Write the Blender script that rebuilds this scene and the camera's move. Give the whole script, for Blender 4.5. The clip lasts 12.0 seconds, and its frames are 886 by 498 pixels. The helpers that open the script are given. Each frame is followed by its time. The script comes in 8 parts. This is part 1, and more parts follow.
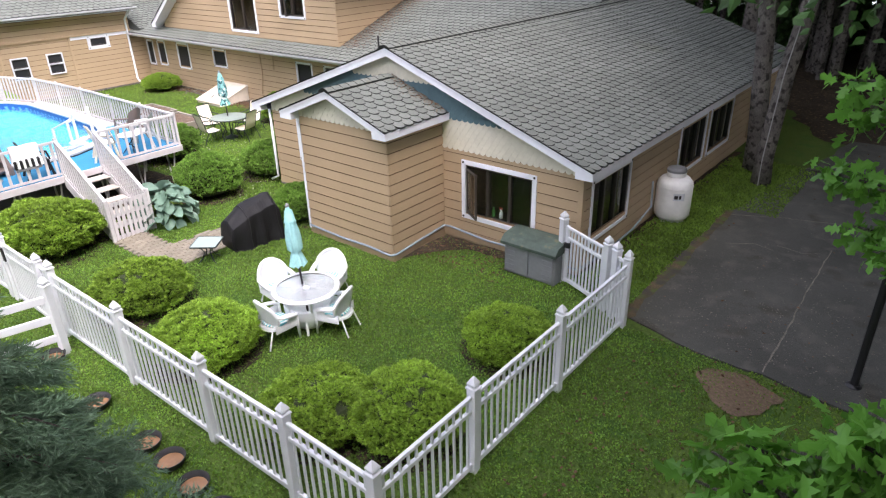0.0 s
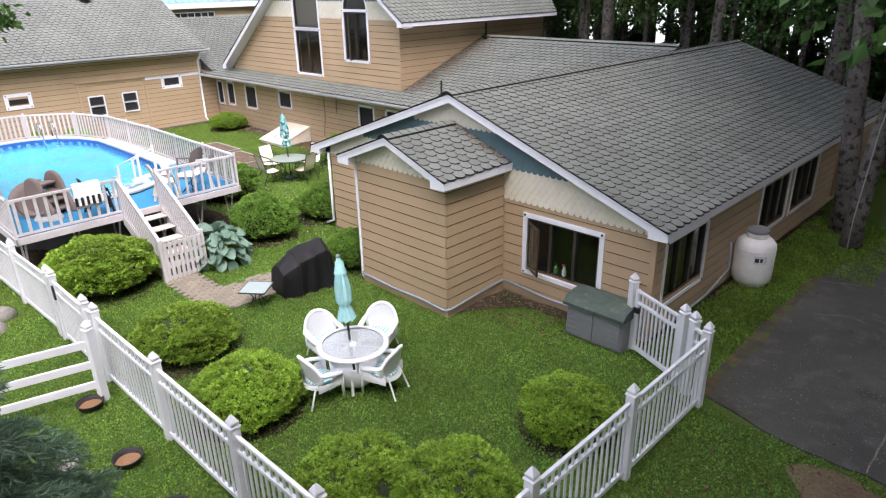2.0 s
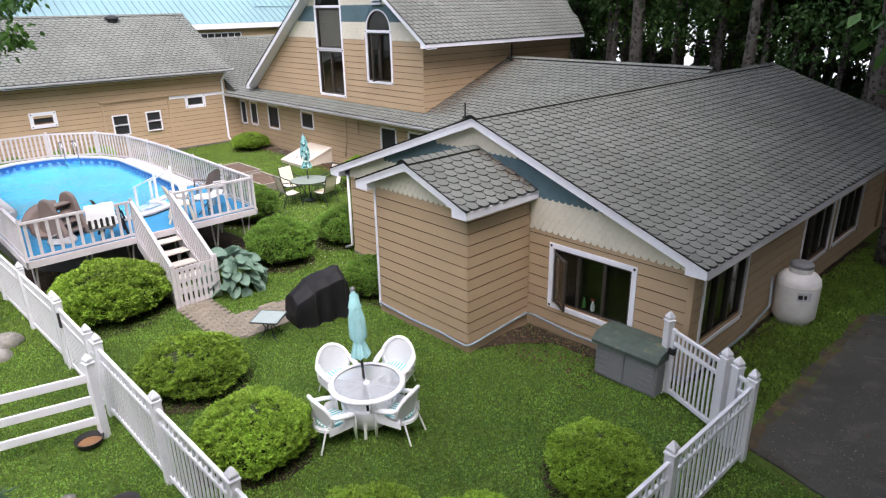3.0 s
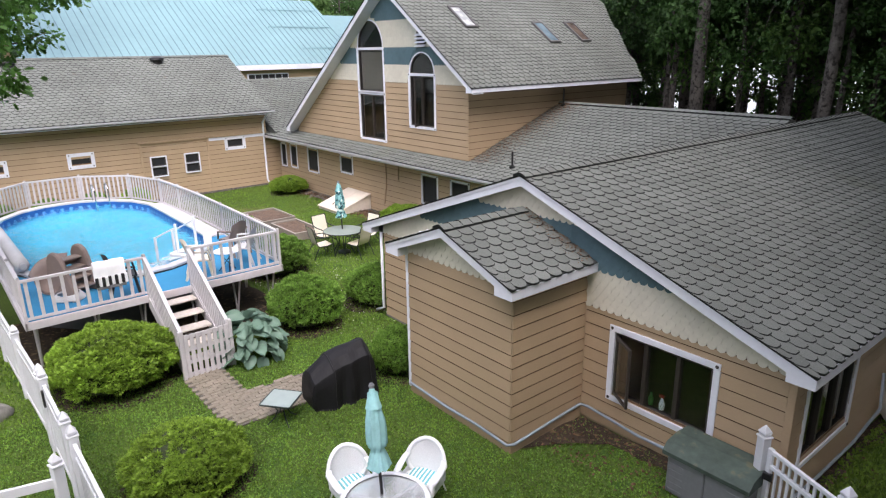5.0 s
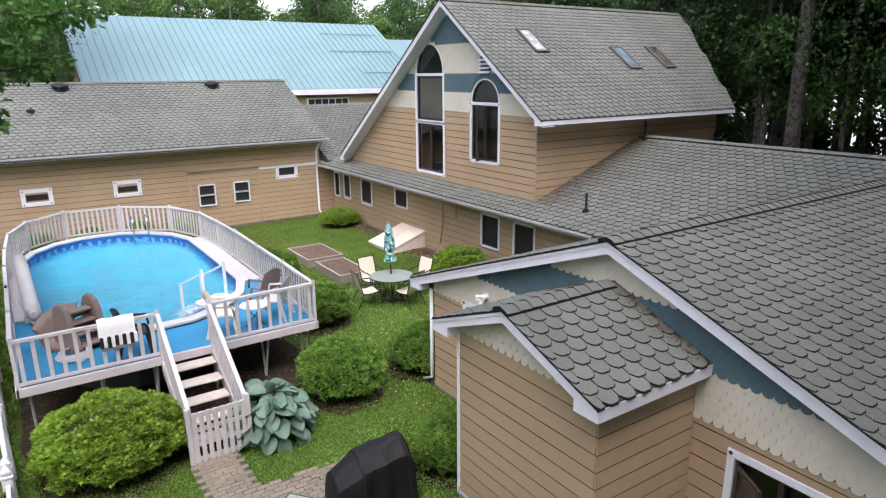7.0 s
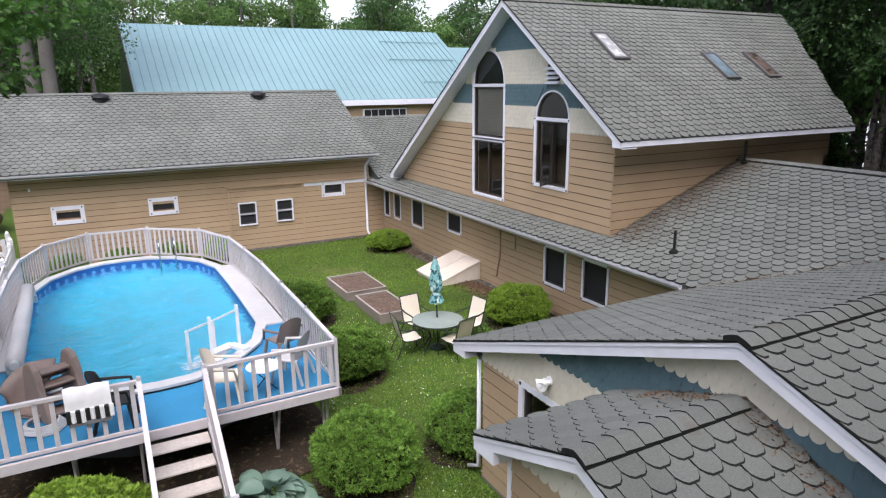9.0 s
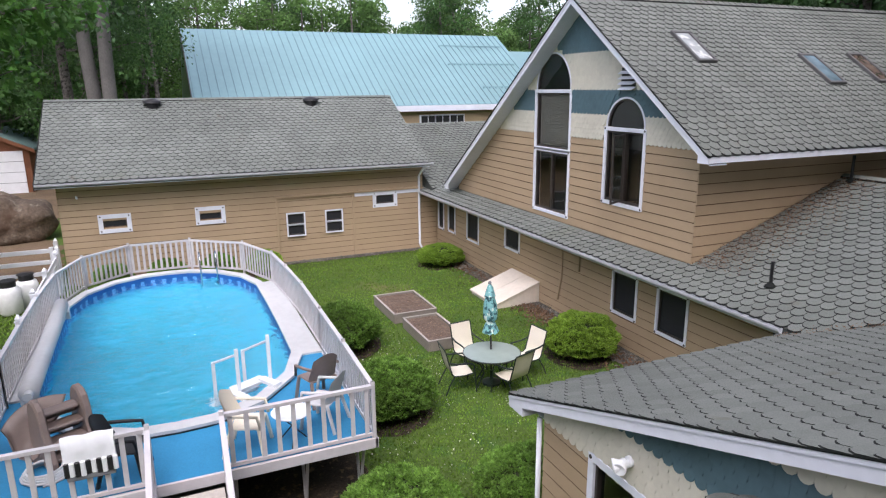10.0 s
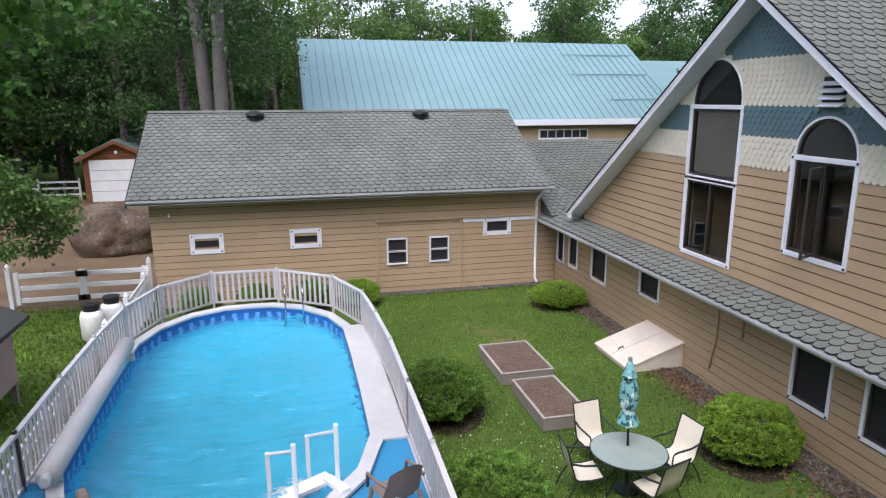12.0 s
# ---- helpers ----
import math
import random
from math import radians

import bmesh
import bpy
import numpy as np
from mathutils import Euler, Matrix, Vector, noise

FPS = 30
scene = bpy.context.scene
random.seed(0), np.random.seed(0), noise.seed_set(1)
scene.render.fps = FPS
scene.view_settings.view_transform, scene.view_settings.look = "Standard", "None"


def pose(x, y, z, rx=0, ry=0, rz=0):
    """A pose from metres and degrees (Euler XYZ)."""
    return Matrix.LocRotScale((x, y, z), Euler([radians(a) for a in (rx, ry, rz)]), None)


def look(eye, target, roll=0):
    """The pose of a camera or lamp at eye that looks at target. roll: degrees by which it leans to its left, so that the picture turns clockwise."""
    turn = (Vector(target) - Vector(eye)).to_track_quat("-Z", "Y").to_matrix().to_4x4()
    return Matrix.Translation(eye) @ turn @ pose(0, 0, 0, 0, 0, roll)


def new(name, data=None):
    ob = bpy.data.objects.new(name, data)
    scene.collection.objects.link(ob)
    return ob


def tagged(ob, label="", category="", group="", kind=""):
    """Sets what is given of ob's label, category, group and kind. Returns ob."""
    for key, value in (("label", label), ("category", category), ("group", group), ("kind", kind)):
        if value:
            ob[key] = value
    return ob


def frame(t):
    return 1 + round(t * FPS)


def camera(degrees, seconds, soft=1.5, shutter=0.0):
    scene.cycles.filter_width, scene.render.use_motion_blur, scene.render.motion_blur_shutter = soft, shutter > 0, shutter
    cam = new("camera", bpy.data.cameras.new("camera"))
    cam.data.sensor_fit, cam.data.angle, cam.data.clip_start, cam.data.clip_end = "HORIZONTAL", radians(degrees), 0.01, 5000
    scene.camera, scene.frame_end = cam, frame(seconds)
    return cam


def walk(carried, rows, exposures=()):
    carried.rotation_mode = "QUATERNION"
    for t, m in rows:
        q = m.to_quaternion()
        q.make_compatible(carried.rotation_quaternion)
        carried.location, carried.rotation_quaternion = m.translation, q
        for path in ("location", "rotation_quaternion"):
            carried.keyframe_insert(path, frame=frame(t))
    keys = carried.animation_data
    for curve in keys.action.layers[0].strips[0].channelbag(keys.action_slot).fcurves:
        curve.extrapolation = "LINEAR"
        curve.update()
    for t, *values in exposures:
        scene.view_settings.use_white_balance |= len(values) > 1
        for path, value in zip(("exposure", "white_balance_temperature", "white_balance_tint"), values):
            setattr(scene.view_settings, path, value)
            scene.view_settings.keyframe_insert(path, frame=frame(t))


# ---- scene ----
# camera and its way
cam = camera(68.7, 12.0, soft=1.2)
PATH = [
    (0, (0.836, 0.963, 6.01), (-0.306, 2.351, 5.133), -1.4),
    (0.5, (0.753, 1.052, 5.974), (-0.43, 2.425, 5.128), -1.3),
    (1, (0.61, 1.168, 5.981), (-0.635, 2.504, 5.164), -1.2),
    (1.5, (0.445, 1.342, 5.963), (-0.819, 2.677, 5.176), -1.1),
    (2, (0.278, 1.523, 5.952), (-1.021, 2.84, 5.193), -1.1),
    (2.5, (0.063, 1.763, 5.934), (-1.269, 3.064, 5.202), -1.0),
    (3, (-0.189, 2.006, 5.923), (-1.55, 3.291, 5.219), -1.0),
    (5, (-1.474, 3.28, 5.945), (-2.951, 4.49, 5.352), -0.8),
    (5.5, (-1.883, 3.642, 5.953), (-3.387, 4.832, 5.386), -0.7),
    (6, (-2.351, 4.013, 5.97), (-3.89, 5.171, 5.429), -0.6),
    (6.5, (-2.835, 4.382, 6.001), (-4.406, 5.5, 5.469), -0.6),
    (7, (-3.359, 4.751, 6.016), (-4.96, 5.829, 5.49), -0.5),
    (9, (-5.56, 6.371, 6.062), (-7.263, 7.292, 5.562), -0.5),
    (9.5, (-6.223, 6.774, 6.075), (-7.962, 7.633, 5.584), -0.5),
    (10, (-6.945, 7.115, 6.08), (-8.727, 7.882, 5.595), -0.5),
    (10.5, (-7.663, 7.391, 6.105), (-9.485, 8.065, 5.629), -0.4),
    (11, (-8.354, 7.586, 6.106), (-10.207, 8.175, 5.639), -0.3),
    (11.5, (-9.077, 7.828, 6.134), (-10.957, 8.332, 5.674), -0.3),
    (12, (-9.829, 8.038, 6.135), (-11.725, 8.488, 5.683), -0.2),
]
# the camera's own exposure falls a little as the open courtyard comes into view
EXPOSURES = [(0.0, 0.84, 6480, 19.0), (3.0, 0.46, 6480, 19.0), (6.0, 0.22, 6450, 19.0), (9.0, 0.07, 6330, 19.0), (12.0, -0.12, 6150, 18.0)]
walk(cam, [(t, look(eye, target, roll)) for t, eye, target, roll in PATH], EXPOSURES)

# ---- sky and light: overcast day ----
world = bpy.data.worlds.new("sky")
scene.world = world
world.use_nodes = True
wn = world.node_tree
wn.nodes.clear()
w_out = wn.nodes.new("ShaderNodeOutputWorld")
w_bg = wn.nodes.new("ShaderNodeBackground")
w_sky = wn.nodes.new("ShaderNodeTexSky")
w_sky.sky_type = "NISHITA"
w_sky.sun_disc = False
w_sky.sun_elevation = radians(58)
w_sky.sun_rotation = radians(120)
w_sky.dust_density = 4.0
w_hsv = wn.nodes.new("ShaderNodeHueSaturation")
w_hsv.inputs["Saturation"].default_value = 0.45
w_bg.inputs["Strength"].default_value = 0.15
w_hsv.inputs["Value"].default_value = 2.5
wn.links.new(w_sky.outputs[0], w_hsv.inputs["Color"])
wn.links.new(w_hsv.outputs[0], w_bg.inputs["Color"])
wn.links.new(w_bg.outputs[0], w_out.inputs["Surface"])

sun_data = bpy.data.lights.new("sun", "SUN")
sun_data.energy = 0.6
sun_data.angle = radians(60)
sun_data.color = (1.0, 0.98, 0.95)
sun = new("sun", sun_data)
sun.matrix_world = look((16, -6, 44), (-8, 8, 0))

# ---- materials ----
def srgb(r, g, b):
    """Linear colour from 0..255 values."""
    return tuple(((c / 255) / 12.92 if c / 255 <= 0.04045 else ((c / 255 + 0.055) / 1.055) ** 2.4) for c in (r, g, b)) + (1.0,)


def mat(name, base, rough=0.6, metal=0.0, spec=0.5, grain=(8.0, 0.12), stain=(0.7, 0.15), bump=(60.0, 0.1), tone=0.0, island=0.0,
        streak=None, extra=None):
    """Procedural surface: base colour varied at two scales, fine relief, and a little change of tone from piece to piece."""
    m = bpy.data.materials.new(name)
    m.use_nodes = True
    nt = m.node_tree
    p = nt.nodes["Principled BSDF"]
    p.inputs["Roughness"].default_value = rough
    p.inputs["Metallic"].default_value = metal
    p.inputs["Specular IOR Level"].default_value = spec
    geo = nt.nodes.new("ShaderNodeNewGeometry")
    pos = geo.outputs["Position"]
    if streak:
        mp = nt.nodes.new("ShaderNodeMapping")
        mp.inputs["Scale"].default_value = streak
        nt.links.new(pos, mp.inputs["Vector"])
        pos_s = mp.outputs[0]
    else:
        pos_s = pos

    def tex(scale, detail, vec):
        n = nt.nodes.new("ShaderNodeTexNoise")
        n.inputs["Scale"].default_value = scale
        n.inputs["Detail"].default_value = detail
        nt.links.new(vec, n.inputs["Vector"])
        return n.outputs["Fac"]

    def ramp(fac, lo, hi):
        r = nt.nodes.new("ShaderNodeMapRange")
        r.inputs["From Min"].default_value, r.inputs["From Max"].default_value = 0.3, 0.7
        r.inputs["To Min"].default_value, r.inputs["To Max"].default_value = lo, hi
        nt.links.new(fac, r.inputs["Value"])
        return r.outputs[0]

    def mul(a, b):
        k = nt.nodes.new("ShaderNodeMath")
        k.operation = "MULTIPLY"
        nt.links.new(a, k.inputs[0])
        nt.links.new(b, k.inputs[1])
        return k.outputs[0]

    f = mul(ramp(tex(grain[0], 4, pos_s), 1 - grain[1], 1 + grain[1]), ramp(tex(stain[0], 3, pos), 1 - stain[1], 1 + stain[1]))
    if tone:
        oi = nt.nodes.new("ShaderNodeObjectInfo")
        r = nt.nodes.new("ShaderNodeMapRange")
        r.inputs["To Min"].default_value, r.inputs["To Max"].default_value = 1 - tone, 1 + tone
        nt.links.new(oi.outputs["Random"], r.inputs["Value"])
        f = mul(f, r.outputs[0])
    if island:
        r = nt.nodes.new("ShaderNodeMapRange")
        r.inputs["To Min"].default_value, r.inputs["To Max"].default_value = 1 - island, 1 + island
        nt.links.new(geo.outputs["Random Per Island"], r.inputs["Value"])
        f = mul(f, r.outputs[0])
    mix = nt.nodes.new("ShaderNodeVectorMath")
    mix.operation = "SCALE"
    mix.inputs[0].default_value = base[:3]
    nt.links.new(f, mix.inputs["Scale"])
    colour = mix.outputs[0]
    if extra:
        # a second colour in patches: (colour, scale, low, high)
        for ec, es, lo, hi in extra:
            e = tex(es, 5, pos)
            r = nt.nodes.new("ShaderNodeMapRange")
            r.inputs["From Min"].default_value, r.inputs["From Max"].default_value = lo, hi
            nt.links.new(e, r.inputs["Value"])
            mm = nt.nodes.new("ShaderNodeMix")
            mm.data_type = "RGBA"
            nt.links.new(r.outputs[0], mm.inputs["Factor"])
            nt.links.new(colour, mm.inputs[6])
            mm.inputs[7].default_value = ec
            colour = mm.outputs[2]
    nt.links.new(colour, p.inputs["Base Color"])
    if bump[1]:
        b = nt.nodes.new("ShaderNodeBump")
        b.inputs["Strength"].default_value = bump[1]
        b.inputs["Distance"].default_value = 0.02
        nt.links.new(tex(bump[0], 5, pos_s), b.inputs["Height"])
        nt.links.new(b.outputs[0], p.inputs["Normal"])
    return m


def leaf_mat(name, base, var=0.3, back=0.35, rough=0.55):
    """Foliage: change from leaf to leaf and clump to clump, some light through the blade."""
    m = mat(name, base, rough, island=var, grain=(1.2, 0.2), stain=(0.35, 0.2), bump=(40, 0.0), spec=0.3)
    nt = m.node_tree
    p = nt.nodes["Principled BSDF"]
    tr = nt.nodes.new("ShaderNodeBsdfTranslucent")
    mx = nt.nodes.new("ShaderNodeMixShader")
    mx.inputs[0].default_value = back
    src = p.inputs["Base Color"].links[0].from_socket
    nt.links.new(src, tr.inputs["Color"])
    nt.links.new(p.outputs[0], mx.inputs[1])
    nt.links.new(tr.outputs[0], mx.inputs[2])
    nt.links.new(mx.outputs[0], nt.nodes["Material Output"].inputs["Surface"])
    return m


def glass_mat(name, tint=(0.9, 0.95, 0.95, 1), rough=0.0):
    m = bpy.data.materials.new(name)
    m.use_nodes = True
    p = m.node_tree.nodes["Principled BSDF"]
    p.inputs["Base Color"].default_value = tint
    p.inputs["Roughness"].default_value = rough
    p.inputs["Transmission Weight"].default_value = 1.0
    p.inputs["IOR"].default_value = 1.45
    return m


M_SIDING = mat("tan_siding", srgb(169, 147, 119), 0.62, grain=(14, 0.05), stain=(0.6, 0.07), bump=(35, 0.12), tone=0.035, streak=(1.5, 1.5, 12))
# brown of the grooves holds the shadow line between boards
M_GROOVE = mat("siding_groove_shadow", srgb(104, 80, 60), 0.85, grain=(14, 0.1), bump=(35, 0.1))
M_TRIM = mat("white_trim_paint", srgb(222, 225, 234), 0.5, grain=(10, 0.03), stain=(1.0, 0.06), bump=(50, 0.05))
M_GUTTER = mat("weathered_white_gutter", srgb(190, 192, 196), 0.45, grain=(10, 0.06), stain=(1.2, 0.1), bump=(40, 0.03))
M_VINYL = mat("white_vinyl", srgb(214, 216, 221), 0.38, grain=(10, 0.02), stain=(1.5, 0.05), bump=(30, 0.02))
M_CREAM = mat("cream_shingle_paint", srgb(206, 202, 186), 0.65, grain=(12, 0.04), stain=(0.8, 0.08), bump=(40, 0.1), island=0.03, tone=0.03)
M_TEAL = mat("teal_shingle_paint", srgb(80, 106, 114), 0.65, grain=(12, 0.06), stain=(0.8, 0.1), bump=(40, 0.1), island=0.06, tone=0.05)
M_ROOF = mat("grey_green_asphalt_shingle", srgb(108, 112, 107), 0.92, spec=0.2, grain=(90, 0.2), stain=(0.45, 0.12), bump=(220, 0.4), island=0.1, tone=0.1,
             extra=[(srgb(100, 104, 88), 0.5, 0.6, 0.85), (srgb(94, 84, 70), 1.7, 0.68, 0.85)])
# cut shingle edges, and the shadow lines coloured in under tabs and caps
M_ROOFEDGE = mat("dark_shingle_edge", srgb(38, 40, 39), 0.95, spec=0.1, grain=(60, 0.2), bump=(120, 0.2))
M_ROOFBASE = mat("dark_roof_underlay", srgb(58, 62, 60), 0.95, grain=(60, 0.2), bump=(120, 0.3))
M_DARKFRAME = mat("dark_bronze_frame", srgb(52, 47, 44), 0.4, grain=(20, 0.05), stain=(1, 0.05), bump=(40, 0.02))
M_GLASS = glass_mat("window_glass")
M_INSIDE = mat("dim_interior_paint", srgb(120, 110, 98), 0.8)
M_BLIND = mat("beige_blind_fabric", srgb(120, 112, 100), 0.8, grain=(30, 0.1))
M_SCREEN = mat("window_screen_and_unlit_room", srgb(30, 32, 36), 0.75, grain=(200, 0.1), bump=(300, 0.1))
M_FOUND = mat("concrete_foundation", srgb(112, 108, 102), 0.9, grain=(14, 0.15), bump=(30, 0.3))


# ---- mesh helpers ----
class Shape:
    """Collects vertices and faces of one part."""

    def __init__(self):
        self.v, self.f = [], []

    def add(self, verts, faces):
        n = len(self.v)
        self.v += [tuple(q) for q in verts]
        self.f += [tuple(i + n for i in fc) for fc in faces]
        return self

    def box(self, a, b, c=0.0, m=None):
        """Box between corners a and b with chamfer c, turned by m."""
        lo = [min(a[i], b[i]) for i in range(3)]
        hi = [max(a[i], b[i]) for i in range(3)]
        if c <= 0:
            vs = [(x, y, z) for x in (lo[0], hi[0]) for y in (lo[1], hi[1]) for z in (lo[2], hi[2])]
            fs = [(0, 1, 3, 2), (4, 6, 7, 5), (0, 4, 5, 1), (2, 3, 7, 6), (0, 2, 6, 4), (1, 5, 7, 3)]
        else:
            c = min(c, *[(hi[i] - lo[i]) * 0.49 for i in range(3)])
            vs, idx = [], {}
            for sx in (0, 1):
                for sy in (0, 1):
                    for sz in (0, 1):
                        s = (sx, sy, sz)
                        for ax in range(3):
                            q = []
                            for k in range(3):
                                e = hi[k] if s[k] else lo[k]
                                if k != ax:
                                    e += -c if s[k] else c
                                q.append(e)
                            idx[(s, ax)] = len(vs)
                            vs.append(tuple(q))
            fs = []
            for ax in range(3):
                o = [k for k in range(3) if k != ax]
                for sd in (0, 1):
                    ring = []
                    for p, q in ((0, 0), (1, 0), (1, 1), (0, 1)):
                        s = [0, 0, 0]
                        s[ax], s[o[0]], s[o[1]] = sd, p, q
                        ring.append(idx[(tuple(s), ax)])
                    flip = (sd == 0) != (ax == 1)
                    fs.append(tuple(reversed(ring)) if flip else tuple(ring))
            for ax in range(3):
                o = [k for k in range(3) if k != ax]
                for p in (0, 1):
                    for q in (0, 1):
                        s0, s1 = [0, 0, 0], [0, 0, 0]
                        s0[o[0]] = s1[o[0]] = p
                        s0[o[1]] = s1[o[1]] = q
                        s1[ax] = 1
                        s0, s1 = tuple(s0), tuple(s1)
                        fs.append((idx[(s0, o[0])], idx[(s1, o[0])], idx[(s1, o[1])], idx[(s0, o[1])]))
            for sx in (0, 1):
                for sy in (0, 1):
                    for sz in (0, 1):
                        fs.append(tuple(idx[((sx, sy, sz), ax)] for ax in range(3)))
        if m is not None:
            vs = [m @ Vector(q) for q in vs]
        return self.add(vs, fs)

    def prism(self, poly, way):
        """Polygon (list of 3D points) pushed along way."""
        n = len(poly)
        a = [Vector(q) for q in poly]
        w = Vector(way)
        fs = [tuple(range(n)), tuple(range(2 * n - 1, n - 1, -1))]
        fs += [(i, i + n, (i + 1) % n + n, (i + 1) % n) for i in range(n)]
        return self.add(a + [q + w for q in a], fs)

    def rod(self, path, r, n=8, caps=True, flat=1.0):
        """Round bar along a path; r: one radius or one for each point."""
        pts = [Vector(q) for q in path]
        rs = [r] * len(pts) if isinstance(r, (int, float)) else list(r)
        vs, fs = [], []
        prev = None
        for i, q in enumerate(pts):
            d = (pts[min(i + 1, len(pts) - 1)] - pts[max(i - 1, 0)]).normalized()
            if prev is None:
                up = Vector((0, 0, 1)) if abs(d.z) < 0.9 else Vector((1, 0, 0))
                side = d.cross(up).normalized()
            else:
                side = (prev - d * prev.dot(d)).normalized()
            prev = side
            up = side.cross(d)
            for k in range(n):
                a = 2 * math.pi * k / n
                vs.append(q + (side * math.cos(a) + up * math.sin(a) * flat) * rs[i])
        for i in range(len(pts) - 1):
            for k in range(n):
                fs.append((i * n + k, i * n + (k + 1) % n, (i + 1) * n + (k + 1) % n, (i + 1) * n + k))
        if caps:
            fs.append(tuple(range(n - 1, -1, -1)))
            fs.append(tuple((len(pts) - 1) * n + k for k in range(n)))
        return self.add(vs, fs)

    def lathe(self, prof, n=24, at=(0, 0, 0), closed=False):
        """Profile of (radius, height) turned round z."""
        vs, fs = [], []
        for r, z in prof:
            for k in range(n):
                a = 2 * math.pi * k / n
                vs.append((at[0] + r * math.cos(a), at[1] + r * math.sin(a), at[2] + z))
        for i in range(len(prof) - 1):
            for k in range(n):
                fs.append((i * n + k, i * n + (k + 1) % n, (i + 1) * n + (k + 1) % n, (i + 1) * n + k))
        if not closed:
            fs.append(tuple(range(n - 1, -1, -1)))
            fs.append(tuple((len(prof) - 1) * n + k for k in range(n)))
        return self.add(vs, fs)

    def mesh(self, name, material, smooth=False):
        me = bpy.data.meshes.new(name)
        me.from_pydata(self.v, [], self.f)
        me.update()
        if material is not None:
            me.materials.append(material)
        if smooth:
            me.polygons.foreach_set("use_smooth", [True] * len(me.polygons))
        return me


def part(name, shape, material, parent=None, label="", at=None, smooth=False, kind=""):
    """Links a shape as one mesh object under a thing or a part."""
    me = shape.mesh(name, material, smooth) if isinstance(shape, Shape) else shape
    ob = new(name, me)
    if parent is not None:
        ob.parent = parent
    if at is not None:
        ob.matrix_basis = at
    return tagged(ob, label=label, kind=kind)


def thing(name, label, category, m=None, group="", kind=""):
    ob = new(name)
    ob.empty_display_size = 0.2
    if m is not None:
        ob.matrix_basis = m
    return tagged(ob, label, category, group, kind)

# ---- buildings ----
SLM = 0.368        # slope of the low main roof
SL = 0.36          # slope of the low roofs
SA = 0.385         # slope of the bay roof
SM = 0.722          # slope of the steep main roof


def wall(name, parent, origin, u, n, u0, u1, z0, top, openings=(), thick=0.16, knots=(), mat_=None):
    """Wall with openings. origin, u (along), n (outward); top(uu): its height; openings: (a, b, low, high)."""
    origin, u, n = Vector(origin), Vector(u), Vector(n)
    cuts = sorted({u0, u1, *[k for k in knots if u0 < k < u1], *[c for o in openings for c in o[:2]]})
    sh = Shape()
    for a, b in zip(cuts, cuts[1:]):
        spans = [(z0, None)]
        for o in sorted(openings, key=lambda q: q[2]):
            if o[0] <= a + 1e-6 and o[1] >= b - 1e-6:
                lo, _ = spans.pop()
                spans += [(lo, o[2]), (o[3], None)]
        for lo, hi in spans:
            ta, tb = (top(a), top(b)) if hi is None else (hi, hi)
            if max(ta, tb) - lo < 0.005:
                continue
            q = [(a, lo), (b, lo), (b, max(tb, lo)), (a, max(ta, lo))]
            sh.prism([origin + u * s + Vector((0, 0, h)) for s, h in q], -n * thick)
    return part(name, sh, mat_ or M_SIDING, parent)


def spans_at(ranges, openings, za, zb):
    out = list(ranges)
    mid = (za + zb) / 2
    for o in openings:
        if o[2] < mid < o[3]:
            nxt = []
            for a, b in out:
                if o[1] <= a or o[0] >= b:
                    nxt.append((a, b))
                else:
                    if o[0] - a > 0.02:
                        nxt.append((a, o[0]))
                    if b - o[1] > 0.02:
                        nxt.append((o[1], b))
            out = nxt
    return out


BOARDS = {}


def siding(parent, origin, u, n, z0, z1, ranges, openings=(), step=0.214):
    """Lap siding: every board a wedge, thicker at its lower edge. ranges(z): the stretches of wall at that height."""
    origin, u, n = Vector(origin), Vector(u), Vector(n)
    k = int(math.ceil((z1 - z0) / step - 0.2))
    for i in range(k):
        za, zb = z0 + i * step, min(z0 + (i + 1) * step + 0.012, z1)
        for a, b in spans_at(ranges((za + zb) / 2), openings, za, zb):
            if b - a < 0.04:
                continue
            # long courses are made of several boards
            cuts = [a]
            rng = random.Random(int(za * 977 + a * 131))
            while b - cuts[-1] > 4.6:
                cuts.append(cuts[-1] + rng.uniform(2.4, 3.66))
            cuts.append(b)
            for p, q in zip(cuts, cuts[1:]):
                key = (round(q - p, 2), round(zb - za, 3))
                if key not in BOARDS:
                    s = Shape()
                    w, h = q - p - 0.003, zb - za
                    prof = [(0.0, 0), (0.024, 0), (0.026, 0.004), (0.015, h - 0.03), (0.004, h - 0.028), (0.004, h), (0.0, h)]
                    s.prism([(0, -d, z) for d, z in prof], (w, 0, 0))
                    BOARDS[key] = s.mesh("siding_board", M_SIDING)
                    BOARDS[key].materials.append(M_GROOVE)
                    # undersides and top recesses coloured dark for the shadow under each lip
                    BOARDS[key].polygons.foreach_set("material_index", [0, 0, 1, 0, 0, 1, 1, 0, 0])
                rot = Matrix((u, -n, Vector((0, 0, 1)))).transposed().to_4x4()
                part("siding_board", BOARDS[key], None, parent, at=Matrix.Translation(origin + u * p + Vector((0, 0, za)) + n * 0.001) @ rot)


def scale_shape(w, h, t):
    """A round-ended wall shingle in the plane y=0 facing -y."""
    pts = [(-w / 2, 0.0)]
    for k in range(7):
        a = math.pi + math.pi * k / 6
        pts.append((w / 2 * math.cos(a), -h + w / 2 * 0.9 + w / 2 * 0.9 * math.sin(a)))
    pts.append((w / 2, 0.0))
    return pts


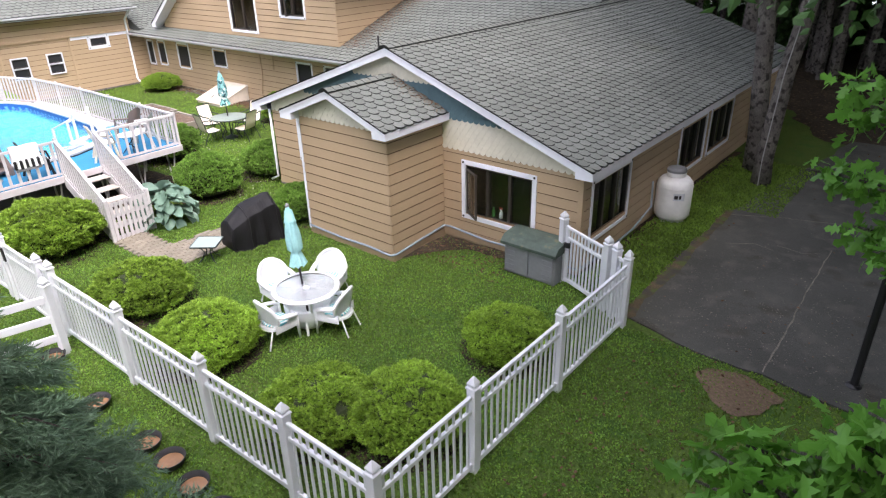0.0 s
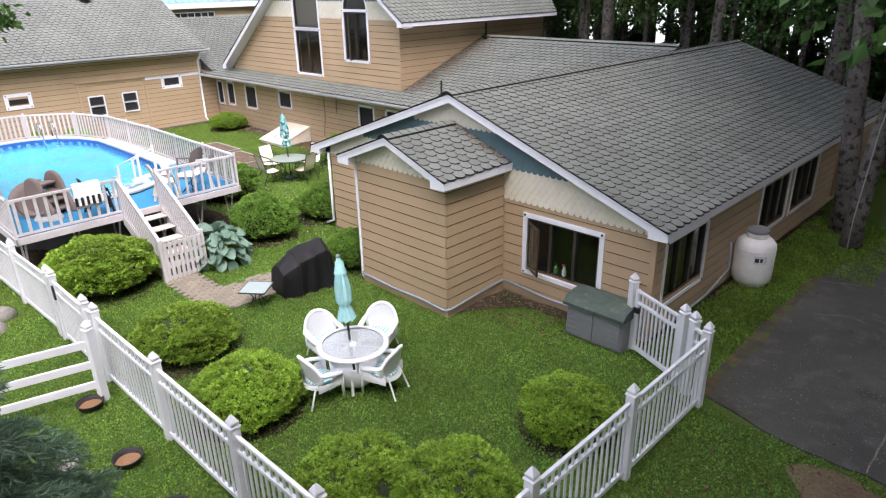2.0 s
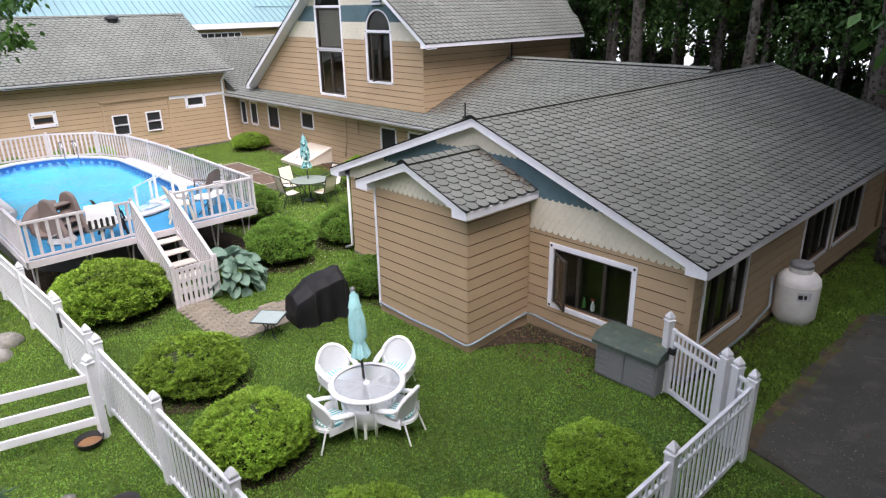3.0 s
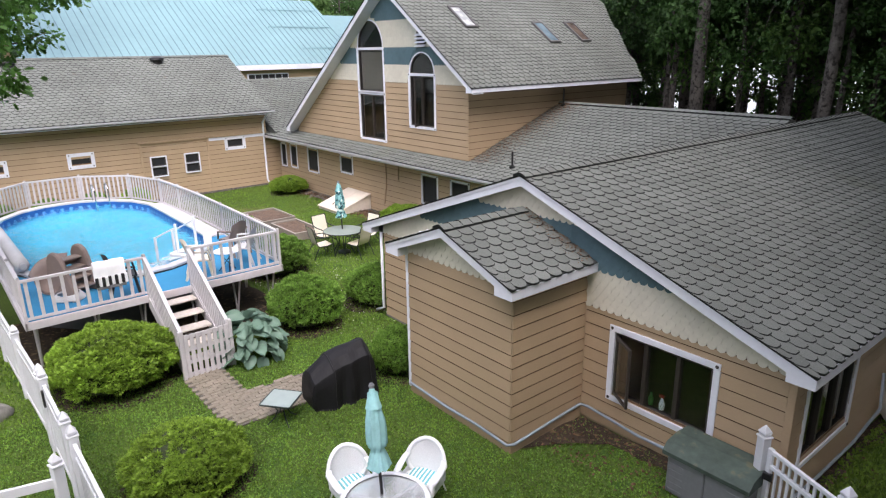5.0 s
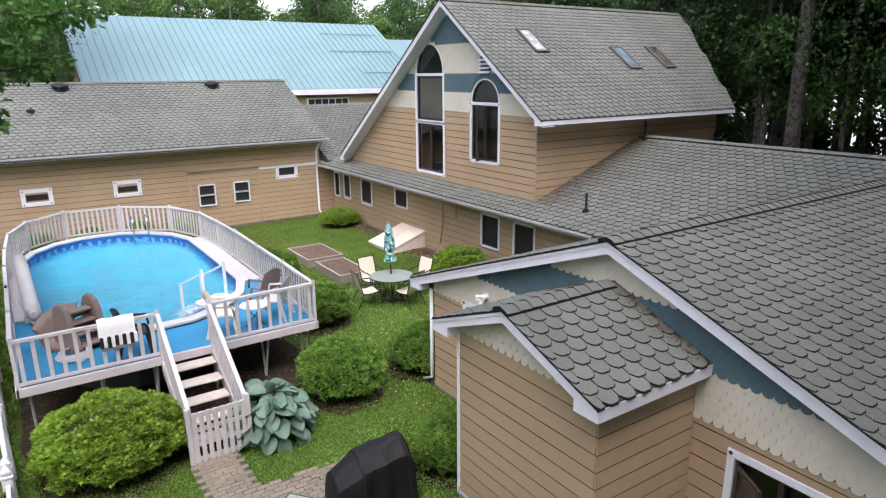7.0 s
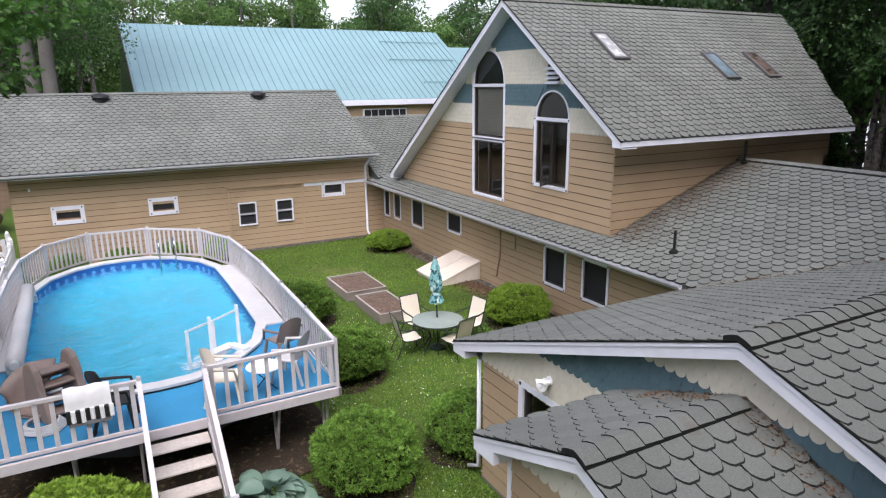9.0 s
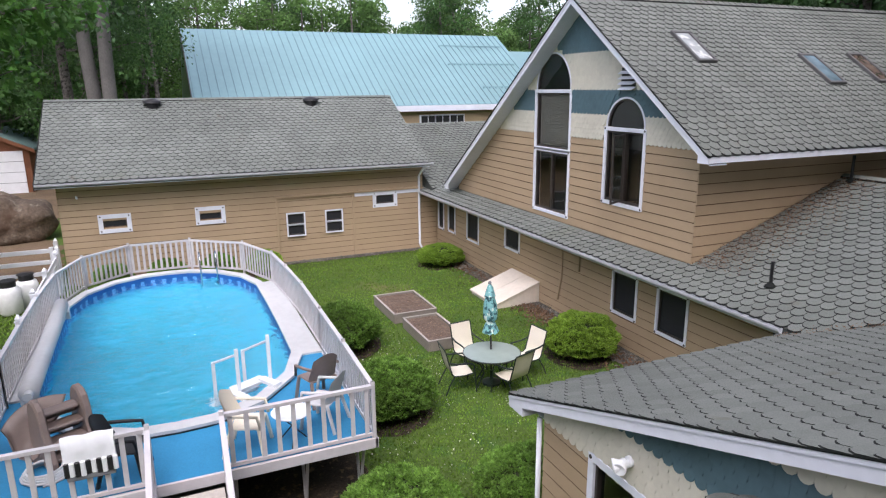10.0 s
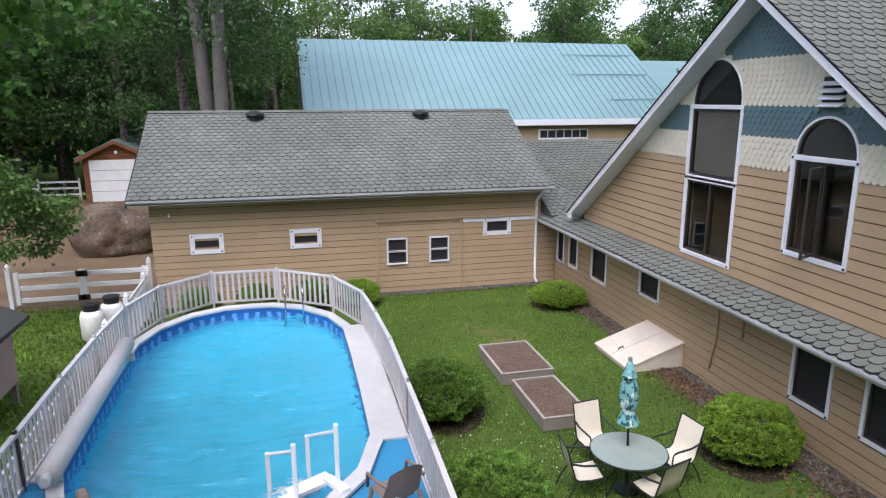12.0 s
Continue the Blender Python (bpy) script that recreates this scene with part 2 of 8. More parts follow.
def scallops(parent, origin, u, n, z0, z1, ranges, colour, openings=(), w=0.14, step=0.112, limit=0):
    """Rows of round-ended shingles; the first ones (limit) are parts of their own, the rest one joined part."""
    origin, u, n = Vector(origin), Vector(u), Vector(n)
    rows = max(1, int(round((z1 - z0) / step)))
    step = (z1 - z0) / rows
    drop = 2.05 * step
    prof = scale_shape(w - 0.0012, drop, 0.01)
    rot = Matrix((u, -n, Vector((0, 0, 1)))).transposed().to_4x4()
    single = Shape()
    m = len(prof)
    single.add([(x, -0.002 - 0.02 * (-z / drop), z) for x, z in prof] + [(x, 0.004, z) for x, z in prof],
               [tuple(range(m))] + [(i + m, (i + 1) % m + m, (i + 1) % m, i) for i in range(m)])
    me = single.mesh("wall_shingle", colour)
    rest = Shape()
    count = 0
    for r in range(rows):
        zt = z0 + (r + 2.05) * step
        zm = z0 + (r + 0.5) * step
        for a, b in spans_at(ranges(min(zm + step * 0.8, z1)), openings, zm, zm + 0.01):
            k = max(1, int((b - a) / w))
            off = (w / 2 if r % 2 else 0)
            x = a + w / 2 + off
            while x < b - w * 0.25:
                at = Matrix.Translation(origin + u * x + Vector((0, 0, zt)) + n * (0.004 + 0.0005 * (r % 2))) @ rot
                if count < limit:
                    part("wall_shingle", me, None, parent, at=at)
                else:
                    rest.add([at @ Vector(q) for q in single.v], single.f)
                count += 1
                x += w
    if rest.v:
        part("wall_shingles", rest, colour, parent, kind="stuff")


TAB_W, TAB_E = 0.25, 0.192


def tab_shape(w, e):
    """A roof tab: straight sides, lower corners cut off, on a slightly larger dark tab whose rim gives the cut edge
    and the shadow line below it. Plane z=0, lower end towards -y."""
    L = e * 1.55
    half = w / 2 - 0.0045

    def outline(h, low):
        return [(-h, L), (-h, e * 0.42 + low * 0.8), (-h * 0.72, e * 0.14 + low), (-h * 0.42, low), (h * 0.42, low), (h * 0.72, e * 0.14 + low), (h, e * 0.42 + low * 0.8), (h, L)]

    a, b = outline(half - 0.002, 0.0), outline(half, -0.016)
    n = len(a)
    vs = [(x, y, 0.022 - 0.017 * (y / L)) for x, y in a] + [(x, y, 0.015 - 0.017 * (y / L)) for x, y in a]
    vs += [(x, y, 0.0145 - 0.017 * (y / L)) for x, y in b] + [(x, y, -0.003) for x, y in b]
    fs = [tuple(range(n)), tuple(range(2 * n, 3 * n))]
    fs += [(i, i + n, i + n + 1, i + 1) for i in range(n - 1)]
    fs += [(i + 2 * n, i + 3 * n, i + 3 * n + 1, i + 2 * n + 1) for i in range(n - 1)]
    return vs, fs


TAB_V, TAB_F = tab_shape(TAB_W, TAB_E)
TAB_MESH = Shape().add(TAB_V, TAB_F).mesh("shingle", M_ROOF)
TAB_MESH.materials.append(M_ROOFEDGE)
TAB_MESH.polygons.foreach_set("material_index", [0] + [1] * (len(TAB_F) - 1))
TAB_NV = np.array(TAB_V)


def roof_plane(name, parent, eave0, eave1, up, length, keep=None, near=None, label=""):
    """One pitch of a roof. eave0 to eave1: lower edge from one side to the other; up: unit way to the ridge.
    keep(p): whether a tab at p is laid; near(p): whether it is one of the tabs that are parts of their own."""
    e0, e1, up = Vector(eave0), Vector(eave1), Vector(up).normalized()
    u = (e1 - e0).normalized()
    n = u.cross(up).normalized()
    if n.z < 0:
        n = -n
    wid = (e1 - e0).length
    rows = int(length / TAB_E)
    cols = int(wid / TAB_W) + 1
    base = Matrix((u, up, n)).transposed()
    if base.determinant() < 0:
        base = Matrix((-u, up, n)).transposed()
    vs, fs, own = [], [], []
    nb = np.array(base)
    rng = random.Random(len(name) + int(wid * 100))
    for r in range(rows):
        off = TAB_W / 2 if r % 2 else 0.0
        for c in range(cols):
            s = c * TAB_W + off
            lo, hi = max(s - TAB_W / 2, 0.0), min(s + TAB_W / 2, wid)
            if hi - lo < 0.05:
                continue
            p = e0 + u * ((lo + hi) / 2) + up * (r * TAB_E)
            mid = p + up * (TAB_E * 0.5)
            if keep and not keep(mid):
                continue
            wide = (hi - lo) / TAB_W
            j = Vector((rng.gauss(0, 0.002), rng.gauss(0, 0.003), rng.uniform(0, 0.003)))
            q = p + base @ j
            if near and near(mid) and len(own) < 300:
                own.append((q, wide))
            else:
                k = len(vs) * len(TAB_V)
                vs.append((TAB_NV * np.array([wide, 1, 1])) @ nb.T + np.array(q))
                fs += [tuple(i + k for i in fc) for fc in TAB_F]
    for q, wide in own:
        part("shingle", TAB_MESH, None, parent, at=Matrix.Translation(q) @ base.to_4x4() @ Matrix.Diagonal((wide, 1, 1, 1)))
    if vs:
        me = bpy.data.meshes.new(name)
        me.from_pydata(np.concatenate(vs).tolist(), [], fs)
        me.materials.append(M_ROOF)
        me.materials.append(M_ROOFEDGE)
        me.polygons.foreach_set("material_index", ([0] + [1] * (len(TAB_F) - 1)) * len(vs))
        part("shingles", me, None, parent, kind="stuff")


def ridge_caps(parent, a, b, sl, w=0.15, step=0.2):
    """Bent, overlapping cap shingles along a ridge from a to b, standing proud, edges darkened for the shadow line."""
    a, b = Vector(a), Vector(b)
    d = (b - a).normalized()
    side = d.cross(Vector((0, 0, 1))).normalized()
    k = int((b - a).length / step)
    ang = math.atan(sl)
    ca, sa = math.cos(ang), math.sin(ang)
    L = step * 1.3
    pr = [(-w * ca, -w * sa), (-w * 0.6 * ca, -w * 0.6 * sa + 0.008), (-w * 0.25 * ca, -w * 0.25 * sa + 0.006), (0, 0.002), (w * 0.25 * ca, -w * 0.25 * sa + 0.006), (w * 0.6 * ca, -w * 0.6 * sa + 0.008), (w * ca, -w * sa)]
    m = len(pr)
    vs = [(x, 0, z + 0.066) for x, z in pr] + [(x, L, z + 0.05) for x, z in pr] + [(x, 0, z + 0.012) for x, z in pr] + [(x, L, z + 0.012) for x, z in pr]
    fs = [(i, i + 1, i + 1 + m, i + m) for i in range(m - 1)]
    fs += [(i, i + 2 * m, i + 1 + 2 * m, i + 1) for i in range(m - 1)]
    fs += [(0, m, 3 * m, 2 * m), (m - 1, 3 * m - 1, 4 * m - 1, 2 * m - 1)]
    me = Shape().add(vs, fs).mesh("ridge_cap", M_ROOF)
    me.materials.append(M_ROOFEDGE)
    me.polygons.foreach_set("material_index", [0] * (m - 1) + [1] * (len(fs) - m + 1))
    rot = Matrix((side, d, Vector((0, 0, 1)))).transposed().to_4x4()
    for i in range(k):
        part("ridge_cap", me, None, parent, at=Matrix.Translation(a + d * (i * step) + Vector((0, 0, 0.0))) @ rot)


def slab(pts, thick=0.12):
    """A flat roof deck under points (3D polygon)."""
    return Shape().prism([Vector(q) - Vector((0, 0, 0.004)) for q in pts], (0, 0, -thick))


def window(parent, origin, u, n, a, b, z0, z1, kind="fixed", sill=True, studs=True, trim=0.1, bars=1, frame_mat=None, arch=False, blind=False, screen=False, rise=1.0):
    """Window in an opening (a..b, z0..z1): white trim, dark frame, sashes, panes."""
    origin, u, n = Vector(origin), Vector(u), Vector(n)
    rot = Matrix((u, -n, Vector((0, 0, 1)))).transposed().to_4x4()
    M = Matrix.Translation(origin) @ rot
    w = part("window", _trim(a, b, z0, z1, trim, arch, rise), M_TRIM, parent, at=M, label="white painted window trim with dark glass")
    fm = frame_mat or M_DARKFRAME
    fr = Shape()
    t = 0.045
    ztop = z1
    for p, q in (((a, z0), (a + t, ztop)), ((b - t, z0), (b, ztop)), ((a + t, z0), (b - t, z0 + t)), ((a + t, ztop - t), (b - t, ztop))):
        fr.box((p[0], -0.004, p[1]), (q[0], 0.11, q[1]), 0.006)
    for k in range(1, bars):
        x = a + (b - a) * k / bars
        fr.box((x - 0.035, -0.002, z0 + t), (x + 0.035, 0.11, ztop - t), 0.006)
    part("window_frame", fr, fm, w)
    for k in range(bars):
        p, q = a + (b - a) * k / bars, a + (b - a) * (k + 1) / bars
        g = Shape().box((p + 0.03, 0.05, z0 + 0.03), (q - 0.03, 0.056, ztop - 0.03))
        part("pane", g, M_GLASS, w)
        if blind:
            bl = Shape()
            zz = z0 + 0.06
            while zz < ztop - 0.06:
                bl.box((p + 0.05, 0.085, zz), (q - 0.05, 0.088, zz + 0.042))
                zz += 0.046
            part("blind", bl, M_BLIND, w)
        # opaque dark sheet, also standing in for the unlit room
        if screen:
            part("window_screen", Shape().box((p + 0.04, 0.03, z0 + 0.04), (q - 0.04, 0.033, ztop - 0.04)), M_SCREEN, w)
    if arch:
        r = (b - a) / 2
        cx = (a + b) / 2
        ag = Shape()
        ring = [(cx + (r - 0.02) * math.cos(math.pi * k / 16), z1 + 0.1 + rise * (r - 0.02) * math.sin(math.pi * k / 16)) for k in range(17)]
        ag.prism([(x, 0.03, z) for x, z in ring], (0, 0.006, 0))
        part("pane", ag, M_GLASS, w)
        # dark sheet added behind the arch pane to hide the lit interior
        part("window_screen", Shape().prism([(x, 0.06, z) for x, z in ring], (0, 0.004, 0)), M_SCREEN, w)
        hub = Shape()
        ri = r - 0.05
        outer = [(cx + r * math.cos(math.pi * k / 16), z1 + 0.1 + rise * r * math.sin(math.pi * k / 16)) for k in range(17)]
        inner = [(cx + ri * math.cos(math.pi * k / 16), z1 + 0.1 + rise * ri * math.sin(math.pi * k / 16)) for k in range(17)]
        for k in range(16):
            hub.prism([(outer[k][0], -0.004, outer[k][1]), (outer[k + 1][0], -0.004, outer[k + 1][1]), (inner[k + 1][0], -0.004, inner[k + 1][1]), (inner[k][0], -0.004, inner[k][1])], (0, 0.1, 0))
        part("arch_frame", hub, fm, w)
    if studs:
        me = Shape().lathe([(0.026, 0), (0.026, 0.006), (0.012, 0.014)], 10).mesh("bolt_cap", M_DARKFRAME)
        zt = z1 + (trim * 0.5)
        for x in (a - trim / 2, b + trim / 2):
            for z in (z0 - trim / 2, zt):
                part("bolt_cap", me, None, w, at=Matrix.Translation((x, -0.042, z)) @ pose(0, 0, 0, 90))
    return w


def _trim(a, b, z0, z1, t, arch, rise=1.0):
    s = Shape()
    y0, y1 = -0.042, 0.02
    s.box((a - t, y0, z0 - t), (b + t, y1, z0), 0.006)
    s.box((a - t, y0, z0), (a, y1, z1), 0.006)
    s.box((b, y0, z0), (b + t, y1, z1), 0.006)
    s.box((a - t, y0, z1), (b + t, y1, z1 + t), 0.006)
    if arch:
        r = (b - a) / 2
        cx, cz = (a + b) / 2, z1 + t
        for k in range(20):
            a0, a1 = math.pi * k / 20, math.pi * (k + 1) / 20
            q = [(cx + rr * math.cos(aa), cz + rise * rr * math.sin(aa)) for rr, aa in ((r, a0), (r + t * 0.45, a0), (r + t * 0.45, a1), (r, a1))]
            s.prism([(x, y0 + 0.012, z) for x, z in q], (0, 0.04, 0))
    return s


# ---------------------------------------------------------------- low front wing, entry bay, low main range
house = thing("house", "tan lap-sided house with grey-green scalloped shingle roofs and white trim", "house", pose(0, 0, 0))
WX0, WX1, WY, WYB = -13.34, -4.27, 11.28, 25.6      # wing walls
RX, RZ = -8.9, 3.885                              # wing ridge
EX0, EX1 = -13.9, -4.0                           # wing eaves
GY = 11.11                                         # front of the wing's overhang
AX0, AX1, AY = -10.12, -7.58, 9.58                  # bay walls
AEX0, AEX1, AGY = -10.42, -7.38, 9.38                # bay eaves
ARX, ARZ = -8.92, 3.3


def wing_top(x):
    return RZ - 0.1 - SL * abs(x - RX)


def wing_z(x):
    return RZ - SL * abs(x - RX)


def bay_top(x):
    return ARZ - 0.1 - SA * abs(x - ARX)


WIN_A = (-6.97, -5.34, 0.55, 1.66)
WIN_L = (-12.28, -11.3, 0.85, 1.94)
wf = wall("wall", house, (0, WY, 0), (1, 0, 0), (0, -1, 0), WX0, WX1, -0.3, wing_top, [WIN_A, WIN_L], knots=(RX,))


def wing_range(z, x0=WX0, x1=WX1):
    h = (RZ - 0.1 - z) / SL
    return [(max(x0, RX - h), min(AX0, RX + h)), (max(AX1, RX - h), min(x1, RX + h))] if z < 2.5 else [(max(x0, RX - h), min(x1, RX + h))]


siding(wf, (0, WY, 0), (1, 0, 0), (0, -1, 0), -0.06, 1.98, wing_range, [WIN_A, WIN_L])
scallops(wf, (0, WY - 0.012, 0), (1, 0, 0), (0, -1, 0), 1.93, 2.55, wing_range, M_CREAM, limit=110)
scallops(wf, (0, WY - 0.014, 0), (1, 0, 0), (0, -1, 0), 2.55, 3.2, wing_range, M_TEAL, limit=60)
scallops(wf, (0, WY - 0.016, 0), (1, 0, 0), (0, -1, 0), 3.2, 3.74, wing_range, M_CREAM)
SIDE_WINS = [(11.68, 13.3, 0.5, 1.68), (16.2, 17.9, 0.55, 1.72), (18.3, 20.05, 0.55, 1.72)]
ws = wall("wall", house, (WX1, 0, 0), (0, 1, 0), (1, 0, 0), WY, WYB, -0.3, lambda y: 2.12, SIDE_WINS)
siding(ws, (WX1, 0, 0), (0, 1, 0), (1, 0, 0), -0.05, 2.1, lambda z: [(WY, WYB)], SIDE_WINS)
wl = wall("wall", house, (WX0, 0, 0), (0, 1, 0), (-1, 0, 0), WY, 17.0, -0.3, lambda y: 2.12)
siding(wl, (WX0, 0, 0), (0, 1, 0), (-1, 0, 0), -0.05, 2.1, lambda z: [(WY, 17.0)])
wall("wall", house, (0, WYB, 0), (1, 0, 0), (0, 1, 0), WX0, WX1, -0.3, wing_top, knots=(RX,))
window(house, (0, WY, 0), (1, 0, 0), (0, -1, 0), *WIN_A, bars=3)
window(house, (0, WY, 0), (1, 0, 0), (0, -1, 0), *WIN_L)
for i, o in enumerate(SIDE_WINS):
    window(house, (WX1, 0, 0), (0, 1, 0), (1, 0, 0), *o, bars=3, trim=0.08)
# bay
ba = wall("wall", house, (0, AY, 0), (1, 0, 0), (0, -1, 0), AX0, AX1, -0.2, bay_top, knots=(ARX,))


def bay_range(z):
    h = (ARZ - 0.1 - z) / SA
    return [(max(AX0, ARX - h), min(AX1, ARX + h))]


siding(ba, (0, AY, 0), (1, 0, 0), (0, -1, 0), -0.14, 2.68, bay_range)
scallops(ba, (0, AY - 0.012, 0), (1, 0, 0), (0, -1, 0), 2.6, 3.18, bay_range, M_CREAM, limit=60)
br = wall("wall", house, (AX1, 0, 0), (0, 1, 0), (1, 0, 0), AY, WY - 0.02, -0.2, lambda y: 2.6)
siding(br, (AX1, 0, 0), (0, 1, 0), (1, 0, 0), -0.14, 2.64, lambda z: [(AY - 0.015, WY - 0.02)])
bl = wall("wall", house, (AX0, 0, 0), (0, 1, 0), (-1, 0, 0), AY, WY - 0.02, -0.2, lambda y: 2.6)
siding(bl, (AX0, 0, 0), (0, 1, 0), (-1, 0, 0), -0.14, 2.64, lambda z: [(AY - 0.015, WY - 0.02)])
post = Shape().box((AX0 - 0.05, AY - 0.03, 0.0), (AX0 + 0.02, AY + 0.05, 2.75), 0.006)
part("corner_board", post, M_TRIM, house, "white corner board")
part("corner_board", Shape().box((WX1 - 0.08, WY - 0.026, -0.05), (WX1 + 0.026, WY + 0.08, 2.05), 0.006), M_SIDING, house)

# roofs of the wing
wr = part("roof", Shape().prism([(EX0, GY, RZ - SL * (RX - EX0)), (RX, GY, RZ), (EX1, GY, RZ - SL * (EX1 - RX)), (EX1, GY, RZ - SL * (EX1 - RX) - 0.1), (RX, GY, RZ - 0.1), (EX0, GY, RZ - SL * (RX - EX0) - 0.1)], (0, WYB + 0.2 - GY, 0)), M_ROOFBASE, house)
upl, upr = Vector((1, 0, SL)).normalized(), Vector((-1, 0, SL)).normalized()
lenl = (RX - EX0) * math.sqrt(1 + SL * SL)
lenr = (EX1 - RX) * math.sqrt(1 + SL * SL)
VY = 16.1          # where the low main roof starts
roof_plane("wing_east", wr, (EX1 + 0.02, GY - 0.078, RZ - SL * (EX1 - RX)), (EX1 + 0.02, WYB + 0.2, RZ - SL * (EX1 - RX)), upr, lenr, near=lambda p: p.y < 13.0)


def low_z(y):
    return 2.47 + SLM * (y - 16.9)


roof_plane("wing_west", wr, (EX0 - 0.02, GY - 0.078, RZ - SL * (RX - EX0)), (EX0 - 0.02, 21.0, RZ - SL * (RX - EX0)), upl, lenl,
           keep=lambda p: p.y < VY or low_z(p.y) < p.z + 0.02, near=lambda p: p.y < 12.6 and p.x > -12.0)
ridge_caps(wr, (RX, GY - 0.09, RZ), (RX, WYB + 0.1, RZ), SL)
# bay roof
def bay_deck_z(x):
    return ARZ - SA * abs(x - ARX)


brf = part("roof", Shape().prism([(AEX0, AGY, bay_deck_z(AEX0)), (ARX, AGY, ARZ), (AEX1, AGY, bay_deck_z(AEX1)), (AEX1, AGY, bay_deck_z(AEX1) - 0.09), (ARX, AGY, ARZ - 0.09), (AEX0, AGY, bay_deck_z(AEX0) - 0.09)], (0, WY - AGY - 0.01, 0)), M_ROOFBASE, house)
s36 = math.sqrt(1 + SA ** 2)
roof_plane("bay_east", brf, (AEX1 + 0.02, AGY - 0.078, bay_deck_z(AEX1)), (AEX1 + 0.02, WY - 0.02, bay_deck_z(AEX1)), (-1, 0, SA), (AEX1 - ARX) * s36, near=lambda p: True)
roof_plane("bay_west", brf, (AEX0 - 0.02, AGY - 0.078, bay_deck_z(AEX0)), (AEX0 - 0.02, WY - 0.02, bay_deck_z(AEX0)), (1, 0, SA), (ARX - AEX0) * s36, near=lambda p: True)
ridge_caps(brf, (ARX, AGY - 0.09, ARZ), (ARX, WY - 0.05, ARZ), SA)


def barge(name, parent, y, xl, xr, rx, rz, sl, h=0.16, t=0.05, foot=0.32, deep=0.16):
    """Pair of gable boards along the rakes, each with a level boxed foot, a drip mould and a dark shingle edge."""
    for x0, way in ((xl, 1), (xr, -1)):
        run = abs(x0 - rx)
        za = rz - sl * run

        def at(d, z):
            return (x0 + way * d, y, za + z)

        poly = [at(0, 0), at(run, sl * run), at(run, sl * run - h), at(foot, sl * foot - h), at(foot, -deep), at(0, -deep)]
        b = part(name, Shape().prism(poly, (0, -t, 0)), M_TRIM, parent)
        mould = [at(0, -0.014), at(run, sl * run - 0.006), at(run, sl * run - 0.05), at(0, -0.05)]
        part("drip_mould", Shape().prism([(p[0], p[1] - t, p[2]) for p in mould], (0, -0.014, 0)), M_TRIM, b)
        edge = [at(-0.02, -0.004), at(run, sl * run + 0.005), at(run, sl * run - 0.006), at(-0.02, -0.014)]
        part("shingle_edge", Shape().prism([(p[0], p[1] - t - 0.022, p[2]) for p in edge], (0, t + 0.02, 0)), M_ROOFEDGE, b)


def boxed_foot(parent, x, way, y0, y1, z, sl, foot, deep):
    """Boxed end of an eave behind the gable board, from the board to the wall."""
    s = Shape().prism([(x, y0, z - 0.1), (x + way * foot, y0, z + sl * foot - 0.1), (x + way * foot, y0, z - deep), (x, y0, z - deep)], (0, y1 - y0, 0))
    part("eave_return", s, M_TRIM, parent)


def fascia(parent, p, q, h=0.17, t=0.012, out=(1, 0, 0)):
    p, q, o = Vector(p), Vector(q), Vector(out)
    s = Shape().prism([p, q, q - Vector((0, 0, h)), p - Vector((0, 0, h))], o * t)
    part("fascia", s, M_TRIM, parent)


barge("barge_board", house, GY, EX0, EX1, RX, RZ, SL, 0.17, foot=0.34, deep=0.17)
barge("barge_board", house, AGY, AEX0, AEX1, ARX, ARZ, SA, 0.15, foot=0.34, deep=0.16)
ze = RZ - SL * (EX1 - RX)
fascia(house, (EX1, GY - 0.05, ze - 0.012), (EX1, WYB + 0.2, ze - 0.012), 0.155)
fascia(house, (EX0, GY - 0.05, wing_z(EX0) - 0.012), (EX0, VY, wing_z(EX0) - 0.012), 0.155, out=(-1, 0, 0))
fascia(house, (AEX1, AGY - 0.05, bay_deck_z(AEX1) - 0.012), (AEX1, WY - 0.03, bay_deck_z(AEX1) - 0.012), 0.145)
fascia(house, (AEX0, AGY - 0.05, bay_deck_z(AEX0) - 0.012), (AEX0, WY - 0.03, bay_deck_z(AEX0) - 0.012), 0.145, out=(-1, 0, 0))


def soffit(parent, a, b):
    part("soffit", Shape().box(a, b), M_TRIM, parent)


# boxed eave returns at the feet of the gables
boxed_foot(house, EX1, -1, GY, WY - 0.002, ze, SL, 0.34, 0.17)
boxed_foot(house, EX0, 1, GY, WY - 0.002, wing_z(EX0), SL, 0.34, 0.17)
boxed_foot(house, AEX1, -1, AGY, AY - 0.002, bay_deck_z(AEX1), SA, 0.34, 0.16)
boxed_foot(house, AEX0, 1, AGY, AY - 0.002, bay_deck_z(AEX0), SA, 0.34, 0.16)
soffit(house, (WX1, WY, ze - 0.17), (EX1, WYB, ze - 0.15))
soffit(house, (EX0, WY, wing_z(EX0) - 0.17), (WX0, VY, wing_z(EX0) - 0.155))
soffit(house, (AX1, AY, bay_deck_z(AEX1) - 0.16), (AEX1, WY, bay_deck_z(AEX1) - 0.145))

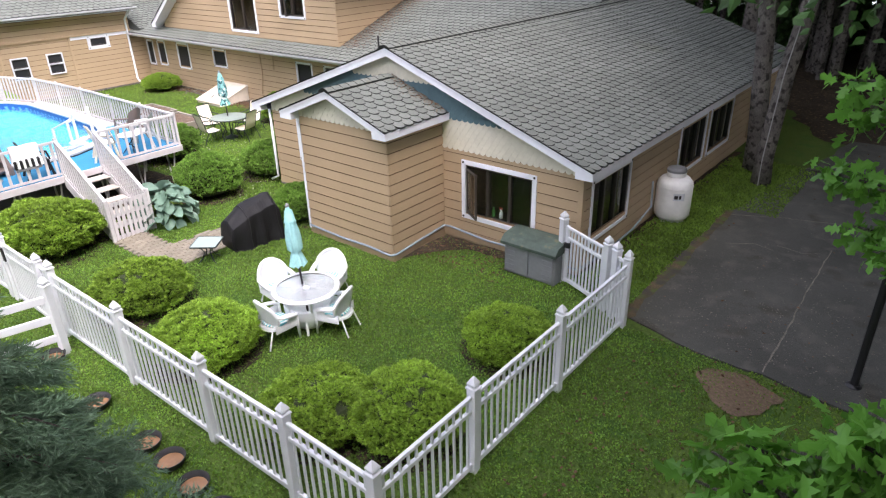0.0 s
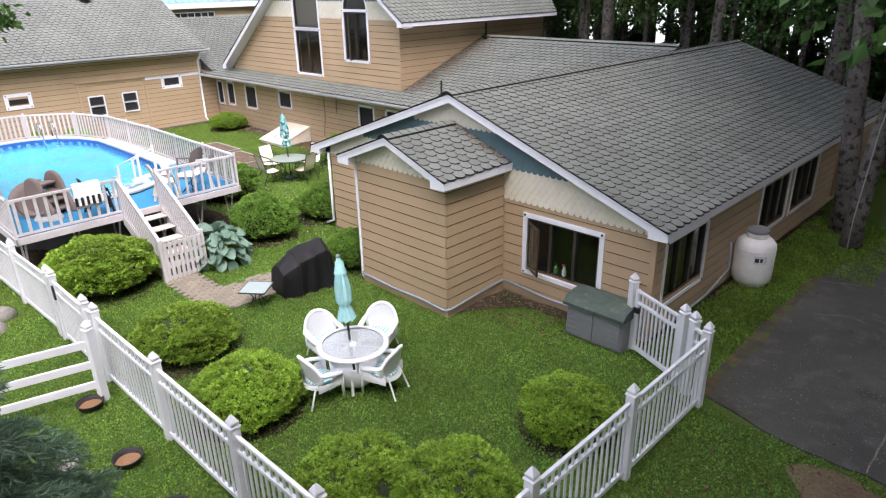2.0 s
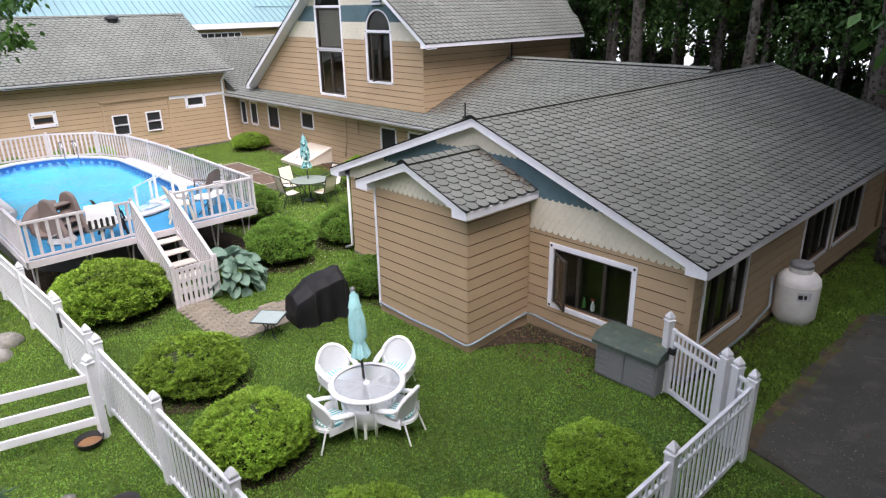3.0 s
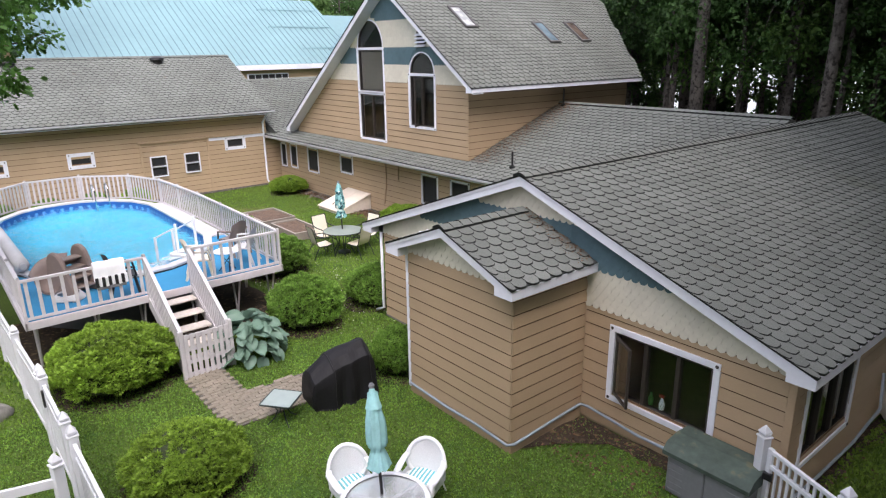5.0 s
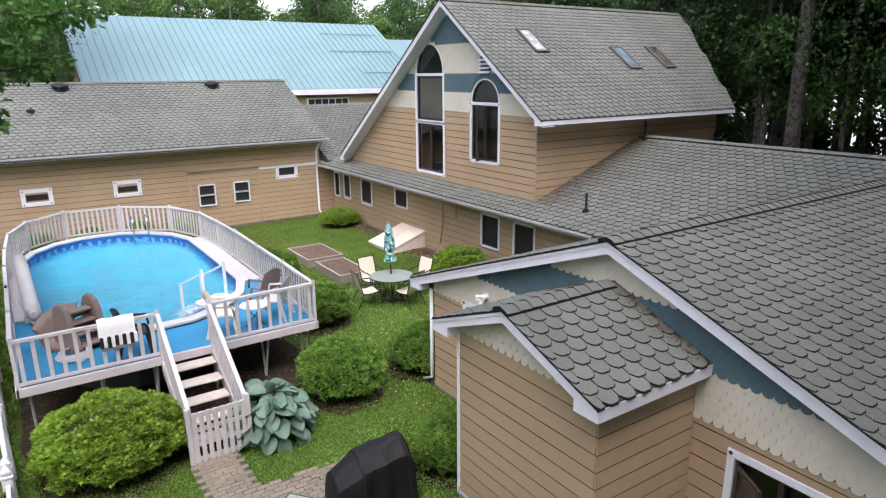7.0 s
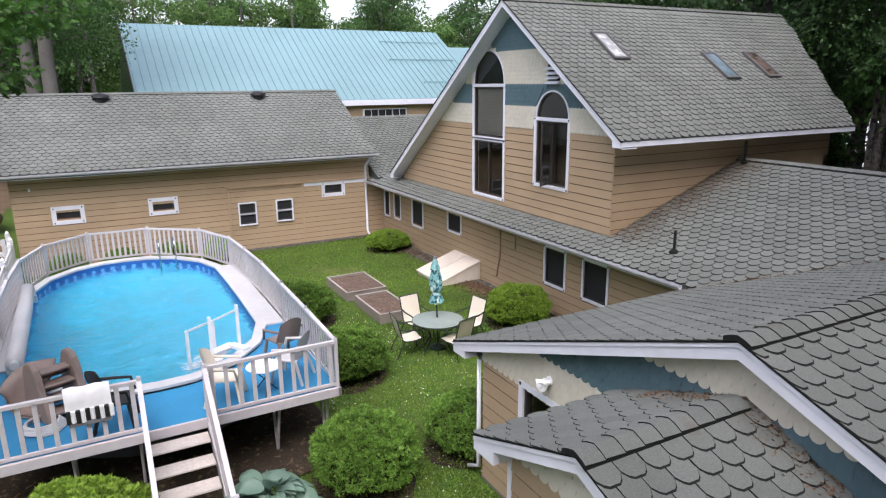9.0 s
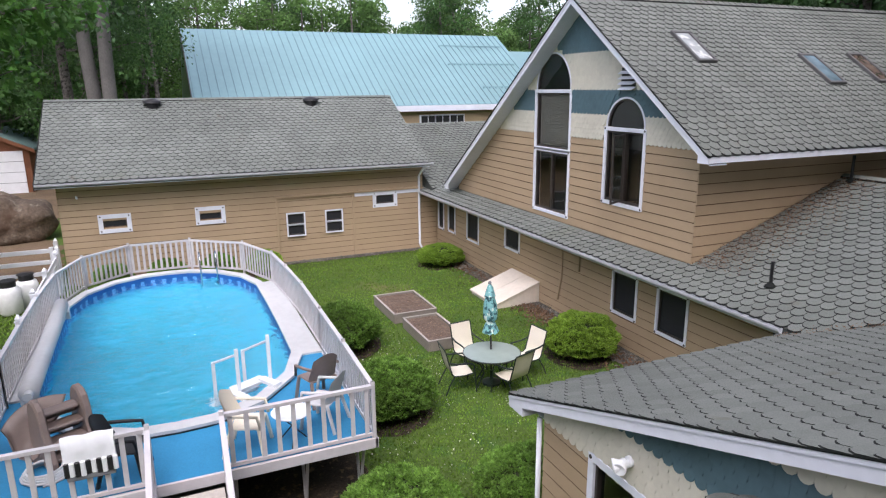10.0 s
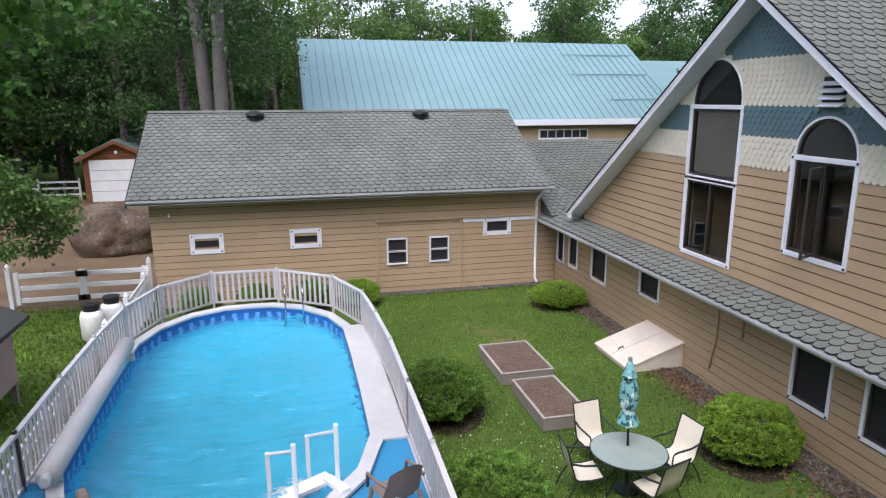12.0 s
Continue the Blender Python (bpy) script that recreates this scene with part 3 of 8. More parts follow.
# ---------------------------------------------------------------- main range: low roof, tall gable
MX0, MX1, MY = -28.1, -16.75, 16.9
MRX, MRZ = -20.75, 8.15
MGY, MYB = 16.47, 25.0
LOWX0 = -30.2
LOW_WINS = [(-30.0, -29.55, 0.75, 1.75), (-29.05, -28.5, 0.8, 1.8), (-27.4, -26.55, 0.82, 1.8), (-24.6, -23.75, 1.15, 1.78), (-19.15, -18.35, 0.75, 1.72), (-17.58, -16.75, 0.75, 1.72)]
lw = wall("wall", house, (0, MY, 0), (1, 0, 0), (0, -1, 0), LOWX0, WX0, -0.7, lambda x: 2.3, LOW_WINS)
siding(lw, (0, MY, 0), (1, 0, 0), (0, -1, 0), -0.2, 2.2, lambda z: [(LOWX0, WX0)], LOW_WINS)
for o in LOW_WINS:
    window(house, (0, MY, 0), (1, 0, 0), (0, -1, 0), *o, trim=0.07, screen=True)
EVY = 16.17
zl = low_z(EVY)
RY, RLZ = 21.2, low_z(21.2)
low = Shape()
low.prism([(-31.0, EVY, zl), (-31.0, RY, RLZ), (-31.0, RY, RLZ - 0.12), (-31.0, EVY, zl - 0.1)], (RX + 31.0, 0, 0))
low.prism([(-31.0, RY, RLZ), (-31.0, 26.5, RLZ - 5.3 * SL), (-31.0, 26.5, RLZ - 5.3 * SL - 0.1), (-31.0, RY, RLZ - 0.12)], (RX + 31.0, 0, 0))
lr = part("roof", low, M_ROOFBASE, house)


def main_left(p):
    return p.y > MY and -28.2 < p.x < MX1


roof_plane("low_main", lr, (-31.0, EVY - 0.02, zl), (RX, EVY - 0.02, zl), (0, 1, SLM), (RY - EVY) * math.sqrt(1 + SLM * SLM),
           keep=lambda p: not main_left(p) and (p.x < EX0 or wing_z(p.x) < p.z + 0.02), near=lambda p: -17 < p.x and p.y < 18.2)
ridge_caps(lr, (MX1, RY, RLZ), (RX, RY, RLZ), SLM)


def gable_top(x):
    return MRZ - 0.12 - SM * abs(x - MRX)


TALL = (-22.9, -21.3, 2.72, 5.9)
RIGHT = (-19.72, -18.42, 3.4, 5.05)
holes = [(TALL[0], TALL[1], TALL[2], TALL[3] + 1.02), (RIGHT[0], RIGHT[1], RIGHT[2], RIGHT[3] + 0.72)]


def gable_range(z):
    h = (MRZ - 0.12 - z) / SM
    return [(max(MX0, MRX - h), min(MX1, MRX + h))]


gw = wall("wall", house, (0, MY, 0), (1, 0, 0), (0, -1, 0), MX0, MX1, 2.3, gable_top, holes, knots=(MRX,))
siding(gw, (0, MY, 0), (1, 0, 0), (0, -1, 0), 2.29, 4.86, gable_range, holes)


def arch_holes(z):
    """Stretches of the gable left free by the arched windows at height z."""
    out = gable_range(z)
    z -= 0.15
    for (a, b, lo, hi) in (TALL, RIGHT):
        r, c, s = (b - a) / 2 + 0.04, (a + b) / 2, hi + 0.1
        h = 0.0
        if lo < z < s:
            h = r
        elif s <= z < s + r * (1.14 if a < -20 else 1.0):
            h = math.sqrt(r * r - ((z - s) / (1.14 if a < -20 else 1.0)) ** 2)
        if h:
            nxt = []
            for p, q in out:
                if c - h >= q or c + h <= p:
                    nxt.append((p, q))
                    continue
                if c - h > p + 0.03:
                    nxt.append((p, c - h))
                if c + h < q - 0.03:
                    nxt.append((c + h, q))
            out = nxt
    return out


# boards behind the shingles that round off the arched openings
for a, b, lo, hi in (TALL, RIGHT):
    c, r, top = (a + b) / 2, (b - a) / 2, hi + 0.1
    part("spandrel", Shape().box((c - r * 0.75, MY - 0.012, top + r * (1.14 if a < -20 else 1.0)), (c + r * 0.75, MY - 0.001, top + r * (1.14 if a < -20 else 1.0) + 0.17)), M_TEAL if a > -20 else M_CREAM, gw)
    for side_ in (-1, 1):
        for k in range(10):
            rise = 1.14 if a < -20 else 1.0
            p, q = top + rise * r * k / 10, top + rise * r * (k + 1) / 10
            h = math.sqrt(max(0.0, r * r - (((p + q) / 2 - top) / rise) ** 2))
            part("spandrel", Shape().box((c + side_ * (h + 0.01), MY - 0.012, p), (c + side_ * (r + 0.12), MY + 0.02, q)), M_TEAL if a > -20 and p > 5.38 else M_CREAM, gw)
for z0, z1, colour in ((4.8, 5.4, M_CREAM), (5.4, 5.97, M_TEAL), (5.97, 6.86, M_CREAM), (6.86, 7.95, M_TEAL)):
    scallops(gw, (0, MY - 0.012, 0), (1, 0, 0), (0, -1, 0), z0, z1, arch_holes, colour, limit=60)
window(house, (0, MY, 0), (1, 0, 0), (0, -1, 0), TALL[0], TALL[1], TALL[2], 4.33, bars=2, trim=0.09, arch=False)
window(house, (0, MY, 0), (1, 0, 0), (0, -1, 0), TALL[0], TALL[1], 4.45, TALL[3], bars=1, trim=0.09, arch=True, blind=True, studs=False, rise=1.14)
window(house, (0, MY, 0), (1, 0, 0), (0, -1, 0), *RIGHT, bars=2, trim=0.09, arch=True)
gs = wall("wall", house, (MX1, 0, 0), (0, 1, 0), (1, 0, 0), MY, MYB, 2.3, lambda y: 4.95)
siding(gs, (MX1, 0, 0), (0, 1, 0), (1, 0, 0), 2.44, 4.9, lambda z: [(MY - 0.018, MYB if z > RLZ - 0.1 else min(MYB, MY + (z - 2.47) / SLM + 0.35))])
wall("wall", house, (0, MYB, 0), (1, 0, 0), (0, 1, 0), MX0, MX1, 2.0, gable_top, knots=(MRX,))
MEX1 = -16.08
MEX0 = -28.35
mz0, mz1 = MRZ - SM * (MRX - MEX0), MRZ - SM * (MEX1 - MRX)
MYR = 28.0          # the ridge runs out further than the eaves at the lake end
MYE = 25.0


def prow(x):
    """How far back the main roof reaches at x."""
    return MYE + (MYR - MYE) * max(0.0, 1 - abs(x - MRX) / (MEX1 - MRX))


mshape = Shape()
for xe, ze_ in ((MEX0, mz0), (MEX1, mz1)):
    mshape.prism([(xe, MGY, ze_), (MRX, MGY, MRZ), (MRX, MYR, MRZ), (xe, MYE, ze_)], (0, 0, -0.14))
mr = part("roof", mshape, M_ROOFBASE, house)
sm = math.sqrt(1 + SM * SM)
roof_plane("main_east", mr, (MEX1 + 0.02, MGY - 0.078, mz1), (MEX1 + 0.02, MYR, mz1), (-1, 0, SM), (MEX1 - MRX) * sm, keep=lambda p: p.y < prow(p.x), near=lambda p: p.y < 18.2 and p.z < 7.2)
roof_plane("main_west", mr, (MEX0 - 0.02, MGY - 0.078, mz0), (MEX0 - 0.02, MYR, mz0), (1, 0, SM), (MRX - MEX0) * sm, keep=lambda p: p.y < prow(p.x))
ridge_caps(mr, (MRX, MGY - 0.09, MRZ), (MRX, MYR - 0.1, MRZ), SM)
barge("barge_board", house, MGY, MEX0, MEX1, MRX, MRZ - 0.01, SM, 0.17, 0.05, foot=0.26, deep=0.13)
fascia(house, (MEX1, MGY - 0.05, mz1 - 0.014), (MEX1, MYB, mz1 - 0.014), 0.115)
soffit(house, (MX1, MY - 0.02, mz1 - 0.13), (MEX1, MYB, mz1 - 0.115))
boxed_foot(house, MEX1, -1, MGY, MY - 0.02, mz1, SM, 0.26, 0.13)
# sloped soffit of the gable
for x0, x1 in ((MEX0, MRX), (MRX, MEX1)):
    za, zb = MRZ - SM * abs(x0 - MRX) - 0.16, MRZ - SM * abs(x1 - MRX) - 0.16
    part("soffit", Shape().prism([(x0, MGY, za), (x1, MGY, zb), (x1, MY, zb), (x0, MY, za)], (0, 0, -0.015)), M_TRIM, house)


def gutter(parent, p, q, r=0.06, out=(0, -1, 0)):
    """Open half-box gutter along an eave."""
    p, q, o = Vector(p), Vector(q), Vector(out)
    prof = [(0.0, 0.0), (0.0, -0.085), (0.06, -0.09), (0.095, -0.045), (0.1, 0.0), (0.088, 0.0), (0.082, -0.04), (0.055, -0.078), (0.012, -0.075), (0.012, 0.0)]
    s = Shape().prism([p + o * d + Vector((0, 0, z)) for d, z in prof], q - p)
    return part("gutter", s, M_GUTTER, parent, "white metal rain gutter")


gutter(house, (-30.4, EVY, zl - 0.01), (EX0 - 0.02, EVY, zl - 0.01))
soffit(house, (-30.2, EVY, zl - 0.14), (EX0, MY, zl - 0.12))

part("floor_slab", Shape().box((WX0 + 0.17, WY + 0.17, -0.12), (WX1 - 0.17, WYB - 0.17, 0.04)), M_INSIDE, house)
part("floor_slab", Shape().box((LOWX0, MY + 0.17, -0.12), (WX0 - 0.17, 26.3, 0.04)), M_INSIDE, house)
part("floor_slab", Shape().box((MX0 + 0.2, MY + 0.17, 2.3), (MX1 - 0.17, MYB - 0.17, 2.42)), M_INSIDE, house)
wall("wall", house, (0, 26.45, 0), (1, 0, 0), (0, 1, 0), -31.0, WX0, -0.3, lambda x: 2.1)
wall("wall", house, (-31.0, 0, 0), (0, 1, 0), (-1, 0, 0), 16.9, 26.4, -0.3, lambda y: 2.0)
part("foundation", Shape().box((LOWX0, MY - 0.02, -0.5), (WX0, MY + 0.1, -0.2)), M_FOUND, house)
part("foundation", Shape().box((WX0 - 0.02, WY - 0.03, -0.4), (AX0, WY + 0.1, -0.06)), M_FOUND, house)
part("foundation", Shape().box((WX0 - 0.03, WY, -0.4), (WX0 + 0.1, MY, -0.06)), M_FOUND, house)

# ---------------------------------------------------------------- long garage range
garage = thing("garage", "long tan lap-sided garage with a shingle roof and sliding door", "garage", pose(0, 0, 0))
GX, GY0, GY1 = -30.25, 3.95, 16.88
GE, GZ = -29.62, 3.33
GRX, GRZ = -34.05, 5.7
SG = (GRZ - GZ) / (GE - GRX)
G_WINS = [(5.15, 5.85, 1.68, 2.02), (8.1, 8.8, 1.7, 2.04), (14.4, 15.1, 1.8, 2.12), (11.05, 11.63, 0.9, 1.68), (12.46, 13.03, 0.92, 1.68)]
gf = wall("wall", garage, (GX, 0, 0), (0, 1, 0), (1, 0, 0), GY0, GY1, -0.3, lambda y: 3.15 if y < 16.29 else 2.3, G_WINS, knots=(16.28, 16.3))
siding(gf, (GX, 0, 0), (0, 1, 0), (1, 0, 0), -0.12, 3.12, lambda z: [(GY0, GY1 if z < 2.25 else 16.29)], G_WINS, 0.207)
for o in G_WINS[:3]:
    window(garage, (GX, 0, 0), (0, 1, 0), (1, 0, 0), *o, trim=0.14, screen=True)
for o in G_WINS[3:]:
    window(garage, (GX + 0.05, 0, 0), (0, 1, 0), (1, 0, 0), o[0], o[1], o[2], (o[2] + o[3]) / 2 - 0.02, trim=0.05, studs=False, screen=True)
    window(garage, (GX + 0.05, 0, 0), (0, 1, 0), (1, 0, 0), o[0], o[1], (o[2] + o[3]) / 2 + 0.02, o[3], trim=0.05, studs=False, screen=True)


def garage_top(x):
    return GRZ - 0.1 - SG * abs(x - GRX)


wall("wall", garage, (0, GY0, 0), (1, 0, 0), (0, -1, 0), GRX * 2 - GX, GX, -0.3, garage_top, knots=(GRX,))
wall("wall", garage, (0, 16.2, 0), (1, 0, 0), (0, 1, 0), GRX * 2 - GX, GX - 0.17, -0.3, garage_top, knots=(GRX,))
wall("wall", garage, (GRX * 2 - GX, 0, 0), (0, 1, 0), (-1, 0, 0), GY0 + 0.16, 16.04, -0.3, lambda y: 3.15)
part("floor_slab", Shape().box((GRX * 2 - GX + 0.17, GY0 + 0.17, -0.1), (GX - 0.17, 16.0, 0.02)), M_FOUND, garage)
GRO = (3.5, 16.35)
GE2 = 2 * GRX - GE
gr = part("roof", Shape().prism([(GE2, GRO[0], GZ), (GRX, GRO[0], GRZ), (GE, GRO[0], GZ), (GE, GRO[0], GZ - 0.12), (GRX, GRO[0], GRZ - 0.12), (GE2, GRO[0], GZ - 0.12)], (0, GRO[1] - GRO[0], 0)), M_ROOFBASE, garage)
roof_plane("garage_east", gr, (GE + 0.02, GRO[0], GZ), (GE + 0.02, GRO[1], GZ), (-1, 0, SG), (GE - GRX) * math.sqrt(1 + SG * SG), near=lambda p: p.z < 3.9)
ridge_caps(gr, (GRX, GRO[0], GRZ), (GRX, GRO[1], GRZ), SG)
gutter(garage, (GE, GRO[0], GZ - 0.01), (GE, GRO[1] + 0.15, GZ - 0.01), out=(1, 0, 0))
soffit(garage, (GX, GRO[0], GZ - 0.16), (GE, GRO[1], GZ - 0.14))
part("barge_board", Shape().prism([(GE, GRO[0], GZ - 0.01), (GRX, GRO[0], GRZ - 0.01), (GRX, GRO[0], GRZ - 0.2), (GE, GRO[0], GZ - 0.2)], (0, -0.04, 0)), M_ROOFEDGE, garage)
# sliding door: a proud leaf with its rail
DY0, DY1 = 10.7, 13.5
for y in (DY0, DY1):
    part("door_jamb", Shape().box((GX + 0.016, y - 0.035, -0.02), (GX + 0.07, y + 0.035, 2.3), 0.006), M_SIDING, garage)
part("door_rail", Shape().box((GX + 0.016, DY0 - 0.1, 2.28), (GX + 0.1, GY1 - 0.7, 2.36), 0.006), M_SIDING, garage, "sliding door rail in tan paint")
part("trim_band", Shape().box((GX + 0.018, DY1 + 0.06, 2.14), (GX + 0.05, GY1 - 0.72, 2.28), 0.006), M_TRIM, garage, "white trim band")
# connecting roof behind the corner
link = Shape().prism([(-36.5, 16.36, 3.4), (-34.2, 16.36, 4.52), (-29.4, 16.36, 2.35), (-29.4, 16.36, 2.2), (-36.5, 16.36, 3.4)], (0, 9.0, 0))
lk = part("roof", link, M_ROOFBASE, garage)
roof_plane("link_east", lk, (-29.4, 16.36, 2.36), (-29.4, 25.3, 2.36), (-1, 0, 0.452), 4.8 * math.sqrt(1.204), keep=lambda p: p.z > low_z(p.y) - 0.02)

# ---------------------------------------------------------------- metal-roofed building behind
M_METAL = mat("pale_green_metal_roof", srgb(126, 160, 164), 0.4, metal=0.2, grain=(3, 0.04), stain=(0.3, 0.06), bump=(10, 0.02))
# seams a darker tone than the roof sheets
M_SEAM = mat("darker_metal_seam", srgb(104, 134, 140), 0.5, metal=0.2, grain=(3, 0.04), stain=(0.3, 0.06), bump=(10, 0.02))
hall = thing("metal_roof_building", "tan building with a pale blue-green standing-seam metal roof", "building", pose(0, 0, 0))
HX, HRX, HZ, HRZ, HY0, HY1 = -45.0, -53.0, 5.0, 9.8, 9.0, 31.5
part("wall", Shape().box((HX - 0.4, HY0 + 0.8, -0.3), (2 * HRX - HX + 0.4, HY1 - 0.5, HZ - 0.1)), M_SIDING, hall)
part("wall", Shape().prism([(HX - 0.4, HY0 + 0.8, HZ - 0.1), (HRX, HY0 + 0.8, HRZ - 0.3), (2 * HRX - HX + 0.4, HY0 + 0.8, HZ - 0.1)], (0, HY1 - HY0 - 1.3, 0)), M_SIDING, hall)
mroof = part("roof", Shape().prism([(HX, HY0, HZ), (HRX, HY0, HRZ), (2 * HRX - HX, HY0, HZ), (2 * HRX - HX, HY0, HZ - 0.15), (HRX, HY0, HRZ - 0.15), (HX, HY0, HZ - 0.15)], (0, HY1 - HY0, 0)), M_METAL, hall)
SH = (HRZ - HZ) / (HX - HRX)
seam = Shape().prism([(HX, -0.02, HZ), (HRX, -0.02, HRZ), (HRX, -0.02, HRZ + 0.05), (HX, -0.02, HZ + 0.05)], (0, 0.024, 0)).mesh("standing_seam", M_SEAM)
y = HY0 + 0.1
while y < HY1:
    part("standing_seam", seam, None, mroof, at=pose(0, y, 0.0))
    y += 0.46
part("fascia", Shape().box((HX, HY0, HZ - 0.36), (HX + 0.05, HY1, HZ - 0.02)), M_TRIM, hall)
part("barge_board", Shape().prism([(HX, HY0 - 0.05, HZ), (HRX, HY0 - 0.05, HRZ), (HRX, HY0 - 0.05, HRZ - 0.25), (HX, HY0 - 0.05, HZ - 0.25)], (0, 0.045, 0)), M_DARKFRAME, hall)
# windows under the eave
for y0 in (22.25, 23.25, 24.25):
    ww = part("window", Shape().box((HX - 0.42, y0 - 0.12, 3.8), (HX - 0.34, y0 + 0.98, 4.4), 0.01), M_TRIM, hall)
    # pane coloured dark for the unlit room behind
    part("pane", Shape().box((HX - 0.37, y0, 3.92), (HX - 0.33, y0 + 0.9, 4.33)), M_SCREEN, ww)
    part("window_bar", Shape().box((HX - 0.35, y0 + 0.43, 3.92), (HX - 0.32, y0 + 0.47, 4.33)), M_TRIM, ww)
# snow guards
for x, y0, y1 in ((-51.4, 26.0, 31.0), (-49.2, 25.8, 31.0), (-46.6, 27.2, 31.2)):
    z = HZ + SH * (HX - x) + 0.1
    g = Shape()
    g.rod([(x, y0, z), (x, y1, z)], 0.035, 6)
    k = y0
    while k < y1:
        g.box((x - 0.05, k, z - 0.12), (x + 0.05, k + 0.05, z + 0.02))
        k += 0.46
    part("snow_guard", g, M_METAL, mroof)
# lower bay of the same building further off
part("roof", Shape().prism([(-46.5, HY1, 4.9), (-53.0, HY1, 8.7), (-59.5, HY1, 4.9)], (0, 6.0, 0)), M_METAL, hall)

# ---------------------------------------------------------------- ground
G0 = -0.1
M_GRASS = mat("mown_grass_and_clover", srgb(76, 96, 40), 0.9, spec=0.2, grain=(26, 0.34), stain=(0.5, 0.18), bump=(45, 0.9),
              extra=[(srgb(64, 94, 38), 2.3, 0.5, 0.7), (srgb(118, 110, 76), 0.33, 0.66, 0.78)])
M_SOIL = mat("dark_leafy_soil", srgb(60, 52, 43), 0.95, spec=0.15, grain=(30, 0.35), stain=(1.5, 0.25), bump=(40, 0.8), extra=[(srgb(104, 88, 66), 9.0, 0.58, 0.66)])
M_ASPHALT = mat("worn_asphalt", srgb(76, 76, 71), 0.88, spec=0.3, grain=(55, 0.22), stain=(0.55, 0.22), bump=(120, 0.4), extra=[(srgb(92, 90, 83), 3.0, 0.52, 0.75), (srgb(58, 52, 44), 1.1, 0.6, 0.75)])
M_GRAVEL = mat("grey_gravel", srgb(92, 88, 82), 0.95, spec=0.2, grain=(38, 0.4), stain=(1.2, 0.15), bump=(50, 1.0))
M_DIRT = mat("packed_brown_dirt", srgb(110, 94, 76), 0.95, spec=0.2, grain=(22, 0.25), stain=(0.6, 0.2), bump=(40, 0.5))


def sheet(name, pts, z, material, label, category="ground", kind="structure", thick=0.0):
    s = Shape()
    if thick:
        s.prism([(x, y, z) for x, y in pts], (0, 0, -thick))
    else:
        s.add([(x, y, z) for x, y in pts], [tuple(range(len(pts)))])
    ob = part(name, s, material)
    return tagged(ob, label, category, kind=kind)


def ground_height(x, y):
    """Soft unevenness of the lawn, calm near walls and paving."""
    return G0 + 0.02 * noise.noise((x * 0.35, y * 0.35, 0.0)) - 0.012


gs_ = Shape()
xs = [-900, -300, -120, -80] + [-60 + 0.5 * i for i in range(141)] + [20, 60, 200, 900]
ys = [-900, -300, -80, -20] + [-6 + 0.5 * i for i in range(73)] + [36, 42, 50, 120, 300, 900]
idx = {}
for i, x in enumerate(xs):
    for j, y in enumerate(ys):
        near_by = -60 <= x <= 10 and -6 <= y <= 30
        idx[i, j] = len(gs_.v)
        drop = -1.2 if y > 46 else 0.0
        gs_.v.append((x, y, (ground_height(x, y) if near_by else G0 - 0.012) + drop))
for i in range(len(xs) - 1):
    for j in range(len(ys) - 1):
        gs_.f.append((idx[i, j], idx[i + 1, j], idx[i + 1, j + 1], idx[i, j + 1]))
ground = tagged(part("ground", gs_, M_GRASS, smooth=True), "mown green lawn of grass and clover with bare patches", "lawn", kind="structure")


def blob_edge(pts, amp, step=0.25, seed=1):
    """Polygon with a frayed edge."""
    out = []
    for a, b in zip(pts, pts[1:] + pts[:1]):
        a, b = Vector((*a, 0)), Vector((*b, 0))
        k = max(1, int((b - a).length / step))
        nrm = (b - a).cross(Vector((0, 0, 1))).normalized()
        for i in range(k):
            q = a + (b - a) * i / k
            d = noise.noise((q.x * 1.3, q.y * 1.3, seed * 7.3)) + 0.5 * noise.noise((q.x * 4, q.y * 4, seed))
            q = q + nrm * amp * d
            out.append((q.x, q.y))
    return out


drive = sheet("driveway", blob_edge([(-2.82, 10.45), (-1.6, 10.1), (-0.5, 10.1), (1.5, 9.75), (6.0, 9.6), (6.0, 24.0), (-1.6, 24.0), (-2.3, 19.5), (-2.88, 16.1)], 0.1), G0 + 0.022, M_ASPHALT, "worn dark asphalt driveway with cracked edges", "driveway", thick=0.05)
M_JOINT = mat("pale_crack_filler", srgb(112, 106, 96), 0.95, grain=(30, 0.3), stain=(4, 0.3), bump=(60, 0.4))


def crack(pts, w):
    """Thin uneven strip along a line on the drive."""
    s = Shape()
    k = 0
    for a, b in zip(pts, pts[1:]):
        a, b = Vector((*a, 0)), Vector((*b, 0))
        m = int((b - a).length / 0.12) + 1
        side = (b - a).cross(Vector((0, 0, 1))).normalized()
        for i in range(m):
            p, q = a.lerp(b, i / m), a.lerp(b, (i + 1) / m)
            wp, wq = [w * (0.7 + 0.8 * abs(noise.noise((r.x * 5, r.y * 5, 3.0)))) for r in (p, q)]
            op, oq = [0.03 * noise.noise((r.x * 3, r.y * 3, 8.0)) for r in (p, q)]
            z = Vector((0, 0, G0 + 0.0265))
            s.add([p + side * (op + wp) + z, p + side * (op - wp) + z, q + side * (oq - wq) + z, q + side * (oq + wq) + z], [(0, 1, 2, 3)])
    part("crack", s, M_JOINT, drive)


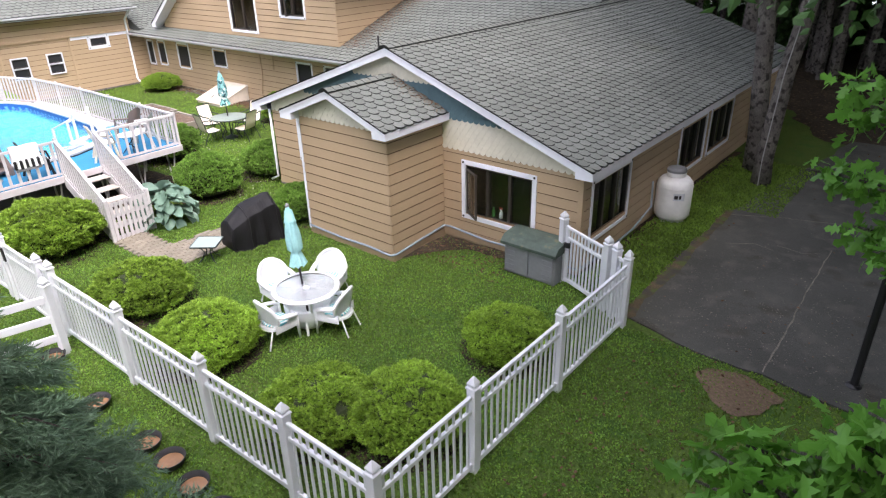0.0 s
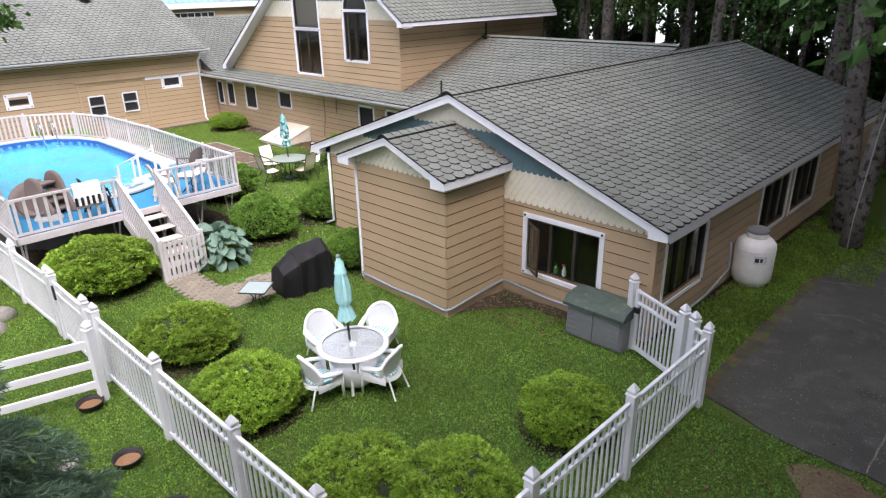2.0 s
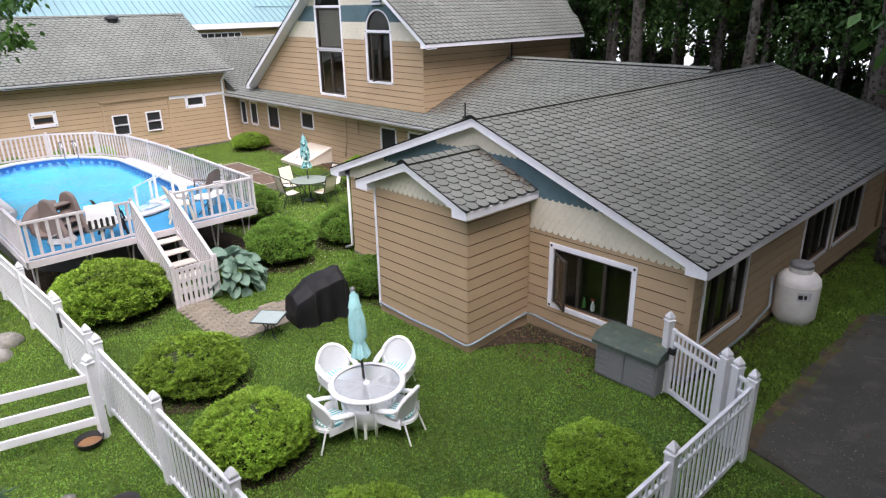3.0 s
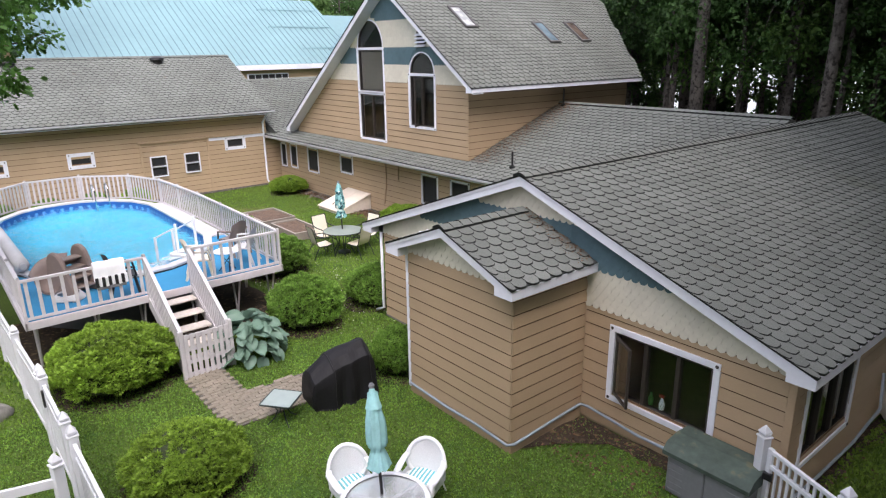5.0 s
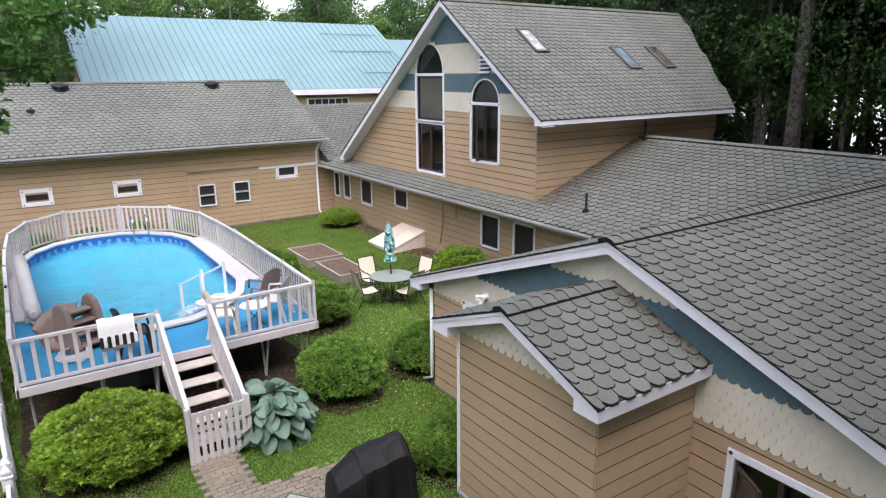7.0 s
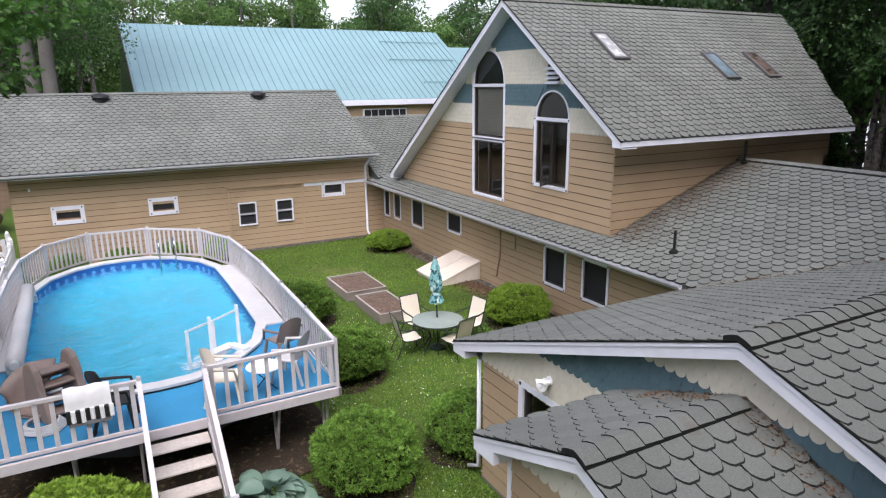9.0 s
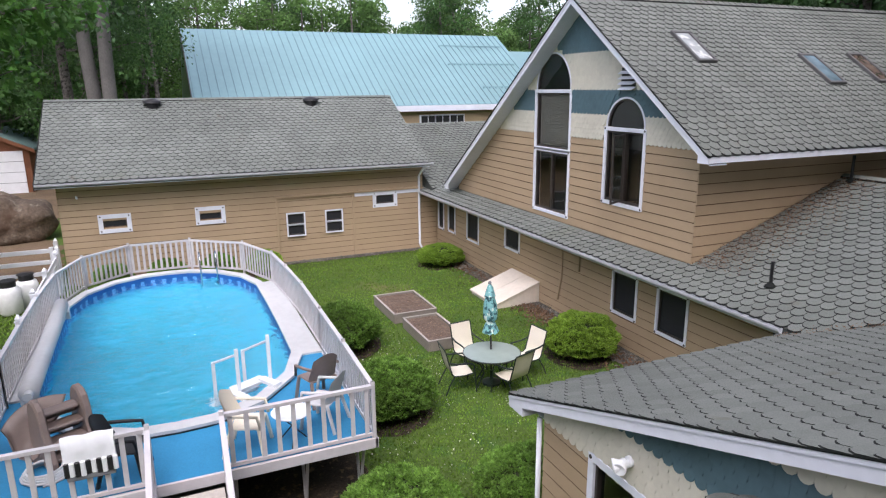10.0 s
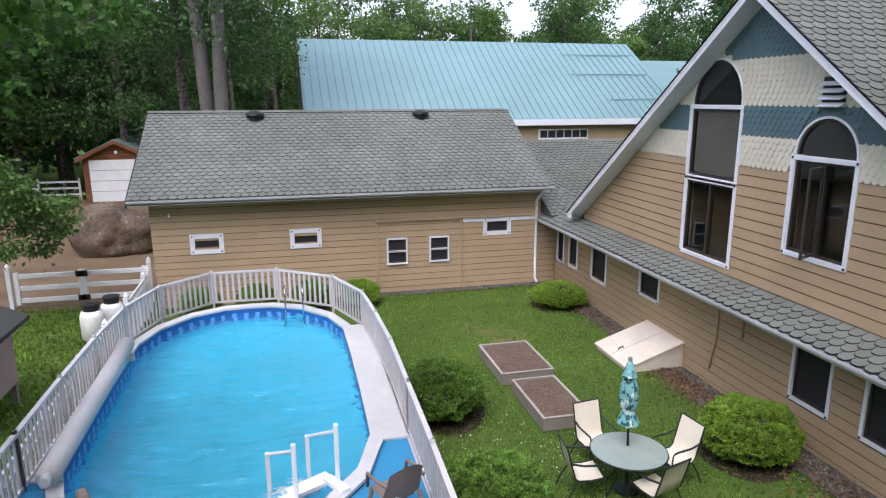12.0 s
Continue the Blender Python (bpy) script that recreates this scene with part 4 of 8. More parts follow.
crack([(-0.51, 10.14), (-0.54, 12.6), (-0.56, 15.3)], 0.014)
crack([(-2.85, 16.0), (-1.8, 16.5), (-0.7, 16.85)], 0.012)
crack([(-2.4, 14.4), (-1.9, 14.7), (-1.5, 14.6)], 0.012)
crack([(-1.5, 14.9), (-1.0, 14.8), (-0.7, 15.0)], 0.01)
M_NEEDLES = mat("brown_needle_litter", srgb(92, 80, 62), 0.95, spec=0.15, grain=(40, 0.35), stain=(3, 0.3), bump=(60, 0.6), extra=[(srgb(84, 94, 52), 5.0, 0.46, 0.6), (srgb(74, 70, 64), 2.2, 0.5, 0.62)])
sheet("litter_strip", blob_edge([(-2.98, 10.3), (-2.74, 10.5), (-2.76, 13.0), (-2.78, 16.3), (-2.98, 16.2)], 0.12, 0.1, 4), G0 + 0.027, M_NEEDLES, "strip of brown needle litter along the drive's edge", "litter")
sheet("bare_patch", blob_edge([(-1.3, 9.5), (-0.7, 9.95), (-0.2, 9.7), (-0.25, 9.1), (-0.65, 8.85), (-1.05, 9.1)], 0.22, 0.12, 9), G0 + 0.012, M_DIRT, "bare sandy patch worn in the lawn beside the drive", "soil")
sheet("dirt_drive", blob_edge([(-2.3, 23.6), (7.0, 23.6), (12.0, 30.0), (20.0, 45.8), (-60.0, 45.8), (-60.0, 33.0), (-31.5, 30.0), (-13.0, 29.0), (-4.1, 27.0), (-2.9, 24.5)], 0.25), G0 + 0.018, M_SOIL, "dark leaf-littered track under trees", "track")
# water coloured near white for the bright sky it reflects
sheet("water", [(-300, 47), (300, 47), (300, 900), (-300, 900)], -0.6, mat("lake_water", srgb(205, 214, 220), 0.12, grain=(1, 0.02), bump=(2, 0.1)), "pale lake beyond the trees", "lake")
sheet("yard_track", blob_edge([(-31.2, -8), (-30.6, 3.4), (-36.0, 3.2), (-39.5, 2.0), (-60, 3), (-60, -8)], 0.4), G0 + 0.016, M_DIRT, "bare brown earth yard beside the garage", "yard")
for nm, pts in (("gravel_strip", [(-30.3, 15.75), (-30.3, 16.9), (-13.2, 16.9), (-13.2, 16.35), (-17.0, 16.2), (-21.0, 16.15), (-25.0, 16.3), (-28.5, 16.2)]),
                ("gravel_strip", [(-30.3, 10.0), (-29.85, 10.2), (-29.8, 13.5), (-29.9, 16.0), (-30.3, 16.0)])):
    sheet(nm, blob_edge(pts, 0.1), G0 + 0.02, M_GRAVEL, "strip of grey gravel and leaves along the wall", "gravel")
for pts in ([(-7.55, 9.75), (-7.25, 10.35), (-6.7, 10.9), (-5.4, 11.08), (-5.3, 11.25), (-7.55, 11.25)], [(-4.25, 11.5), (-4.0, 11.6), (-3.95, 14.5), (-4.0, 21.0), (-4.25, 21.0)]):
    sheet("soil_bed", blob_edge(pts, 0.12), G0 + 0.02, M_SOIL, "bare brown soil with dead leaves beside the wall", "soil")

# ---------------------------------------------------------------- white picket fence
def post_shape(h=1.28, w=0.125):
    s = Shape()
    s.box((-w / 2, -w / 2, -0.05), (w / 2, w / 2, h), 0.008)
    c = w / 2 + 0.012
    s.box((-c, -c, h), (c, c, h + 0.03), 0.008)
    c = w / 2 - 0.004
    prof = [(0.035 / 0.7071, 0.03), (0.05 / 0.7071, 0.045), (c / 0.7071, 0.07), (c / 0.7071, 0.085), (0.03, 0.15), (0.003, 0.175)]
    k = Shape().lathe([(r, z) for r, z in prof], 4)
    rot = pose(0, 0, h, 0, 0, 45)
    s.add([rot @ Vector(q) for q in k.v], k.f)
    return s


POST = post_shape().mesh("fence_post", M_VINYL)
PICKET = Shape().box((-0.018, -0.012, 0.1), (0.018, 0.012, 1.16), 0.003).mesh("picket", M_VINYL)


def panel(parent, a, b, top=1.2, gate=False):
    """Fence panel between two posts: three rails and its pickets."""
    a, b = Vector((*a, 0)), Vector((*b, 0))
    d = b - a
    L = d.length
    ang = math.degrees(math.atan2(d.y, d.x))
    M = Matrix.Translation(a) @ pose(0, 0, 0, 0, 0, ang)
    for z0, z1, w in ((top - 0.05, top, 0.05), (top - 0.26, top - 0.2, 0.05), (0.07, 0.15, 0.05)):
        part("rail", Shape().box((0.05, -w / 2, z0), (L - 0.05, w / 2, z1), 0.006), M_VINYL, parent, at=M)
    k = max(2, int(round((L - 0.12) / (0.092 if gate else 0.128))))
    for i in range(k):
        x = 0.06 + (L - 0.12) * (i + 0.5) / k
        part("picket", PICKET, None, parent, at=M @ pose(x, 0, 0))
    if gate:
        for x in (0.08, L - 0.08):
            part("gate_stile", Shape().box((x - 0.035, -0.03, 0.05), (x + 0.035, 0.03, top + 0.01), 0.006), M_VINYL, parent, at=M)


fence = thing("fence", "white vinyl picket fence with pointed post caps round the lawn", "fence", pose(0, 0, G0))
right_posts = [(-2.82, 4.22), (-2.82, 5.91), (-2.8, 7.95), (-2.78, 10.1)]
left_posts = [(-2.82, 4.22), (-4.25, 4.24), (-5.9, 4.22), (-8.0, 4.2), (-10.24, 4.18), (-10.68, 4.17)]
far_posts = [(-12.3, 4.16), (-12.52, 4.16), (-14.55, 4.08), (-16.6, 4.0), (-18.7, 3.95), (-20.8, 3.9), (-22.9, 3.87), (-25.0, 3.84), (-27.1, 3.82), (-29.3, 3.8), (-30.0, 3.78)]
for q in sorted(set(right_posts + left_posts + far_posts)):
    part("fence_post", POST, None, fence, at=pose(q[0], q[1], 0, 0, 0, 0))
for row in (right_posts, left_posts, far_posts[1:]):
    for a, b in zip(row, row[1:]):
        panel(fence, a, b)
# garden gate in the long side, and the gate that stands beside the house corner
gate1 = thing("gate", "white vinyl picket gate with black latch and hinges", "gate", pose(0, 0, G0), "fence gates")
panel(gate1, (-10.72, 4.17), (-12.26, 4.16), gate=True)
M_BLACK = mat("black_iron", srgb(28, 28, 30), 0.45, grain=(20, 0.1), bump=(60, 0.05))
for x, z in ((-10.76, 1.0), (-10.76, 0.3)):
    part("hinge", Shape().box((x - 0.12, 4.2, z - 0.04), (x + 0.05, 4.24, z + 0.04), 0.005), M_BLACK, gate1)
part("latch", Shape().box((-12.24, 4.1, 0.85), (-12.16, 4.14, 1.12), 0.005), M_BLACK, gate1)
g2 = thing("gate", "white vinyl picket gate standing beside the house corner", "gate", pose(0, 0, G0), "fence gates")
panel(g2, (-4.36, 10.88), (-3.3, 10.42), gate=True)
part("latch", Shape().box((-4.33, 10.78, 0.78), (-4.22, 10.83, 0.88), 0.005), M_BLACK, g2)
for q in ((-4.42, 10.92), (-3.28, 10.41), (-3.06, 10.28)):
    part("fence_post", POST, None, fence, at=pose(q[0], q[1], 0, 0, 0, -24))
panel(fence, (-3.06, 10.28), (-2.8, 10.12))
# three-rail paddock fence meeting the picket fence
rfence = thing("rail_fence", "white three-rail vinyl paddock fence", "fence", pose(0, 0, G0))
rp = [(-9.72, 3.9), (-10.28, 1.75), (-10.85, -0.4)]
for q in rp:
    part("fence_post", POST, None, rfence, at=pose(q[0], q[1], -0.03, 0, 0, 15))
for a, b in zip(rp, rp[1:]):
    a, b = Vector((*a, 0)), Vector((*b, 0))
    d = b - a
    M = Matrix.Translation(a) @ pose(0, 0, 0, 0, 0, math.degrees(math.atan2(d.y, d.x)))
    for z in (0.3, 0.66, 1.02):
        part("rail", Shape().box((0.03, -0.02, z - 0.065), (d.length - 0.03, 0.02, z + 0.065), 0.006), M_VINYL, rfence, at=M)

# ---------------------------------------------------------------- pool
M_LINER = mat("blue_pool_liner", srgb(62, 194, 224), 0.5, grain=(4, 0.12), stain=(0.8, 0.08), bump=(20, 0.02))
M_COPING = mat("white_pool_coping", srgb(194, 194, 194), 0.45, grain=(8, 0.04), stain=(1.2, 0.08), bump=(40, 0.03))
M_DECK = mat("blue_deck_carpet", srgb(46, 134, 178), 0.85, grain=(40, 0.08), stain=(0.9, 0.08), bump=(120, 0.2))
M_RAIL = mat("off_white_deck_rail", srgb(196, 193, 195), 0.5, grain=(10, 0.05), stain=(1.0, 0.08), bump=(40, 0.04))
M_STEEL = mat("stainless_steel", srgb(200, 202, 205), 0.2, metal=1.0, grain=(10, 0.03), bump=(20, 0.01))
M_TAUPE = mat("taupe_plastic", srgb(132, 116, 108), 0.5, grain=(12, 0.05), stain=(2, 0.06), bump=(60, 0.04))
PCX, PCY = -21.3, 6.9
ring = []
quarter = [(4.5, 0.0), (4.46, 0.55), (4.1, 1.25), (3.35, 1.85), (2.45, 2.14), (0.8, 2.17)]
for x, y in quarter:
    ring.append((x, y))
for x, y in reversed(quarter[1:]):
    ring.append((-x, y))
for x, y in quarter:
    ring.append((-x, -y))
for x, y in reversed(quarter[1:]):
    ring.append((x, -y))
seen_, R0 = set(), []
for q in ring:
    if q not in seen_:
        seen_.add(q)
        R0.append(q)
PZ = 1.15


def pool_pt(q, grow, z):
    v = Vector((q[0], q[1]))
    n_ = v.normalized()
    k = 1 + grow / v.length
    return (PCX + v.x * k, PCY + v.y * k, z)


pool = thing("swimming_pool", "oval above-ground pool with blue liner, white coping and clear water", "pool", pose(0, 0, 0))
n = len(R0)
lin = Shape().add([pool_pt(q, 0, PZ - 0.03) for q in R0] + [pool_pt(q, 0, -0.02 + 0.03) for q in R0],
                  [((i + 1) % n, i, i + n, (i + 1) % n + n) for i in range(n)] + [tuple(range(n, 2 * n))])
part("liner", lin, M_LINER, pool, "blue vinyl pool liner")
# printed tile border of the liner: upright darker and paler strips below the coping
M_TILE_P = mat("pale_blue_liner_stripe", srgb(112, 170, 222), 0.5, grain=(6, 0.1), bump=(20, 0.02))
M_TILE_D = mat("deep_blue_liner_print", srgb(30, 92, 164), 0.5, grain=(6, 0.1), bump=(20, 0.02))
for i in range(n):
    a, b = Vector(R0[i]), Vector(R0[(i + 1) % n])
    k = max(1, int((b - a).length / 0.26))
    for j in range(k):
        p, q = a.lerp(b, (j + 0.1) / k), a.lerp(b, (j + 0.48) / k)
        part("liner_print", Shape().add([pool_pt(p, -0.014, PZ - 0.15), pool_pt(q, -0.014, PZ - 0.15), pool_pt(q, -0.014, PZ - 0.75), pool_pt(p, -0.014, PZ - 0.75)], [(0, 1, 2, 3)]), M_TILE_P, pool)
    part("liner_band", Shape().add([pool_pt(a, -0.008, PZ - 0.03), pool_pt(b, -0.008, PZ - 0.03), pool_pt(b, -0.008, PZ - 0.78), pool_pt(a, -0.008, PZ - 0.78)], [(0, 1, 2, 3)]), M_TILE_D, pool)
outw = Shape().add([pool_pt(q, 0.12, PZ - 0.03) for q in R0] + [pool_pt(q, 0.12, G0) for q in R0], [(i, (i + 1) % n, (i + 1) % n + n, i + n) for i in range(n)])
part("pool_wall", outw, mat("grey_pool_wall", srgb(96, 98, 100), 0.6, grain=(6, 0.1)), pool, "grey corrugated pool wall")
for i in range(n):
    a, b = R0[i], R0[(i + 1) % n]
    q = [pool_pt(a, -0.02, PZ), pool_pt(b, -0.02, PZ), pool_pt(b, 0.24, PZ), pool_pt(a, 0.24, PZ)]
    part("coping", Shape().prism(q, (0, 0, -0.05)), M_COPING, pool)
wm = bpy.data.materials.new("pool_water")
wm.use_nodes = True
nt = wm.node_tree
pp = nt.nodes["Principled BSDF"]
pp.inputs["Base Color"].default_value = (0.9, 0.99, 0.98, 1)
pp.inputs["Roughness"].default_value = 0.01
pp.inputs["IOR"].default_value = 1.45
pp.inputs["Specular IOR Level"].default_value = 1.0
pp.inputs["Transmission Weight"].default_value = 1.0
geo = nt.nodes.new("ShaderNodeNewGeometry")
mp = nt.nodes.new("ShaderNodeMapping")
mp.inputs["Scale"].default_value = (1.9, 0.7, 1.0)
nz = nt.nodes.new("ShaderNodeTexNoise")
nz.inputs["Scale"].default_value = 3.4
nz.inputs["Detail"].default_value = 3.0
nz.inputs["Distortion"].default_value = 0.8
bp = nt.nodes.new("ShaderNodeBump")
bp.inputs["Strength"].default_value = 0.6
bp.inputs["Distance"].default_value = 0.1
nt.links.new(geo.outputs["Position"], mp.inputs["Vector"])
nt.links.new(mp.outputs[0], nz.inputs["Vector"])
nt.links.new(nz.outputs["Fac"], bp.inputs["Height"])
nt.links.new(bp.outputs[0], pp.inputs["Normal"])
# rippled water surface: a fine sheet with small waves, held by the pool's outline
ring_in = [Vector((q[0], q[1])) for q in R0]


def in_ring(x, y):
    c = False
    for p, q in zip(ring_in, ring_in[1:] + ring_in[:1]):
        if (p.y > y) != (q.y > y) and x < (q.x - p.x) * (y - p.y) / (q.y - p.y) + p.x:
            c = not c
    return c


wv = Shape()
nx_, ny_ = 230, 90
for i in range(nx_ + 1):
    for j in range(ny_ + 1):
        x, y = -4.56 + 9.12 * i / nx_, -2.24 + 4.48 * j / ny_
        calm = 0.3 + 0.7 * min(1.0, max(0.0, 0.5 + 1.4 * noise.noise((x * 0.5, y * 0.7, 4.0))))
        z = 0.05 * noise.noise((x * 5.0, y * 1.8, 0.0)) + 0.014 * noise.noise((x * 11.0, y * 4.0, 5.0))
        wv.v.append((PCX + x, PCY + y, PZ - 0.16 + z * calm))
kept = [in_ring(-4.56 + 9.12 * (i + 0.5) / nx_, -2.24 + 4.48 * (j + 0.5) / ny_) for i in range(nx_) for j in range(ny_)]
for i in range(nx_):
    for j in range(ny_):
        if any(kept[p * ny_ + q] for p in range(max(0, i - 1), min(nx_, i + 2)) for q in range(max(0, j - 1), min(ny_, j + 2))):
            k = i * (ny_ + 1) + j
            wv.f.append((k, k + ny_ + 1, k + ny_ + 2, k + 1))
water = part("pool_water", wv, wm, pool, "clear rippled water", smooth=True)
water.visible_shadow = False

# deck with its railings
DX, DY0_, DY1_ = -15.3, 4.36, 9.58
deck = thing("pool_deck", "raised pool deck with blue carpet and off-white railings", "deck", pose(0, 0, 0))
DZ = 1.06


def ring_x(y, grow=0.22):
    """Front edge of the pool at y."""
    best = None
    pts = [pool_pt(q, grow, 0) for q in R0]
    for a, b in zip(pts, pts[1:] + pts[:1]):
        if (a[1] - y) * (b[1] - y) <= 0 and abs(a[1] - b[1]) > 1e-6:
            x = a[0] + (b[0] - a[0]) * (y - a[1]) / (b[1] - a[1])
            best = x if best is None else max(best, x)
    return best if best is not None else -18.6


ysd = [DY0_ + (DY1_ - DY0_) * i / 26 for i in range(27)]
edge = [(ring_x(y) if 4.75 < y < 9.05 else -18.75, y) for y in ysd]
s = Shape().prism([(DX, ysd[0], DZ), (DX, ysd[-1], DZ)] + [(x, y, DZ) for x, y in reversed(edge)], (0, 0, -0.04))
part("deck_floor", s, M_DECK, deck, "blue outdoor carpet")
part("walkway", Shape().box((-24.0, 9.2, DZ - 0.05), (-18.75, 9.6, DZ + 0.04), 0.008), M_COPING, deck, "white plastic walkway")
part("walkway", Shape().box((-24.0, 4.36, DZ - 0.05), (-18.75, 4.62, DZ + 0.04), 0.008), M_COPING, deck, "white plastic walkway")
for a, b in (((DX, DY0_ - 0.04, 0.9), (DX + 0.05, DY1_ + 0.04, DZ + 0.0)), ((-24.0, DY1_, 0.9), (DX + 0.05, DY1_ + 0.05, DZ)), ((-24.0, DY0_ - 0.05, 0.9), (DX + 0.05, DY0_, DZ))):
    part("rim_board", Shape().box(a, b, 0.006), M_RAIL, deck)
RAILP = Shape().box((-0.032, -0.01, 0.05), (0.032, 0.01, 0.8), 0.003).mesh("baluster", M_RAIL)


def rail_run(parent, a, b, za=DZ, zb=None, h=0.84, gap=0.145, posts=True):
    """Railing between two points; heights of its feet may differ."""
    zb = za if zb is None else zb
    a, b = Vector((a[0], a[1], za)), Vector((b[0], b[1], zb))
    d = b - a
    flat = Vector((d.x, d.y, 0))
    L = flat.length
    ang = math.degrees(math.atan2(d.y, d.x))
    sh = d.z / L
    M = Matrix.Translation(a) @ pose(0, 0, 0, 0, 0, ang)
    for z, t, w in ((h, 0.05, 0.07), (0.08, 0.05, 0.04)):
        part("rail", Shape().prism([(0, -w / 2, z - t), (L, -w / 2, z - t + sh * L), (L, -w / 2, z + sh * L), (0, -w / 2, z)], (0, w, 0)), M_RAIL, parent, at=M)
    k = max(1, int(round(L / gap)))
    for i in range(k):
        x = L * (i + 0.5) / k
        part("baluster", RAILP, None, parent, at=M @ pose(x, 0, sh * x))
    if posts:
        for p in (a, b):
            part("rail_post", Shape().box((-0.028, -0.028, -0.15), (0.028, 0.028, h + 0.05), 0.006), M_RAIL, parent, at=Matrix.Translation(p) @ pose(0, 0, 0, 0, 0, ang))


SY0, SY1 = 6.58, 7.48       # stairs
back = [(DX, DY1_), (-17.1, 9.62), (-18.95, 9.64), (-20.8, 9.66), (-22.4, 9.6), (-23.9, 9.5), (-25.45, 8.94), (-26.45, 7.6), (-26.48, 6.0), (-25.5, 4.95), (-24.0, 4.5), (-22.2, 4.4), (-20.4, 4.37), (-18.6, 4.37), (-16.9, 4.37), (DX, DY0_)]
for a, b in zip(back, back[1:]):
    rail_run(deck, a, b, gap=0.15)
rail_run(deck, (DX, DY0_), (DX, SY0), gap=0.2)
rail_run(deck, (DX, SY1), (DX, DY1_), gap=0.2)
# stairs down to the lawn
SX = -13.3
for y in (SY0, SY1):
    rail_run(deck, (DX + 0.05, y), (SX, y - 0.03), DZ + 0.0, 0.0, h=0.86, gap=0.115)
    part("stringer", Shape().prism([(DX, y - 0.03, DZ - 0.02), (SX, y - 0.03, 0.06), (SX, y - 0.03, G0), (SX - 0.25, y - 0.03, G0), (DX, y - 0.03, DZ - 0.28)], (0, 0.05, 0)), M_RAIL, deck)
M_TREAD = mat("pale_step_board", srgb(196, 188, 180), 0.7, grain=(20, 0.1), stain=(2, 0.1), bump=(60, 0.15))
for i in range(5):
    x = DX + 0.28 + i * 0.36
    z = DZ - 0.18 * (i + 1)
    part("tread", Shape().box((x - 0.17, SY0 + 0.03, z - 0.035), (x + 0.13, SY1 - 0.05, z), 0.006), M_TREAD, deck)
sg = thing("stair_gate", "off-white slatted gate at the foot of the pool stairs", "gate", pose(0, 0, G0))
for i in range(8):
    y = SY0 + 0.06 + i * (SY1 - SY0 - 0.12) / 7 - 0.03
    part("slat", Shape().box((SX + 0.02, y - 0.036, 0.03), (SX + 0.045, y + 0.036, 0.92), 0.004), M_RAIL, sg)
for z in (0.08, 0.34, 0.6, 0.86):
    part("gate_rail", Shape().box((SX - 0.005, SY0 - 0.02, z - 0.04), (SX + 0.02, SY1 - 0.05, z + 0.04), 0.004), M_RAIL, sg)
for y in (SY0 - 0.06, SY1 - 0.0):
    part("gate_post", Shape().box((SX - 0.03, y - 0.035, 0), (SX + 0.05, y + 0.035, 1.0), 0.006), M_RAIL, sg)
# steel legs under the deck
leg = 0.024
for x, y in ((DX - 0.1, 4.5), (DX - 0.1, 5.6), (DX - 0.1, 6.5), (DX - 0.1, 7.6), (DX - 0.1, 8.6), (DX - 0.1, 9.45), (-17.0, 9.5), (-19.0, 9.5), (-21.0, 9.5), (-23.0, 9.5)):
    part("leg", Shape().rod([(x - 0.35, y, G0), (x, y, 0.92)], leg, 6), M_RAIL, deck)
    part("leg", Shape().rod([(x - 0.35, y, G0), (x - 0.5, y, 0.92)], leg, 6), M_RAIL, deck)

# dark sheet gives the gloom below the deck
sheet("soil_bed", blob_edge([(-18.6, 4.2), (-15.0, 4.3), (-14.4, 6.6), (-14.5, 7.5), (-15.0, 9.7), (-18.6, 9.6)], 0.12), G0 + 0.022, M_SOIL, "bare soil under the raised deck, darkened for its shade", "soil")

# ---------------------------------------------------------------- plants
M_BUSH = leaf_mat("light_green_evergreen", srgb(130, 162, 58), 0.5, 0.25)
M_BUSHD = leaf_mat("green_evergreen", srgb(108, 144, 60), 0.5, 0.25)
M_BARK = mat("grey_brown_bark", srgb(106, 101, 95), 0.95, grain=(16, 0.5), stain=(2, 0.3), bump=(18, 1.6), streak=(9, 9, 1.1), extra=[(srgb(52, 47, 43), 7.0, 0.5, 0.62)])
M_LEAF = leaf_mat("green_broad_leaves", srgb(90, 122, 62), 0.45, 0.35)
M_LEAF2 = leaf_mat("dark_green_broad_leaves", srgb(66, 98, 50), 0.45, 0.35)
M_NEEDLE = leaf_mat("blue_green_needles", srgb(98, 124, 100), 0.3, 0.15)
M_PINE = leaf_mat("dark_pine_needles", srgb(66, 94, 58), 0.4, 0.3)


def unit_rows(rs, k):
    v = rs.normal(size=(k, 3))
    return v / np.linalg.norm(v, axis=1)[:, None]


